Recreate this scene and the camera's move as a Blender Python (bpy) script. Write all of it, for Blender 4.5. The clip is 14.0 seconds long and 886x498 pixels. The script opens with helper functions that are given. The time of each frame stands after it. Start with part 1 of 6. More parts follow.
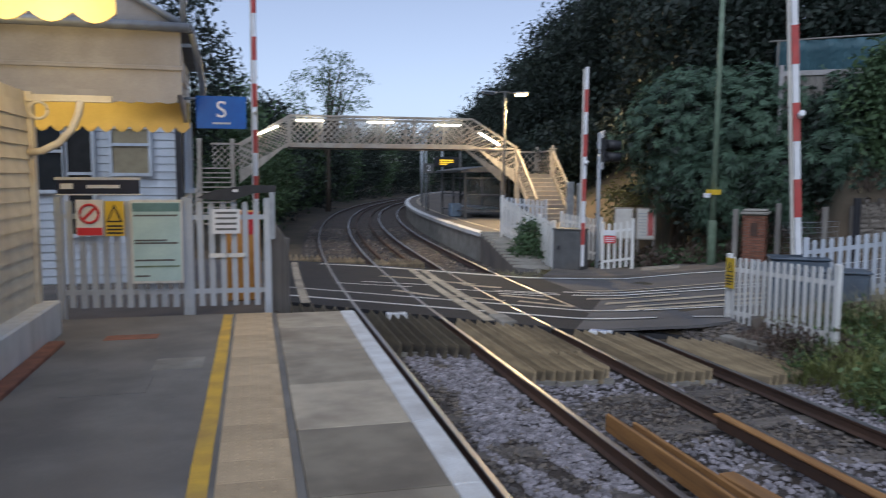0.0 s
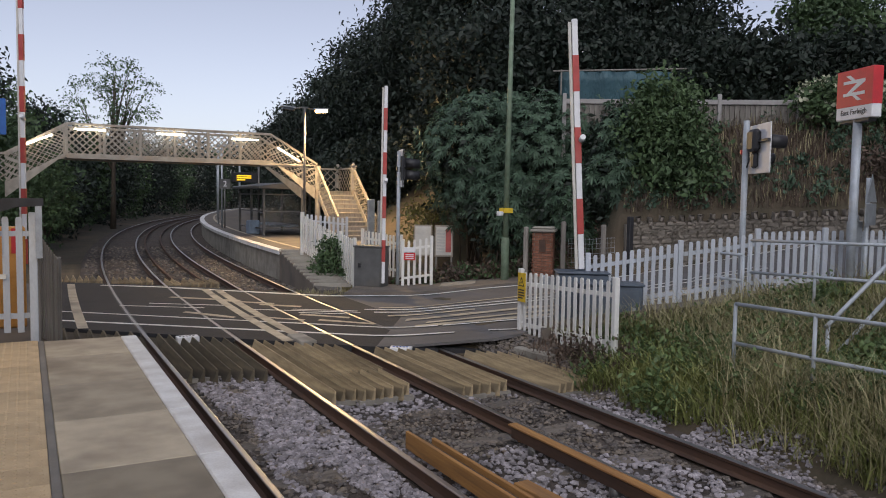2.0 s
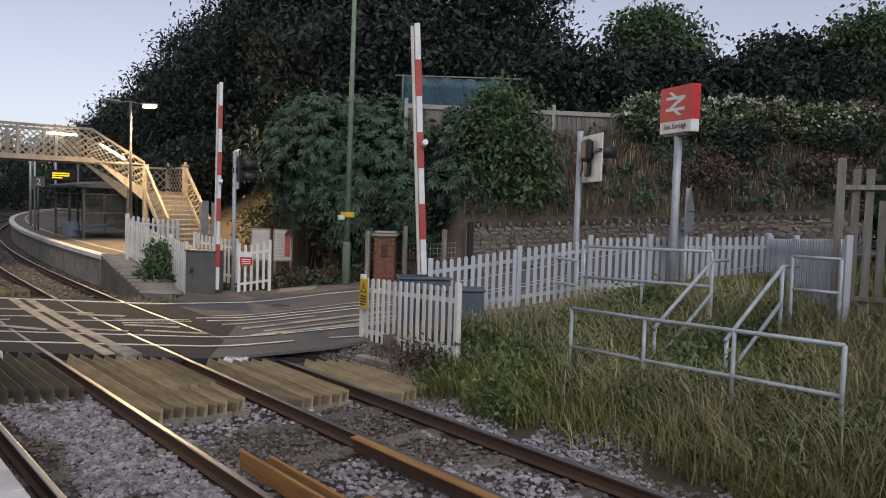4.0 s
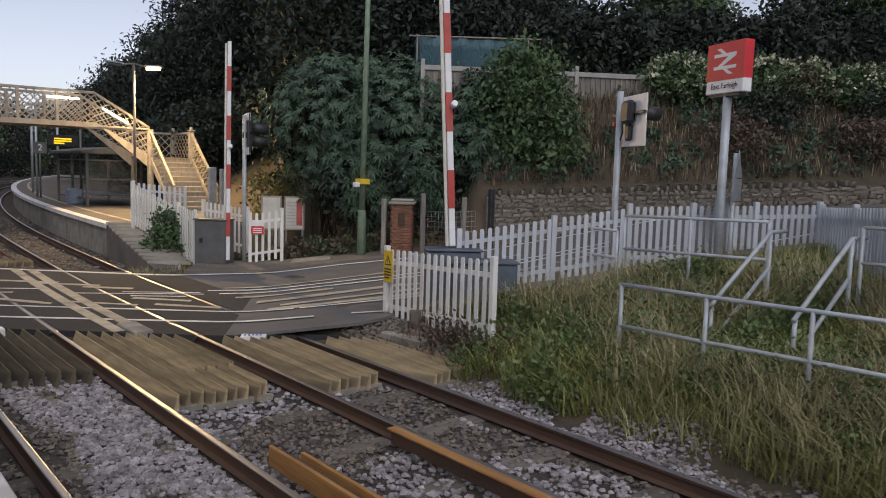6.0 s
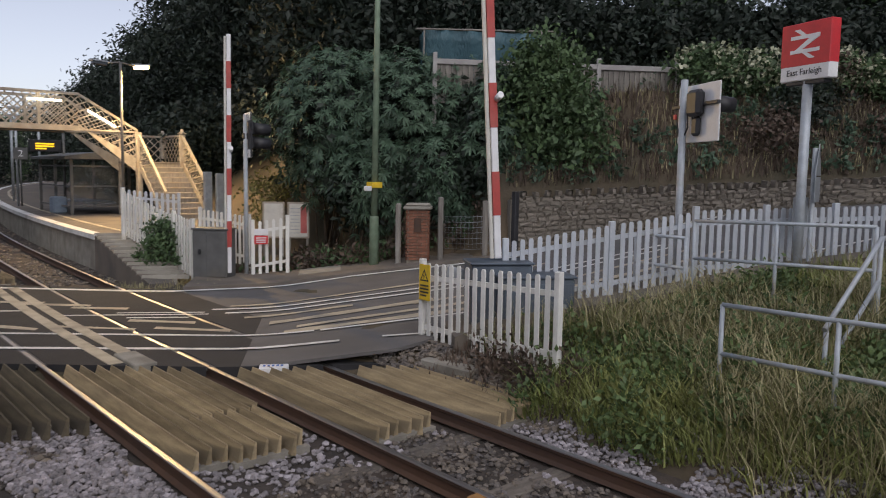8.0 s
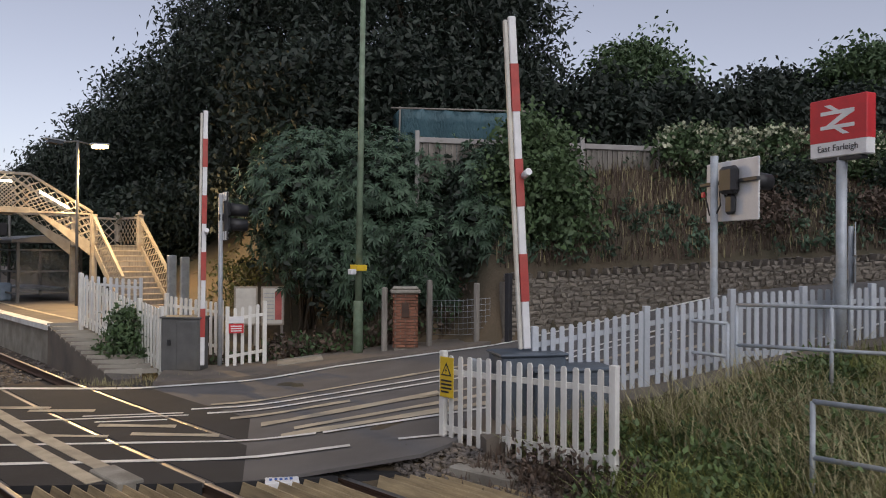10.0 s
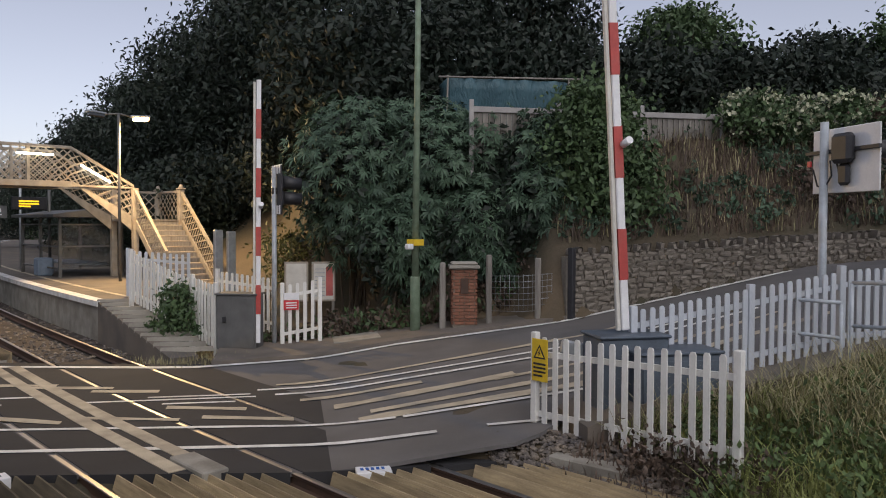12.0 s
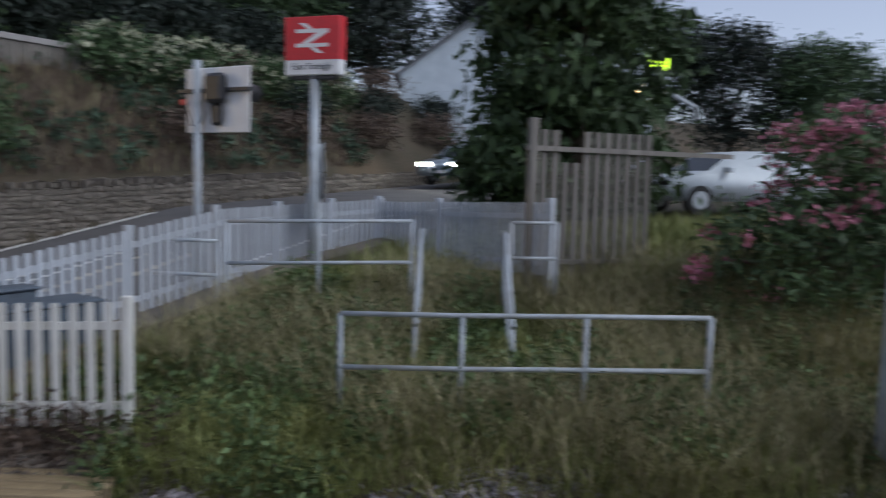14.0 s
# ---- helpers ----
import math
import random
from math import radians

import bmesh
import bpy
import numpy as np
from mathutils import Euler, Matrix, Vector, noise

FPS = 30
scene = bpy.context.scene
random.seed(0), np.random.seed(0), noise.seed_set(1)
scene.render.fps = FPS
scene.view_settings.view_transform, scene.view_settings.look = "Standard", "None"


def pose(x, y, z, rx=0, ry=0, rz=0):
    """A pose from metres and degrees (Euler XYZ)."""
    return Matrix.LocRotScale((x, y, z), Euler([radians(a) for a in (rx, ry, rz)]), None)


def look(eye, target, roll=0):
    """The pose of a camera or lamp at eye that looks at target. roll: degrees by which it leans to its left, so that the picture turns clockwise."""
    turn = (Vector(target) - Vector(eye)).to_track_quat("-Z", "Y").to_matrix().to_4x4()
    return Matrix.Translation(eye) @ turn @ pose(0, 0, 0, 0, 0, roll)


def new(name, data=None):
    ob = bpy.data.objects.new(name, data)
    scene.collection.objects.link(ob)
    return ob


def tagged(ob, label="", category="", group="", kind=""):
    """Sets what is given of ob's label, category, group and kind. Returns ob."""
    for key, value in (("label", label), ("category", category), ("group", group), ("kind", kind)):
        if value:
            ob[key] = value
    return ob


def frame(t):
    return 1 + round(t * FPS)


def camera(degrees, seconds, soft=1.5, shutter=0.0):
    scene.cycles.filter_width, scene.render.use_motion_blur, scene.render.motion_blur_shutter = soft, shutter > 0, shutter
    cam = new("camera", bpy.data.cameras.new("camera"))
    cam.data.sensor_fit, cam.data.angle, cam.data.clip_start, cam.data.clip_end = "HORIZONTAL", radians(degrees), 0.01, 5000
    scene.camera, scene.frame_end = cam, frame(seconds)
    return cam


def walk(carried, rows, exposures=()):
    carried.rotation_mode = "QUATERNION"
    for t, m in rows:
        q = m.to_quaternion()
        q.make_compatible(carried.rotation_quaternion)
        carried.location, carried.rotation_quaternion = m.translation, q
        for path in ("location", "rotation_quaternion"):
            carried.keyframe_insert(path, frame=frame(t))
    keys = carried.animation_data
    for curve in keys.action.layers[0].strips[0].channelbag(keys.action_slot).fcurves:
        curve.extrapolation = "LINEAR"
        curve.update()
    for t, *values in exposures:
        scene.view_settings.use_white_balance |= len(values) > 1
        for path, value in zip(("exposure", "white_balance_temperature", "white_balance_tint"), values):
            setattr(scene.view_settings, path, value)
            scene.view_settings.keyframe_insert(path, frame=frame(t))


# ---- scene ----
cam = camera(60.0, 14.0, 1.0, 0.4)
EXPOSURES = [(0.0, 1.30, 5400, 3), (1.5, 1.38, 6250, 6), (8.0, 1.38, 6450, 6), (12.0, 1.38, 6500, 6), (14.0, 1.42, 5800, 3)]
PATH = [
    (0, (-0.559, -0.131, 2.765), (-0.081, 1.802, 2.581), 0.2),
    (0.5, (-0.489, -0.033, 2.757), (0.231, 1.827, 2.612), 0.2),
    (1, (-0.458, 0.022, 2.752), (0.417, 1.815, 2.611), 0.4),
    (1.5, (-0.464, 0.009, 2.744), (0.484, 1.765, 2.603), 0.8),
    (2, (-0.443, 0.025, 2.74), (0.512, 1.778, 2.607), 0.9),
    (2.5, (-0.286, 0.059, 2.794), (0.824, 1.72, 2.693), 0.9),
    (2.7, (-0.313, 0.155, 2.787), (0.896, 1.747, 2.723), 0.9),
    (4.8, (-0.251, 0.397, 2.752), (1.054, 1.903, 2.581), 2.2),
    (5, (-0.184, 0.517, 2.792), (1.115, 2.027, 2.607), 2.0),
    (5.5, (-0.137, 0.899, 2.746), (1.154, 2.415, 2.559), 2.1),
    (6, (-0.05, 1.27, 2.738), (1.236, 2.788, 2.537), 1.7),
    (6.5, (0.08, 1.734, 2.742), (1.344, 3.27, 2.534), 1.0),
    (7, (0.15, 2.282, 2.71), (1.388, 3.84, 2.505), 0.9),
    (7.5, (0.201, 2.652, 2.742), (1.453, 4.198, 2.537), 0.9),
    (8, (0.342, 3.083, 2.738), (1.656, 4.577, 2.54), 0.9),
    (8.5, (0.316, 3.544, 2.76), (1.709, 4.972, 2.616), 0.8),
    (8.7, (0.283, 3.684, 2.789), (1.697, 5.094, 2.678), 0.7),
    (10.8, (0.235, 5.11, 2.768), (1.651, 6.522, 2.794), 0.5),
    (11, (0.218, 5.231, 2.794), (1.62, 6.657, 2.793), 0.3),
    (11.5, (0.197, 5.492, 2.802), (1.585, 6.931, 2.759), 0.3),
    (12, (0.079, 5.68, 2.803), (1.463, 7.123, 2.741), 0.2),
    (12.5, (0.067, 5.845, 2.79), (1.571, 7.158, 2.672), 0.3),
    (13, (0.246, 6.046, 2.726), (1.95, 7.082, 2.571), 1.0),
    (13.5, (0.496, 6.227, 2.659), (2.402, 6.809, 2.49), 1.9),
    (14, (0.543, 6.236, 2.704), (2.535, 6.241, 2.525), 1.6),
]
walk(cam, [(t, look(eye, target, roll)) for t, eye, target, roll in PATH], EXPOSURES)
SKY = 0.05

# ---------------------------------------------------------------- light
world = bpy.data.worlds.new("dusk")
scene.world = world
world.use_nodes = True
wn = world.node_tree.nodes
sky = wn.new("ShaderNodeTexSky")
sky.sky_type = "NISHITA"
sky.sun_disc = False
sky.sun_elevation = radians(45)
sky.sun_rotation = radians(207)
sky.air_density = 0.9
sky.dust_density = 1.0
sky.ozone_density = 1.5
wn["Background"].inputs[1].default_value = SKY
haze = wn.new("ShaderNodeHueSaturation")
haze.inputs["Saturation"].default_value = 0.50
tint = wn.new("ShaderNodeMixRGB")
tint.blend_type = "MULTIPLY"
tint.inputs[0].default_value = 1.0
tint.inputs[2].default_value = (1.06, 0.975, 1.03, 1)
world.node_tree.links.new(sky.outputs[0], haze.inputs["Color"])
world.node_tree.links.new(haze.outputs[0], tint.inputs[1])
world.node_tree.links.new(tint.outputs[0], wn["Background"].inputs[0])
sun = new("sun", bpy.data.lights.new("sun", "SUN"))
sun.data.energy = 0.42
sun.data.angle = radians(60)
sun.data.color = (1.0, 0.95, 0.88)
sun.matrix_world = look((0, 0, 30), (4.5, 8.9, 20.0))


def glow_lamp(name, kind, place, watts, colour, size=0.3, aim=None, size_y=None):
    d = bpy.data.lights.new(name, kind)
    d.energy = watts
    d.color = colour
    if kind == "AREA":
        d.shape, d.size, d.size_y = "RECTANGLE", size, size_y or size
    else:
        d.shadow_soft_size = size
    ob = new(name, d)
    ob.matrix_world = look(place, aim or (place[0], place[1] + 0.001, place[2] - 1))
    return ob


# ---------------------------------------------------------------- materials
def mat(name, a, b=None, rough=0.8, metal=0.0, scale=6.0, fine=60.0, bump=0.3, dist=0.01, piece=0.0, stain=None, stain_amt=0.5, emit=0.0, stretch=(1, 1, 1), lo=0.35, hi=0.65, trans=0.0, coords="Object"):
    """Two colours mixed by a broad and a fine noise, relief, a stain and a shift from piece to piece."""
    m = bpy.data.materials.new(name)
    m.use_nodes = True
    t, N = m.node_tree, m.node_tree.nodes
    L = t.links.new
    bsdf = N["Principled BSDF"]
    b = b or tuple(c * 0.75 for c in a)
    tc = N.new("ShaderNodeTexCoord")
    mp = N.new("ShaderNodeMapping")
    mp.inputs["Scale"].default_value = stretch
    L(tc.outputs[coords], mp.inputs[0])
    n1, n2 = N.new("ShaderNodeTexNoise"), N.new("ShaderNodeTexNoise")
    for n, s, dt in ((n1, scale, 4), (n2, fine, 3)):
        n.inputs["Scale"].default_value = s
        n.inputs["Detail"].default_value = dt
        L(mp.outputs[0], n.inputs["Vector"])
    mul = N.new("ShaderNodeMath")
    mul.operation = "MULTIPLY_ADD"
    L(n2.outputs[0], mul.inputs[0])
    mul.inputs[1].default_value = 0.45
    L(n1.outputs[0], mul.inputs[2])
    rng = N.new("ShaderNodeMapRange")
    rng.inputs[1].default_value, rng.inputs[2].default_value = lo + 0.2, hi + 0.25
    L(mul.outputs[0], rng.inputs[0])
    mix = N.new("ShaderNodeMix")
    mix.data_type = "RGBA"
    L(rng.outputs[0], mix.inputs[0])
    mix.inputs[6].default_value, mix.inputs[7].default_value = (*a, 1), (*b, 1)
    out = mix.outputs[2]
    if stain:
        n3 = N.new("ShaderNodeTexNoise")
        n3.inputs["Scale"].default_value = scale * 0.35
        n3.inputs["Detail"].default_value = 6
        L(mp.outputs[0], n3.inputs["Vector"])
        r3 = N.new("ShaderNodeMapRange")
        r3.inputs[1].default_value, r3.inputs[2].default_value, r3.inputs[4].default_value = 0.5, 0.68, stain_amt
        L(n3.outputs[0], r3.inputs[0])
        m3 = N.new("ShaderNodeMix")
        m3.data_type = "RGBA"
        L(r3.outputs[0], m3.inputs[0])
        L(out, m3.inputs[6])
        m3.inputs[7].default_value = (*stain, 1)
        out = m3.outputs[2]
    if piece:
        if piece > 0:
            info = N.new("ShaderNodeObjectInfo").outputs["Random"]
        else:
            info = N.new("ShaderNodeNewGeometry").outputs["Random Per Island"]
        hs = N.new("ShaderNodeHueSaturation")
        pr = N.new("ShaderNodeMapRange")
        pr.inputs[3].default_value, pr.inputs[4].default_value = 1 - abs(piece), 1 + abs(piece)
        L(info, pr.inputs[0])
        L(pr.outputs[0], hs.inputs["Value"])
        L(out, hs.inputs["Color"])
        out = hs.outputs[0]
    L(out, bsdf.inputs["Base Color"])
    bsdf.inputs["Roughness"].default_value = rough
    bsdf.inputs["Metallic"].default_value = metal
    if bump:
        bp = N.new("ShaderNodeBump")
        bp.inputs["Strength"].default_value = bump
        bp.inputs["Distance"].default_value = dist
        L(mul.outputs[0], bp.inputs["Height"])
        L(bp.outputs[0], bsdf.inputs["Normal"])
    if emit:
        bsdf.inputs["Emission Color"].default_value = (*a, 1)
        bsdf.inputs["Emission Strength"].default_value = emit
    if trans:
        bsdf.inputs["Transmission Weight"].default_value = trans
    return m


M_GROUND = mat("earth_and_dry_grass", (0.085, 0.066, 0.045), (0.05, 0.045, 0.028), 0.95, scale=0.7, fine=14, bump=0.8, dist=0.05, stain=(0.17, 0.12, 0.075))
M_BED = mat("ballast_bed", (0.075, 0.06, 0.052), (0.04, 0.034, 0.03), 0.95, scale=2.5, fine=28, bump=1.0, dist=0.06, stain=(0.10, 0.07, 0.05))
M_STONE = mat("ballast_stone", (0.37, 0.34, 0.365), (0.18, 0.165, 0.17), 0.9, scale=5, fine=50, bump=0.4, piece=-0.35)
M_STONEDARK = mat("oily_ballast_stone", (0.10, 0.09, 0.09), (0.17, 0.14, 0.11), 0.75, scale=5, fine=50, bump=0.4, piece=-0.4)
M_RAIL = mat("rusty_rail_steel", (0.10, 0.055, 0.035), (0.055, 0.035, 0.028), 0.75, 0.2, scale=4, fine=60, bump=0.3, stretch=(1, 0.15, 1))
M_HEAD = mat("polished_rail_head", (0.50, 0.48, 0.46), (0.36, 0.33, 0.31), 0.40, 1.0, scale=3, fine=40, bump=0.05, stretch=(6, 0.1, 1))
M_SLEEPER = mat("weathered_sleeper", (0.16, 0.14, 0.12), (0.09, 0.075, 0.065), 0.9, scale=3, fine=30, bump=0.5, piece=0.2, stretch=(1, 5, 1))
M_ARRIS = mat("weathered_arris_timber", (0.43, 0.335, 0.20), (0.24, 0.185, 0.11), 0.9, scale=3, fine=40, bump=0.4, piece=0.3, stretch=(6, 0.6, 6), stain=(0.14, 0.12, 0.09))
# Dark copy of the arris timber: weathering plus platform shade put into the colour.
M_ARRISD = mat("shaded_weathered_arris_timber", (0.14, 0.115, 0.075), (0.08, 0.066, 0.045), 0.9, scale=3, fine=40, bump=0.4, piece=0.3, stretch=(6, 0.6, 6), stain=(0.07, 0.06, 0.05))
M_BOARD = mat("orange_brown_guard_board", (0.42, 0.22, 0.07), (0.28, 0.14, 0.05), 0.8, scale=3, fine=40, bump=0.3, stretch=(8, 0.5, 8), stain=(0.12, 0.07, 0.04))
M_ASPHALT = mat("crossing_asphalt", (0.026, 0.026, 0.030), (0.018, 0.018, 0.021), 0.9, scale=1.2, fine=90, bump=0.5, dist=0.01, stain=(0.042, 0.04, 0.038))
M_ROAD = mat("worn_road_asphalt", (0.135, 0.128, 0.128), (0.095, 0.09, 0.09), 0.88, scale=1.0, fine=90, bump=0.5, dist=0.01, stain=(0.14, 0.125, 0.11))
M_PATH = mat("pavement_tarmac", (0.16, 0.135, 0.115), (0.10, 0.09, 0.08), 0.9, scale=1.4, fine=70, bump=0.5, stain=(0.2, 0.16, 0.12))
M_LINE = mat("worn_white_road_paint", (0.80, 0.79, 0.75), (0.60, 0.59, 0.56), 0.7, scale=3, fine=50, bump=0.2, stain=(0.24, 0.23, 0.22), stain_amt=0.5)
M_CREAM = mat("buff_road_paint", (0.52, 0.45, 0.34), (0.36, 0.31, 0.235), 0.75, scale=3, fine=50, bump=0.2, stain=(0.16, 0.14, 0.12), stain_amt=0.7)
M_PLAT = mat("platform_tarmac", (0.22, 0.205, 0.185), (0.14, 0.13, 0.12), 0.85, scale=1.6, fine=110, bump=0.6, dist=0.006, stain=(0.17, 0.145, 0.12))
M_SLAB = mat("platform_paving_slab", (0.40, 0.345, 0.26), (0.27, 0.23, 0.175), 0.85, scale=3, fine=120, bump=0.5, dist=0.005, piece=0.3, stain=(0.15, 0.12, 0.09))
M_TACT = mat("buff_tactile_paving", (0.55, 0.42, 0.26), (0.42, 0.315, 0.195), 0.8, scale=3, fine=90, bump=0.3, piece=0.1, stain=(0.24, 0.17, 0.11))
M_YELLOW = mat("yellow_platform_line", (0.72, 0.46, 0.05), (0.55, 0.33, 0.05), 0.65, scale=4, fine=60, bump=0.3, stain=(0.33, 0.22, 0.08))
M_WHITE = mat("white_edge_paint", (0.74, 0.74, 0.74), (0.58, 0.57, 0.56), 0.65, scale=4, fine=60, bump=0.3, stain=(0.34, 0.31, 0.29))
M_CONC = mat("weathered_concrete", (0.34, 0.32, 0.28), (0.23, 0.21, 0.18), 0.9, scale=3, fine=60, bump=0.5, stain=(0.12, 0.11, 0.09), piece=0.1)
M_FENCE = mat("white_fence_paint", (0.78, 0.77, 0.74), (0.62, 0.61, 0.58), 0.6, scale=5, fine=60, bump=0.2, piece=0.08, stain=(0.38, 0.37, 0.31), stretch=(1, 1, 0.3))
M_CREAMP = mat("cream_painted_steel", (0.36, 0.325, 0.275), (0.26, 0.23, 0.195), 0.6, scale=4, fine=50, bump=0.2, stain=(0.30, 0.21, 0.13))
M_GREYP = mat("galvanised_steel", (0.42, 0.45, 0.48), (0.32, 0.34, 0.37), 0.5, 0.6, scale=6, fine=50, bump=0.1, stain=(0.24, 0.24, 0.25))
# Dimmer, bluer copy of the white fence paint: fading and blue shade in one colour.
M_FENCEB = mat("shaded_faded_white_paint", (0.50, 0.53, 0.58), (0.38, 0.41, 0.46), 0.7, scale=4, fine=60, bump=0.2, piece=0.1, stain=(0.28, 0.28, 0.27), stretch=(1, 1, 0.3))
M_TUBE = mat("grey_painted_tube", (0.46, 0.50, 0.55), (0.35, 0.38, 0.42), 0.55, 0.2, scale=6, fine=50, bump=0.15, stain=(0.28, 0.25, 0.22))
M_GREEN = mat("green_painted_pole", (0.20, 0.27, 0.19), (0.13, 0.18, 0.12), 0.6, scale=5, fine=50, bump=0.2, stain=(0.12, 0.10, 0.07))
M_BLACK = mat("black_plastic", (0.018, 0.018, 0.022), (0.03, 0.03, 0.034), 0.5, scale=8, fine=50, bump=0.1)
M_DARK = mat("dark_void", (0.012, 0.012, 0.013), (0.02, 0.02, 0.02), 0.9, bump=0.2)
M_CAB = mat("dark_grey_cabinet_steel", (0.15, 0.15, 0.15), (0.105, 0.105, 0.105), 0.5, 0.3, scale=3, fine=40, bump=0.1, stain=(0.2, 0.18, 0.15))
M_MACH = mat("dark_blue_grey_machine_paint", (0.10, 0.125, 0.16), (0.075, 0.09, 0.115), 0.5, 0.2, scale=3, fine=40, bump=0.1, stain=(0.16, 0.16, 0.16))
M_RED = mat("red_sign_vinyl", (0.62, 0.035, 0.045), (0.5, 0.03, 0.04), 0.45, scale=4, fine=40, bump=0.05)
M_REDW = mat("red_reflective_band", (0.46, 0.065, 0.055), (0.36, 0.05, 0.045), 0.5, scale=5, fine=40, bump=0.1, stain=(0.3, 0.12, 0.1))
M_SIGNW = mat("white_sign_vinyl", (0.78, 0.78, 0.8), (0.68, 0.68, 0.7), 0.5, scale=4, fine=40, bump=0.05)
M_BLUE = mat("blue_sign_vinyl", (0.008, 0.10, 0.42), (0.007, 0.075, 0.34), 0.5, scale=4, fine=40, bump=0.05)
M_SIGNY = mat("yellow_sign_vinyl", (0.75, 0.52, 0.03), (0.6, 0.4, 0.03), 0.5, scale=4, fine=40, bump=0.05)
M_BOARDW = mat("notice_paper", (0.62, 0.60, 0.55), (0.5, 0.48, 0.44), 0.6, scale=4, fine=40, bump=0.1)
M_PALEGREEN = mat("pale_green_poster", (0.52, 0.66, 0.64), (0.42, 0.56, 0.56), 0.45, scale=3, fine=40, bump=0.05)
M_BRICK = mat("red_brick", (0.24, 0.105, 0.065), (0.15, 0.068, 0.045), 0.9, scale=6, fine=60, bump=0.5, piece=0.3)
M_MORTAR = mat("mortar", (0.24, 0.215, 0.18), (0.18, 0.16, 0.135), 0.95, scale=8, fine=80, bump=0.5)
M_WALLST = mat("ragstone", (0.25, 0.22, 0.185), (0.19, 0.165, 0.14), 0.9, scale=4, fine=50, bump=0.7, dist=0.02, piece=0.18, stain=(0.11, 0.10, 0.08))
M_WOOD = mat("weathered_fence_timber", (0.25, 0.232, 0.21), (0.16, 0.145, 0.13), 0.9, scale=3, fine=40, bump=0.4, piece=0.2, stretch=(6, 6, 0.5))
M_BARK = mat("bark", (0.09, 0.07, 0.05), (0.05, 0.04, 0.03), 0.95, scale=5, fine=40, bump=0.8, stretch=(3, 3, 0.6))
M_BOARDS = mat("pale_blue_grey_weatherboard", (0.56, 0.60, 0.66), (0.46, 0.50, 0.56), 0.6, scale=3, fine=40, bump=0.2, piece=0.06, stain=(0.36, 0.37, 0.38))
M_WARMB = mat("cream_weatherboard", (0.72, 0.66, 0.52), (0.58, 0.52, 0.40), 0.6, scale=3, fine=40, bump=0.25, piece=0.06, stain=(0.36, 0.25, 0.14))
M_GREYB = mat("grey_canopy_board", (0.36, 0.345, 0.34), (0.28, 0.265, 0.26), 0.65, scale=3, fine=40, bump=0.2, piece=0.06, stain=(0.22, 0.20, 0.19))
# Cream canopy boards with the yellow of the canopy lamps mixed into the colour.
M_CANY = mat("lamplit_yellow_canopy_cream", (0.80, 0.62, 0.24), (0.68, 0.52, 0.20), 0.6, scale=3, fine=40, bump=0.15)
M_SLATE = mat("roof_slate", (0.13, 0.135, 0.15), (0.085, 0.09, 0.10), 0.7, scale=3, fine=40, bump=0.4)
M_GLASS = mat("dark_window_glass", (0.02, 0.024, 0.03), (0.025, 0.03, 0.035), 0.06, bump=0.0)
M_BLIND = mat("buff_window_blind", (0.30, 0.26, 0.17), (0.24, 0.2, 0.13), 0.8, bump=0.1)
M_TARP = mat("blue_green_tarpaulin", (0.055, 0.12, 0.15), (0.035, 0.085, 0.11), 0.55, scale=1.5, fine=14, bump=0.9, dist=0.12, stretch=(1, 1, 0.4))
M_TUBEON = mat("lit_tube_lamp", (1.0, 0.86, 0.62), rough=0.5, bump=0, emit=5.0)
M_LAMPON = mat("lit_street_lamp", (1.0, 0.62, 0.25), rough=0.5, bump=0, emit=4.0)
M_DOT = mat("orange_led_display", (1.0, 0.55, 0.02), rough=0.5, bump=0, emit=0.5)
M_HEADL = mat("lit_headlamp", (1.0, 0.95, 0.78), rough=0.4, bump=0, emit=22.0)
M_NEON = mat("lit_yellow_green_sign", (0.62, 1.0, 0.03), rough=0.5, bump=0, emit=0.9)
M_CARP = mat("silver_blue_car_paint", (0.34, 0.40, 0.47), (0.30, 0.36, 0.43), 0.3, 0.5, bump=0.02)
M_CARW = mat("white_van_paint", (0.55, 0.59, 0.63), (0.48, 0.52, 0.56), 0.35, 0.1, bump=0.02)
M_TYRE = mat("tyre_rubber", (0.02, 0.02, 0.02), (0.03, 0.03, 0.03), 0.9, bump=0.2)
M_HOUSE = mat("pale_blue_render", (0.60, 0.66, 0.72), (0.5, 0.56, 0.62), 0.8, scale=2, fine=30, bump=0.2)


def leaf(name, a, b, rough=0.65, piece=0.32):
    m = mat(name, a, b, rough, scale=0.6, fine=5, bump=0.0, piece=-piece)
    m.node_tree.nodes["Principled BSDF"].inputs["Subsurface Weight"].default_value = 0.0
    return m


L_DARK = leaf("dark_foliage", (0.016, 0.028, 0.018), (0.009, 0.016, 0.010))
L_MID = leaf("mid_green_foliage", (0.068, 0.112, 0.042), (0.042, 0.075, 0.03))
L_BUD = leaf("grey_green_shrub_foliage", (0.070, 0.118, 0.072), (0.036, 0.068, 0.042))
L_WEED = leaf("broad_green_weeds", (0.11, 0.16, 0.055), (0.07, 0.11, 0.04))
L_IVY = leaf("ivy_foliage", (0.05, 0.085, 0.025), (0.03, 0.055, 0.018))
L_YEL = leaf("yellow_green_foliage", (0.13, 0.12, 0.03), (0.08, 0.09, 0.025))
L_PINK = leaf("pink_blossom", (0.48, 0.19, 0.26), (0.36, 0.12, 0.18))
L_CREAM = leaf("cream_blossom", (0.45, 0.45, 0.33), (0.3, 0.32, 0.2))
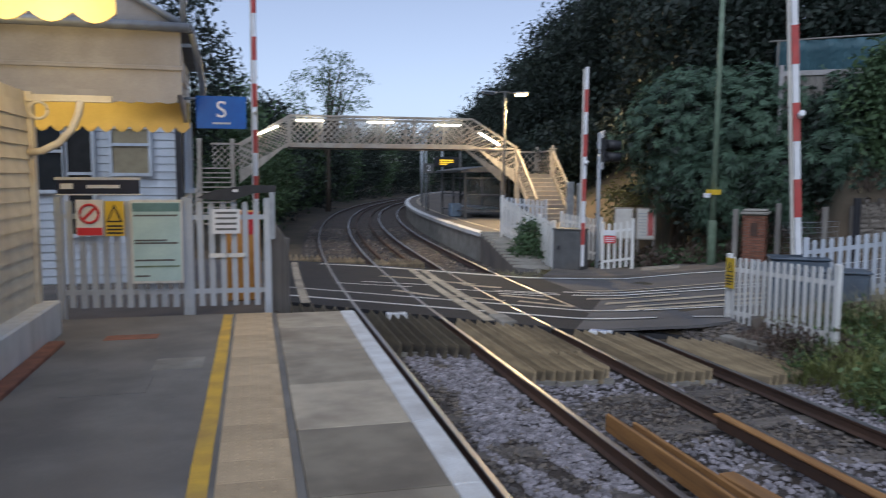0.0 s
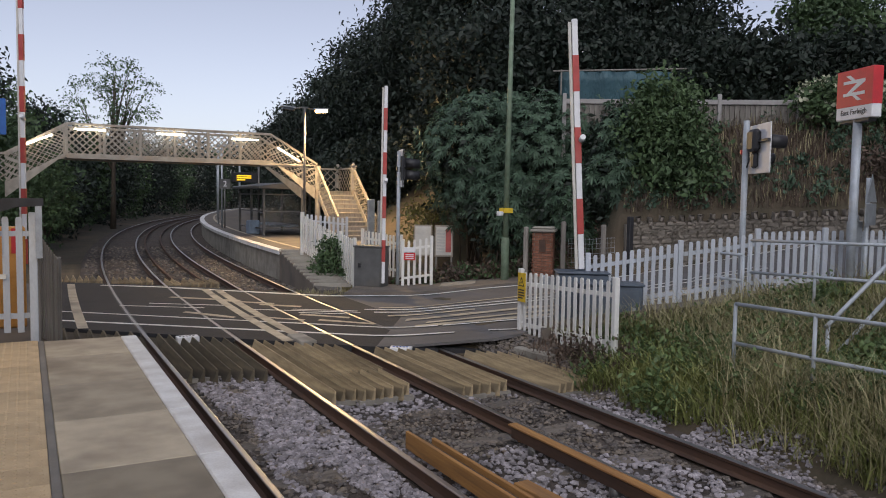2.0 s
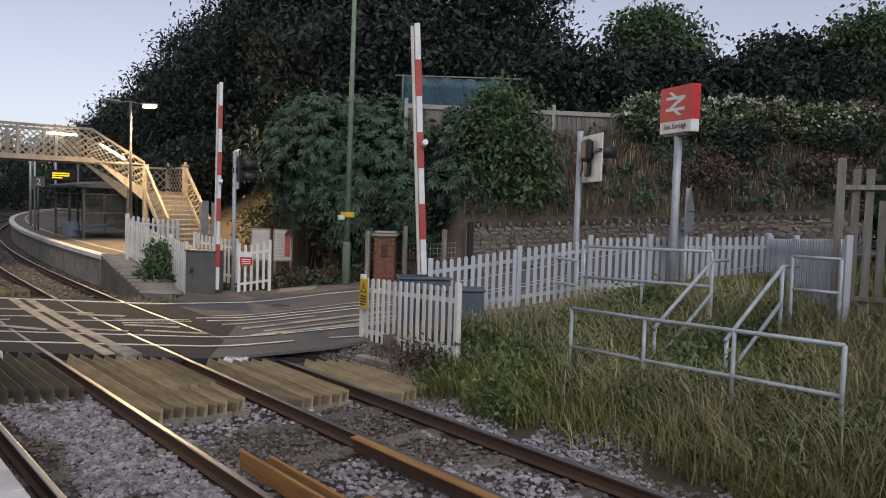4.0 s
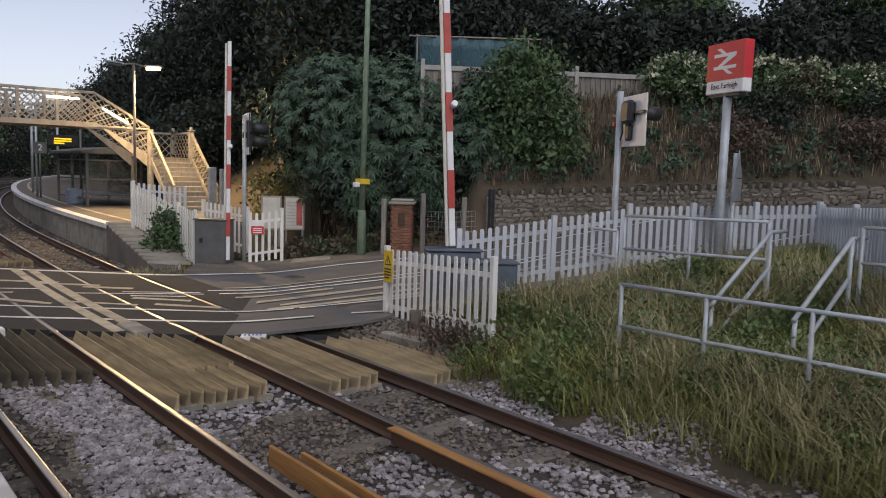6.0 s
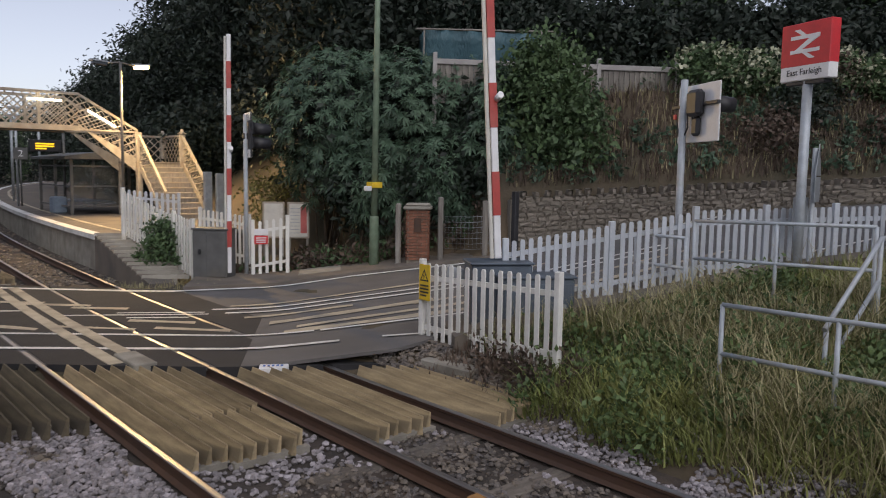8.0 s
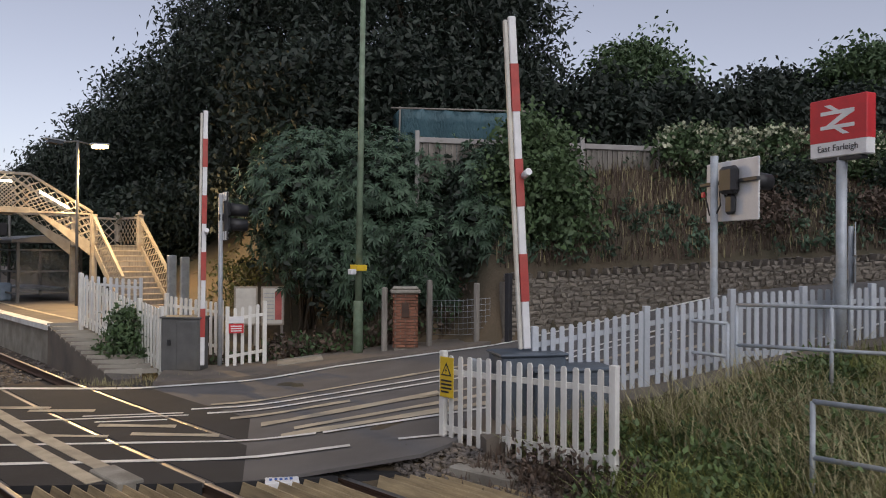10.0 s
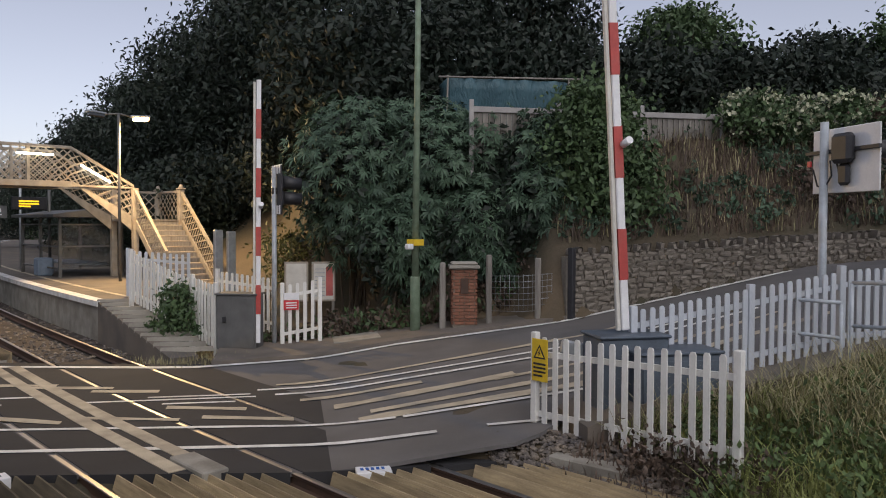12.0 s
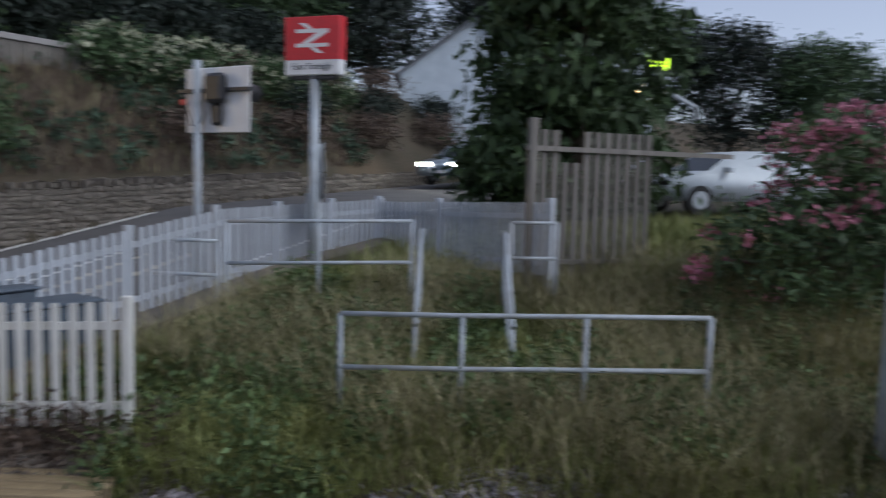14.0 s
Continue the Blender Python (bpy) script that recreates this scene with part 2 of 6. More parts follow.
L_GRASS = leaf("long_green_grass", (0.27, 0.28, 0.095), (0.17, 0.20, 0.06))
L_DRY = leaf("dry_straw_grass", (0.38, 0.34, 0.19), (0.25, 0.22, 0.12))
L_BROWN = leaf("dead_brown_stems", (0.11, 0.075, 0.055), (0.07, 0.05, 0.038))


# ---------------------------------------------------------------- builders
def part(name, bm, material, parent=None, label="", m=None):
    if isinstance(bm, bmesh.types.BMesh):
        me = bpy.data.meshes.new(name)
        bm.to_mesh(me)
        bm.free()
    else:
        me = bm
    if not me.materials:
        for q in material if isinstance(material, (list, tuple)) else [material]:
            me.materials.append(q)
    ob = new(name, me)
    if parent is not None:
        ob.parent = parent
    if m is not None:
        ob.matrix_basis = m
    if label:
        ob["label"] = label
    return ob


def thing(name, label, category, m=None, group="", kind=""):
    ob = new(name)
    ob.empty_display_size = 0.1
    if m is not None:
        ob.matrix_basis = m
    return tagged(ob, label, category, group, kind)


def solid(name, bm, material, label, category, m=None, group="", kind=""):
    return tagged(part(name, bm, material, None, "", m), label, category, group, kind)


def box(bm, x0, y0, z0, x1, y1, z1, bevel=0.0, m=None, mi=0):
    vs = [bm.verts.new((x, y, z)) for x in (x0, x1) for y in (y0, y1) for z in (z0, z1)]
    fs = [bm.faces.new([vs[i] for i in f]) for f in ((0, 1, 3, 2), (4, 6, 7, 5), (0, 4, 5, 1), (2, 3, 7, 6), (0, 2, 6, 4), (1, 5, 7, 3))]
    for f in fs:
        f.material_index = mi
    if bevel:
        es = list({e for f in fs for e in f.edges})
        r = bmesh.ops.bevel(bm, geom=es, offset=bevel, segments=1, affect="EDGES")
        vs = list({v for f in r["faces"] for v in f.verts} | {v for v in vs if v.is_valid})
    if m is not None:
        bmesh.ops.transform(bm, matrix=m, verts=[v for v in vs if v.is_valid])
    return vs


def cube(x0, y0, z0, x1, y1, z1, bevel=0.0, m=None):
    bm = bmesh.new()
    box(bm, x0, y0, z0, x1, y1, z1, bevel, m)
    return bm


def tube(points, r, sides=10, bm=None, r1=None, caps=True):
    """A round bar along a polyline."""
    bm = bm or bmesh.new()
    pts = [Vector(p) for p in points]
    rings = []
    for i, p in enumerate(pts):
        d = (pts[min(i + 1, len(pts) - 1)] - pts[max(i - 1, 0)]).normalized()
        q = d.to_track_quat("Z", "Y")
        k = i / max(1, len(pts) - 1)
        rr = r if r1 is None else r + (r1 - r) * k
        rings.append([bm.verts.new(p + q @ Vector((math.cos(a) * rr, math.sin(a) * rr, 0))) for a in [2 * math.pi * j / sides for j in range(sides)]])
    for a, b in zip(rings, rings[1:]):
        for j in range(sides):
            f = bm.faces.new((a[j], a[(j + 1) % sides], b[(j + 1) % sides], b[j]))
            f.smooth = True
    if caps:
        bm.faces.new(rings[0][::-1])
        bm.faces.new(rings[-1])
    return bm


def prism(poly, depth, m=None, bm=None):
    """A plane outline in x and z, pushed along y."""
    bm = bm or bmesh.new()
    a = [bm.verts.new((x, 0, z)) for x, z in poly]
    b = [bm.verts.new((x, depth, z)) for x, z in poly]
    bm.faces.new(a)
    bm.faces.new(b[::-1])
    for i in range(len(poly)):
        j = (i + 1) % len(poly)
        bm.faces.new((a[i], b[i], b[j], a[j]))
    bmesh.ops.recalc_face_normals(bm, faces=list({f for v in a + b for f in v.link_faces}))
    if m is not None:
        bmesh.ops.transform(bm, matrix=m, verts=a + b)
    return bm


def strip(rows, material, name, label, category, kind="structure", thick=0.0):
    """A sheet through rows of points."""
    bm = bmesh.new()
    g = [[bm.verts.new(p) for p in r] for r in rows]
    for r0, r1 in zip(g, g[1:]):
        for i in range(len(r0) - 1):
            bm.faces.new((r0[i], r0[i + 1], r1[i + 1], r1[i]))
    bmesh.ops.recalc_face_normals(bm, faces=bm.faces)
    if sum(f.normal.z for f in bm.faces) < 0:
        bmesh.ops.reverse_faces(bm, faces=bm.faces)
    if thick:
        r = bmesh.ops.extrude_face_region(bm, geom=list(bm.faces))
        bmesh.ops.translate(bm, vec=(0, 0, -thick), verts=[v for v in r["geom"] if isinstance(v, bmesh.types.BMVert)])
        bmesh.ops.recalc_face_normals(bm, faces=bm.faces)
    return solid(name, bm, material, label, category, kind=kind)


def raw(name, verts, faces, material, smooth=False):
    me = bpy.data.meshes.new(name)
    me.from_pydata(verts, [], faces)
    for q in material if isinstance(material, (list, tuple)) else [material]:
        me.materials.append(q)
    return me


def writing(name, text, size, material, parent, m, label="", align="CENTER"):
    cu = bpy.data.curves.new(name, "FONT")
    cu.body, cu.size, cu.align_x, cu.align_y, cu.extrude = text, size, align, "CENTER", 0.002
    tmp = new(name, cu)
    me = bpy.data.meshes.new_from_object(tmp.evaluated_get(bpy.context.evaluated_depsgraph_get()))
    bpy.data.objects.remove(tmp)
    me.materials.clear()
    return part(name, me, material, parent, label, m)


# ---------------------------------------------------------------- plan
R_BEND, Y_BEND = 235.0, 16.0
RAILS = (1.55, 3.057, 4.83, 6.15)
U = Vector((0.84, -0.54, 0)).normalized()
V = Vector((0.54, 0.84, 0)).normalized()
YAW_ROAD = math.degrees(math.atan2(U.y, U.x))


def smooth(a, b, t):
    k = min(1, max(0, (t - a) / (b - a)))
    return k * k * (3 - 2 * k)


def along(q, y):
    """A point at q metres right of the first rail's line, at y metres along the line, on the level."""
    if q > 2:
        q = q + 0.15 * smooth(16, 28, y)
    if y <= Y_BEND:
        return 1.55 + q, y
    a = (y - Y_BEND) / R_BEND
    r = R_BEND - q
    return 1.55 + R_BEND - r * math.cos(a), Y_BEND + r * math.sin(a)


def lateral(x, y):
    """How far right of the first rail's line a place lies."""
    if y <= Y_BEND:
        return x - 1.55
    return R_BEND - math.hypot(x - 1.55 - R_BEND, y - Y_BEND)


def near_edge(s):
    """Near edge of the crossing, measured across the road."""
    return 13.5 + 0.15 * max(0, -2.7 - s)


def far_edge(s):
    """Far edge of the carriageway: it swings out on both sides of the tracks' far rail."""
    return 20.45 + 0.2 * min(5.5, -5 - s) if s < -5 else 20.45 + 1.05 * min(1, (s + 5) / 4.2)


def on_edge(x, edge):
    """The y at which the line x meets an edge of the road."""
    y = 16.0
    for _ in range(6):
        y = (edge(U.x * x + U.y * y) - V.x * x) / V.y
    return y


def road_z(s):
    k = s + 3.0
    if k < 0:
        return 0.0
    if k < 1:
        return 0.055 * k * k
    return 0.055 + 0.11 * (k - 1) if k < 6 else 0.605 + 0.193 * (k - 6) if k < 12.5 else 1.86 + 0.06 * (k - 12.5) if k < 41.5 else 3.6


def footway_z(s):
    return road_z(s) + 0.10 + 0.22 * smooth(0.3, 1.3, s) * (1 - smooth(5, 9, s))


def wall_top(s):
    return 2.15 + 0.05 * (s - 3.4)


def on_road(s, n, up=0.0):
    p = U * s + V * n
    return (p.x, p.y, road_z(s) + up)


def ground_z(x, y):
    s, n = U.x * x + U.y * y, V.x * x + V.y * y
    q = lateral(x, y)
    bed = -0.30
    # bank beside the near track
    near = bed
    if q > 5.0:
        near = bed + 0.42 * smooth(5.0, 6.1, q) + 0.24 * max(0, q - 5.9) * (1 if q < 11 else 0) + (0.24 * 5.1 + 0.09 * (q - 11) if q >= 11 else 0)
        near = min(near, 3.2)
    if q < -0.8:
        near = bed + 0.2
    far = bed
    if q > 9.5:
        k = q - 9.5
        far = min(bed + 0.5 + 0.62 * k, 9.0 + 0.05 * k)
    if q < -2.5:
        far = bed + min(3.5, 0.15 * (-2.5 - q))
    rz = road_z(s) - 0.06 if n > 15.0 else footway_z(s) - 0.16
    # the hill past the road
    if n > 21.4 and s > -4:
        k = max(0, n - 21.75)
        foot = 23.2 + 2.9 * (1 - smooth(-1.5, 1.0, s))
        bare = rz + 0.1 + min(1.5 * max(0, n - foot), 4.8 + 0.10 * k)
        walled = wall_top(s) + min(1.0 * k, 2.9 + 0.06 * k)
        hill = bare + (walled - bare) * smooth(2.3, 3.3, s)
        far = far + (hill - far) * smooth(-4, -1, s)
    w_far = smooth(21.62, 22.0, n)
    w_road = smooth(12.6, 14.2, n)
    if s > 3:
        near = max(near, bed + (road_z(s) * 0.95 * smooth(3, 9, s) - bed) * smooth(5.4, 7.4, q))
    return (near * (1 - w_road) + rz * w_road) * (1 - w_far) + far * w_far


def build_ground():
    def axis(lo, hi, a, b, step, grow):
        v = [a]
        while v[-1] < b:
            v.append(v[-1] + step)
        d = step
        while v[-1] < hi:
            d *= grow
            v.append(v[-1] + d)
        d = step
        while v[0] > lo:
            d *= grow
            v.insert(0, v[0] - d)
        return v
    xs, ys = axis(-900, 900, -6, 34, 0.40, 1.16), axis(-900, 1500, -8, 38, 0.40, 1.16)
    verts = []
    for y in ys:
        for x in xs:
            z = ground_z(x, y)
            q = lateral(x, y)
            if q > 5.6 or q < -3:
                z += 0.10 * noise.noise((x * 0.7, y * 0.7, 0)) + 0.05 * noise.noise((x * 2.1, y * 2.1, 4))
            verts.append((x, y, z))
    w = len(xs)
    faces = [(j * w + i, j * w + i + 1, (j + 1) * w + i + 1, (j + 1) * w + i) for j in range(len(ys) - 1) for i in range(w - 1)]
    me = raw("ground", verts, faces, M_GROUND)
    me.polygons.foreach_set("use_smooth", [True] * len(me.polygons))
    tagged(part("ground", me, M_GROUND), "rough earth bank with dry grass beside the railway", "ground", kind="structure")


def sheet_along(name, q0, q1, y0, y1, z, material, label, category, step=2.0, thick=0.0):
    n = max(2, int((y1 - y0) / step))
    ys = [y0 + (y1 - y0) * i / n for i in range(n + 1)]
    return strip([[(*along(q0, y), z), (*along((q0 + q1) / 2, y), z), (*along(q1, y), z)] for y in ys], material, name, label, category, thick=thick)


build_ground()


# ---------------------------------------------------------------- track
def build_rail(q, label):
    ys = [-6 + 2.2 * i for i in range(11)] + [19 + 3 * i for i in range(48)]
    rail = thing("rail", label, "rail", group="running rails", kind="structure")
    web = [(-0.066, -0.155), (0.066, -0.155), (0.02, -0.125), (0.012, -0.05), (0.034, -0.035), (0.034, -0.012), (-0.034, -0.012), (-0.034, -0.035), (-0.012, -0.05), (-0.02, -0.125)]
    head = [(-0.035, -0.012), (0.035, -0.012), (0.033, -0.003), (0.024, 0.0), (-0.024, 0.0), (-0.033, -0.003)]
    for nm, prof, m_, dz in (("rail_web", web, M_RAIL, 0), ("rail_head", head, M_HEAD, 0.001)):
        bm = bmesh.new()
        rings = []
        for y in ys:
            x0, y0 = along(q, y)
            x1, y1 = along(q, y + 0.1)
            d = Vector((x1 - x0, y1 - y0, 0)).normalized()
            rings.append([bm.verts.new((x0 + d.y * px, y0 - d.x * px, pz + dz)) for px, pz in prof])
        for a, b in zip(rings, rings[1:]):
            for j in range(len(prof)):
                bm.faces.new((a[j], b[j], b[(j + 1) % len(prof)], a[(j + 1) % len(prof)]))
        bm.faces.new(rings[0])
        bmesh.ops.recalc_face_normals(bm, faces=bm.faces)
        part(nm, bm, m_, rail, "shiny worn running surface" if nm == "rail_head" else "")
    return rail


Q = [x - 1.55 for x in RAILS]
for q_ in Q:
    build_rail(q_, "long rusty running rail with a polished head")
sheet_along("ballast_bed", -0.75, 5.45, -8, 150, -0.20, M_BED, "brown and grey stone ballast bed under the tracks", "ballast", thick=0.2)


def stones(name, count, box_, material, label, size=(0.018, 0.042), seed=3, keep=None):
    """Loose broken stone, each an uneven lump."""
    rs = np.random.RandomState(seed)
    t = (1 + 5 ** 0.5) / 2
    ico = np.array([(-1, t, 0), (1, t, 0), (-1, -t, 0), (1, -t, 0), (0, -1, t), (0, 1, t), (0, -1, -t), (0, 1, -t), (t, 0, -1), (t, 0, 1), (-t, 0, -1), (-t, 0, 1)]) / 1.9
    tri = np.array([(0, 11, 5), (0, 5, 1), (0, 1, 7), (0, 7, 10), (0, 10, 11), (1, 5, 9), (5, 11, 4), (11, 10, 2), (10, 7, 6), (7, 1, 8), (3, 9, 4), (3, 4, 2), (3, 2, 6), (3, 6, 8), (3, 8, 9), (4, 9, 5), (2, 4, 11), (6, 2, 10), (8, 6, 7), (9, 8, 1)])
    q0, q1, y0, y1, z = box_
    V_, F_ = [], []
    k = 0
    for i in range(count):
        q, y = rs.uniform(q0, q1), y0 + (y1 - y0) * rs.uniform() ** 1.3
        if keep and not keep(q, y):
            continue
        x, yy = along(q, y)
        r = rs.uniform(*size)
        p = ico * (0.72 + 0.55 * rs.rand(12, 1)) * r * np.array([rs.uniform(0.8, 1.4), rs.uniform(0.8, 1.3), rs.uniform(0.6, 0.95)])
        a = rs.uniform(0, 6.28)
        c, s = math.cos(a), math.sin(a)
        p = p @ np.array([[c, -s, 0], [s, c, 0], [0, 0, 1]]) + (x, yy, (max(ground_z(x, yy) + 0.01, -0.19) if z is None else z) + rs.uniform(-0.012, 0.03))
        V_.append(p)
        F_.append(tri + 12 * k)
        k += 1
    return tagged(part(name, raw(name, np.concatenate(V_).tolist(), np.concatenate(F_).tolist(), material), material), label, "ballast", kind="stuff")


def patch(q, y):
    return noise.noise((q * 0.9, y * 0.55, 2.0))


clear = lambda q, y: all(abs(q - r) > 0.10 for r in Q)
stones("pale_ballast", 11500, (0.1, 1.42, 1.5, 12.3, -0.195), M_STONE, "pale grey loose ballast stones between the rails", seed=4, keep=lambda q, y: clear(q, y) and q > 0.32 + 0.12 * patch(q * 2, y * 2) and patch(q * 2.2, y * 1.6 + 9) > -0.22)
stones("pale_ballast", 6500, (1.5, 4.35, 2.0, 11.0, -0.195), M_STONE, "pale grey patches of new ballast between the tracks", seed=5, keep=lambda q, y: clear(q, y) and patch(q, y) > -0.05)
stones("dark_ballast", 15000, (1.5, 5.4, 1.5, 11.0, -0.20), M_STONEDARK, "dark rusty ballast stones beside the rails", size=(0.014, 0.036), seed=6, keep=lambda q, y: clear(q, y) and patch(q, y) <= 0.05)
stones("dark_ballast", 2400, (0.3, 1.35, 1.5, 12.0, -0.20), M_STONEDARK, "rusty brown ballast stones between pale ones", seed=12, keep=lambda q, y: clear(q, y) and patch(q * 2.2, y * 1.6 + 9) < -0.1)
stones("pale_ballast", 6500, (4.55, 5.85, 1.5, 9.2, None), M_STONE, "grey ballast stones spilling to the grass", size=(0.014, 0.034), seed=13, keep=lambda q, y: clear(q, y) and patch(q * 2, y * 2) > -0.2)
stones("dark_ballast", 2600, (-0.6, 0.5, 1.5, 12.0, -0.20), M_STONEDARK, "oily dark ballast stones along the platform wall", seed=7, keep=clear)
stones("dark_ballast", 2600, (5.2, 6.1, 8.6, 12.4, None), M_STONEDARK, "brown gravel and soil at the foot of the picket fence", seed=9)
stones("dark_ballast", 3000, (-0.6, 5.3, 23.5, 45.0, -0.20), M_STONEDARK, "brown ballast stones past the level crossing", size=(0.03, 0.06), seed=8, keep=clear)


# ---------------------------------------------------------------- level crossing and road
def build_road():
    rows = []
    for i in range(190):
        s = -26 + 0.4 * min(i, 110) + 2.0 * max(0, i - 110)
        near = near_edge(s) + 0.03 + 0.75 * smooth(-0.4, 0.7, s)
        rows.append([on_road(s, n) for n in (near, 16.5, 18.2, 19.6, far_edge(s))])
    strip(rows, M_ROAD, "road", "worn grey asphalt road climbing away from the crossing", "road", thick=0.05)
    # dark crossing surface, between and beside the rails
    lanes = ((-1.6, -0.06), (0.06, 1.447), (1.567, 3.22), (3.34, 4.54), (4.66, 5.52))
    deck = thing("crossing_deck", "dark asphalt level crossing deck laid between the rails", "level crossing", kind="structure")
    for q0, q1 in lanes:
        bm = bmesh.new()
        def near_y(q): return on_edge(1.55 + q, near_edge)
        def far_y(q): return on_edge(1.55 + q, far_edge) + 0.35
        g = []
        for k in range(9):
            row = []
            for q in (q0, (q0 + q1) / 2, q1):
                y = near_y(q) + (far_y(q) - near_y(q)) * k / 8
                row.append(bm.verts.new((*along(q, y), 0.012)))
            g.append(row)
        for a, b in zip(g, g[1:]):
            for j in range(2):
                bm.faces.new((a[j], a[j + 1], b[j + 1], b[j]))
        r = bmesh.ops.extrude_face_region(bm, geom=list(bm.faces))
        bmesh.ops.translate(bm, vec=(0, 0, -0.16), verts=[v for v in r["geom"] if isinstance(v, bmesh.types.BMVert)])
        bmesh.ops.recalc_face_normals(bm, faces=bm.faces)
        part("deck_panel", bm, M_ASPHALT, deck)


build_road()


def road_line(n0, n1, s0, s1, material, label, up=0.02, wid=0.10, dash=None, name="road_marking"):
    """A painted line along the road, from n0 to n1 while s runs on."""
    s = s0
    while s < s1 - 0.01:
        e = min(s1, s + dash[0]) if dash else s1
        k = max(2, int((e - s) / 0.4))
        rows = []
        for i in range(k + 1):
            t = s + (e - s) * i / k
            n = n0 + (n1 - n0) * (t - s0) / (s1 - s0)
            w = wid * (1 + (0.7 if material is M_CREAM else 0.25) * noise.noise((t * 1.3, n, 7)))
            rows.append([on_road(t, n - w / 2, up), on_road(t, n + w / 2, up)])
        strip(rows, material, name, label, "road marking", kind="structure")
        s = e + (dash[1] if dash else 1)


road_line(15.55, 14.42, -12.0, -1.2, M_LINE, "white edge line across the level crossing", wid=0.12)
road_line(14.36, 13.98, -0.55, 1.0, M_LINE, "short white edge line beside the fence")
road_line(16.7, 15.4, -12.0, -1.6, M_LINE, "worn white line along the road", wid=0.10)
road_line(15.38, 15.3, -1.5, 14.0, M_LINE, "white edge line along the climbing road", wid=0.11)
road_line(18.02, 18.95, -3.6, 6.0, M_LINE, "white line of a double line along the road", wid=0.12)
road_line(17.62, 18.45, -3.3, 6.0, M_LINE, "second white line of a double line", wid=0.12)
for i_ in range(26):
    s_ = -12.0 + 0.8 * i_
    road_line(far_edge(s_) - 0.12, far_edge(s_ + 0.8) - 0.12, s_, s_ + 0.8, M_LINE, "pale edge line along the far side of the road", wid=0.19)
for n0_, s0_, s1_ in ((17.55, -6.4, -3.6), (17.75, -5.3, -3.7), (17.25, -5.0, -3.9), (17.6, -9.5, -7.4), (18.1, -9.0, -7.0)):
    road_line(n0_, n0_ - 0.02, s0_, s1_, M_LINE, "short worn white dash on the crossing", wid=0.09)
for a_, b_, c_, d_ in ((16.9, 16.3, -7.6, -6.2), (16.55, 16.2, -6.0, -4.6), (16.3, 15.95, -4.3, -3.0), (17.0, 16.7, -4.9, -3.7), (18.9, 18.6, -7.5, -6.0), (18.4, 18.2, -6.3, -5.2), (19.3, 19.0, -9.0, -7.0)):
    road_line(a_, b_, c_, d_, M_CREAM, "scuffed buff paint patch on the crossing", wid=0.20)
for a_, b_, c_, d_, w_ in ((15.58, 15.75, -2.1, 2.6, 0.26), (15.95, 16.9, -1.9, 6.5, 0.20), (16.5, 17.0, -2.4, 0.6, 0.30), (16.8, 17.8, 0.2, 6.0, 0.14), (17.15, 17.4, -2.9, -0.9, 0.16), (18.4, 19.6, -3.3, 3.6, 0.16)):
    road_line(a_, b_, c_, d_, M_CREAM, "long buff tyre-worn streak along the road", up=0.016, wid=w_)


strip([[on_road(-4.6 + 0.5 * i, far_edge(-4.6 + 0.5 * i) + d, 0.09) for d in (0.02, 1.0, 2.1)] for i in range(18)], M_PATH, "pavement", "brown tarmac footway on the far side of the road", "pavement", thick=0.2)
strip([[on_road(-2.1 + 0.35 * i, n, 0.105) for n in (22.1, 23.1)] for i in range(4)], M_CONC, "paving_patch", "pale concrete patch in the footway", "paving", thick=0.03)


def build_troughs():
    """Pale ducts that cross the road between the tracks."""
    for q, mm in ((2.31, M_CREAM), (2.63, M_CREAM), (-1.02, M_CREAM)):
        y0, y1 = on_edge(1.55 + q, near_edge) + 0.1, on_edge(1.55 + q, far_edge) - 0.2
        n = 6
        strip([[(*along(q - 0.1, y0 + (y1 - y0) * i / n), 0.022), (*along(q + 0.1, y0 + (y1 - y0) * i / n), 0.022)] for i in range(n + 1)], mm, "cable_duct_cover", "pale concrete duct cover across the crossing", "duct cover", thick=0.05)
    x, y = along(2.55, 13.95)
    solid("concrete_block", cube(-0.16, -0.5, -0.2, 0.16, 0.35, 0.06, 0.015), M_CONC, "pale concrete end block of a cable duct", "concrete block", pose(x + 0.03, y + 0.1, 0))


build_troughs()


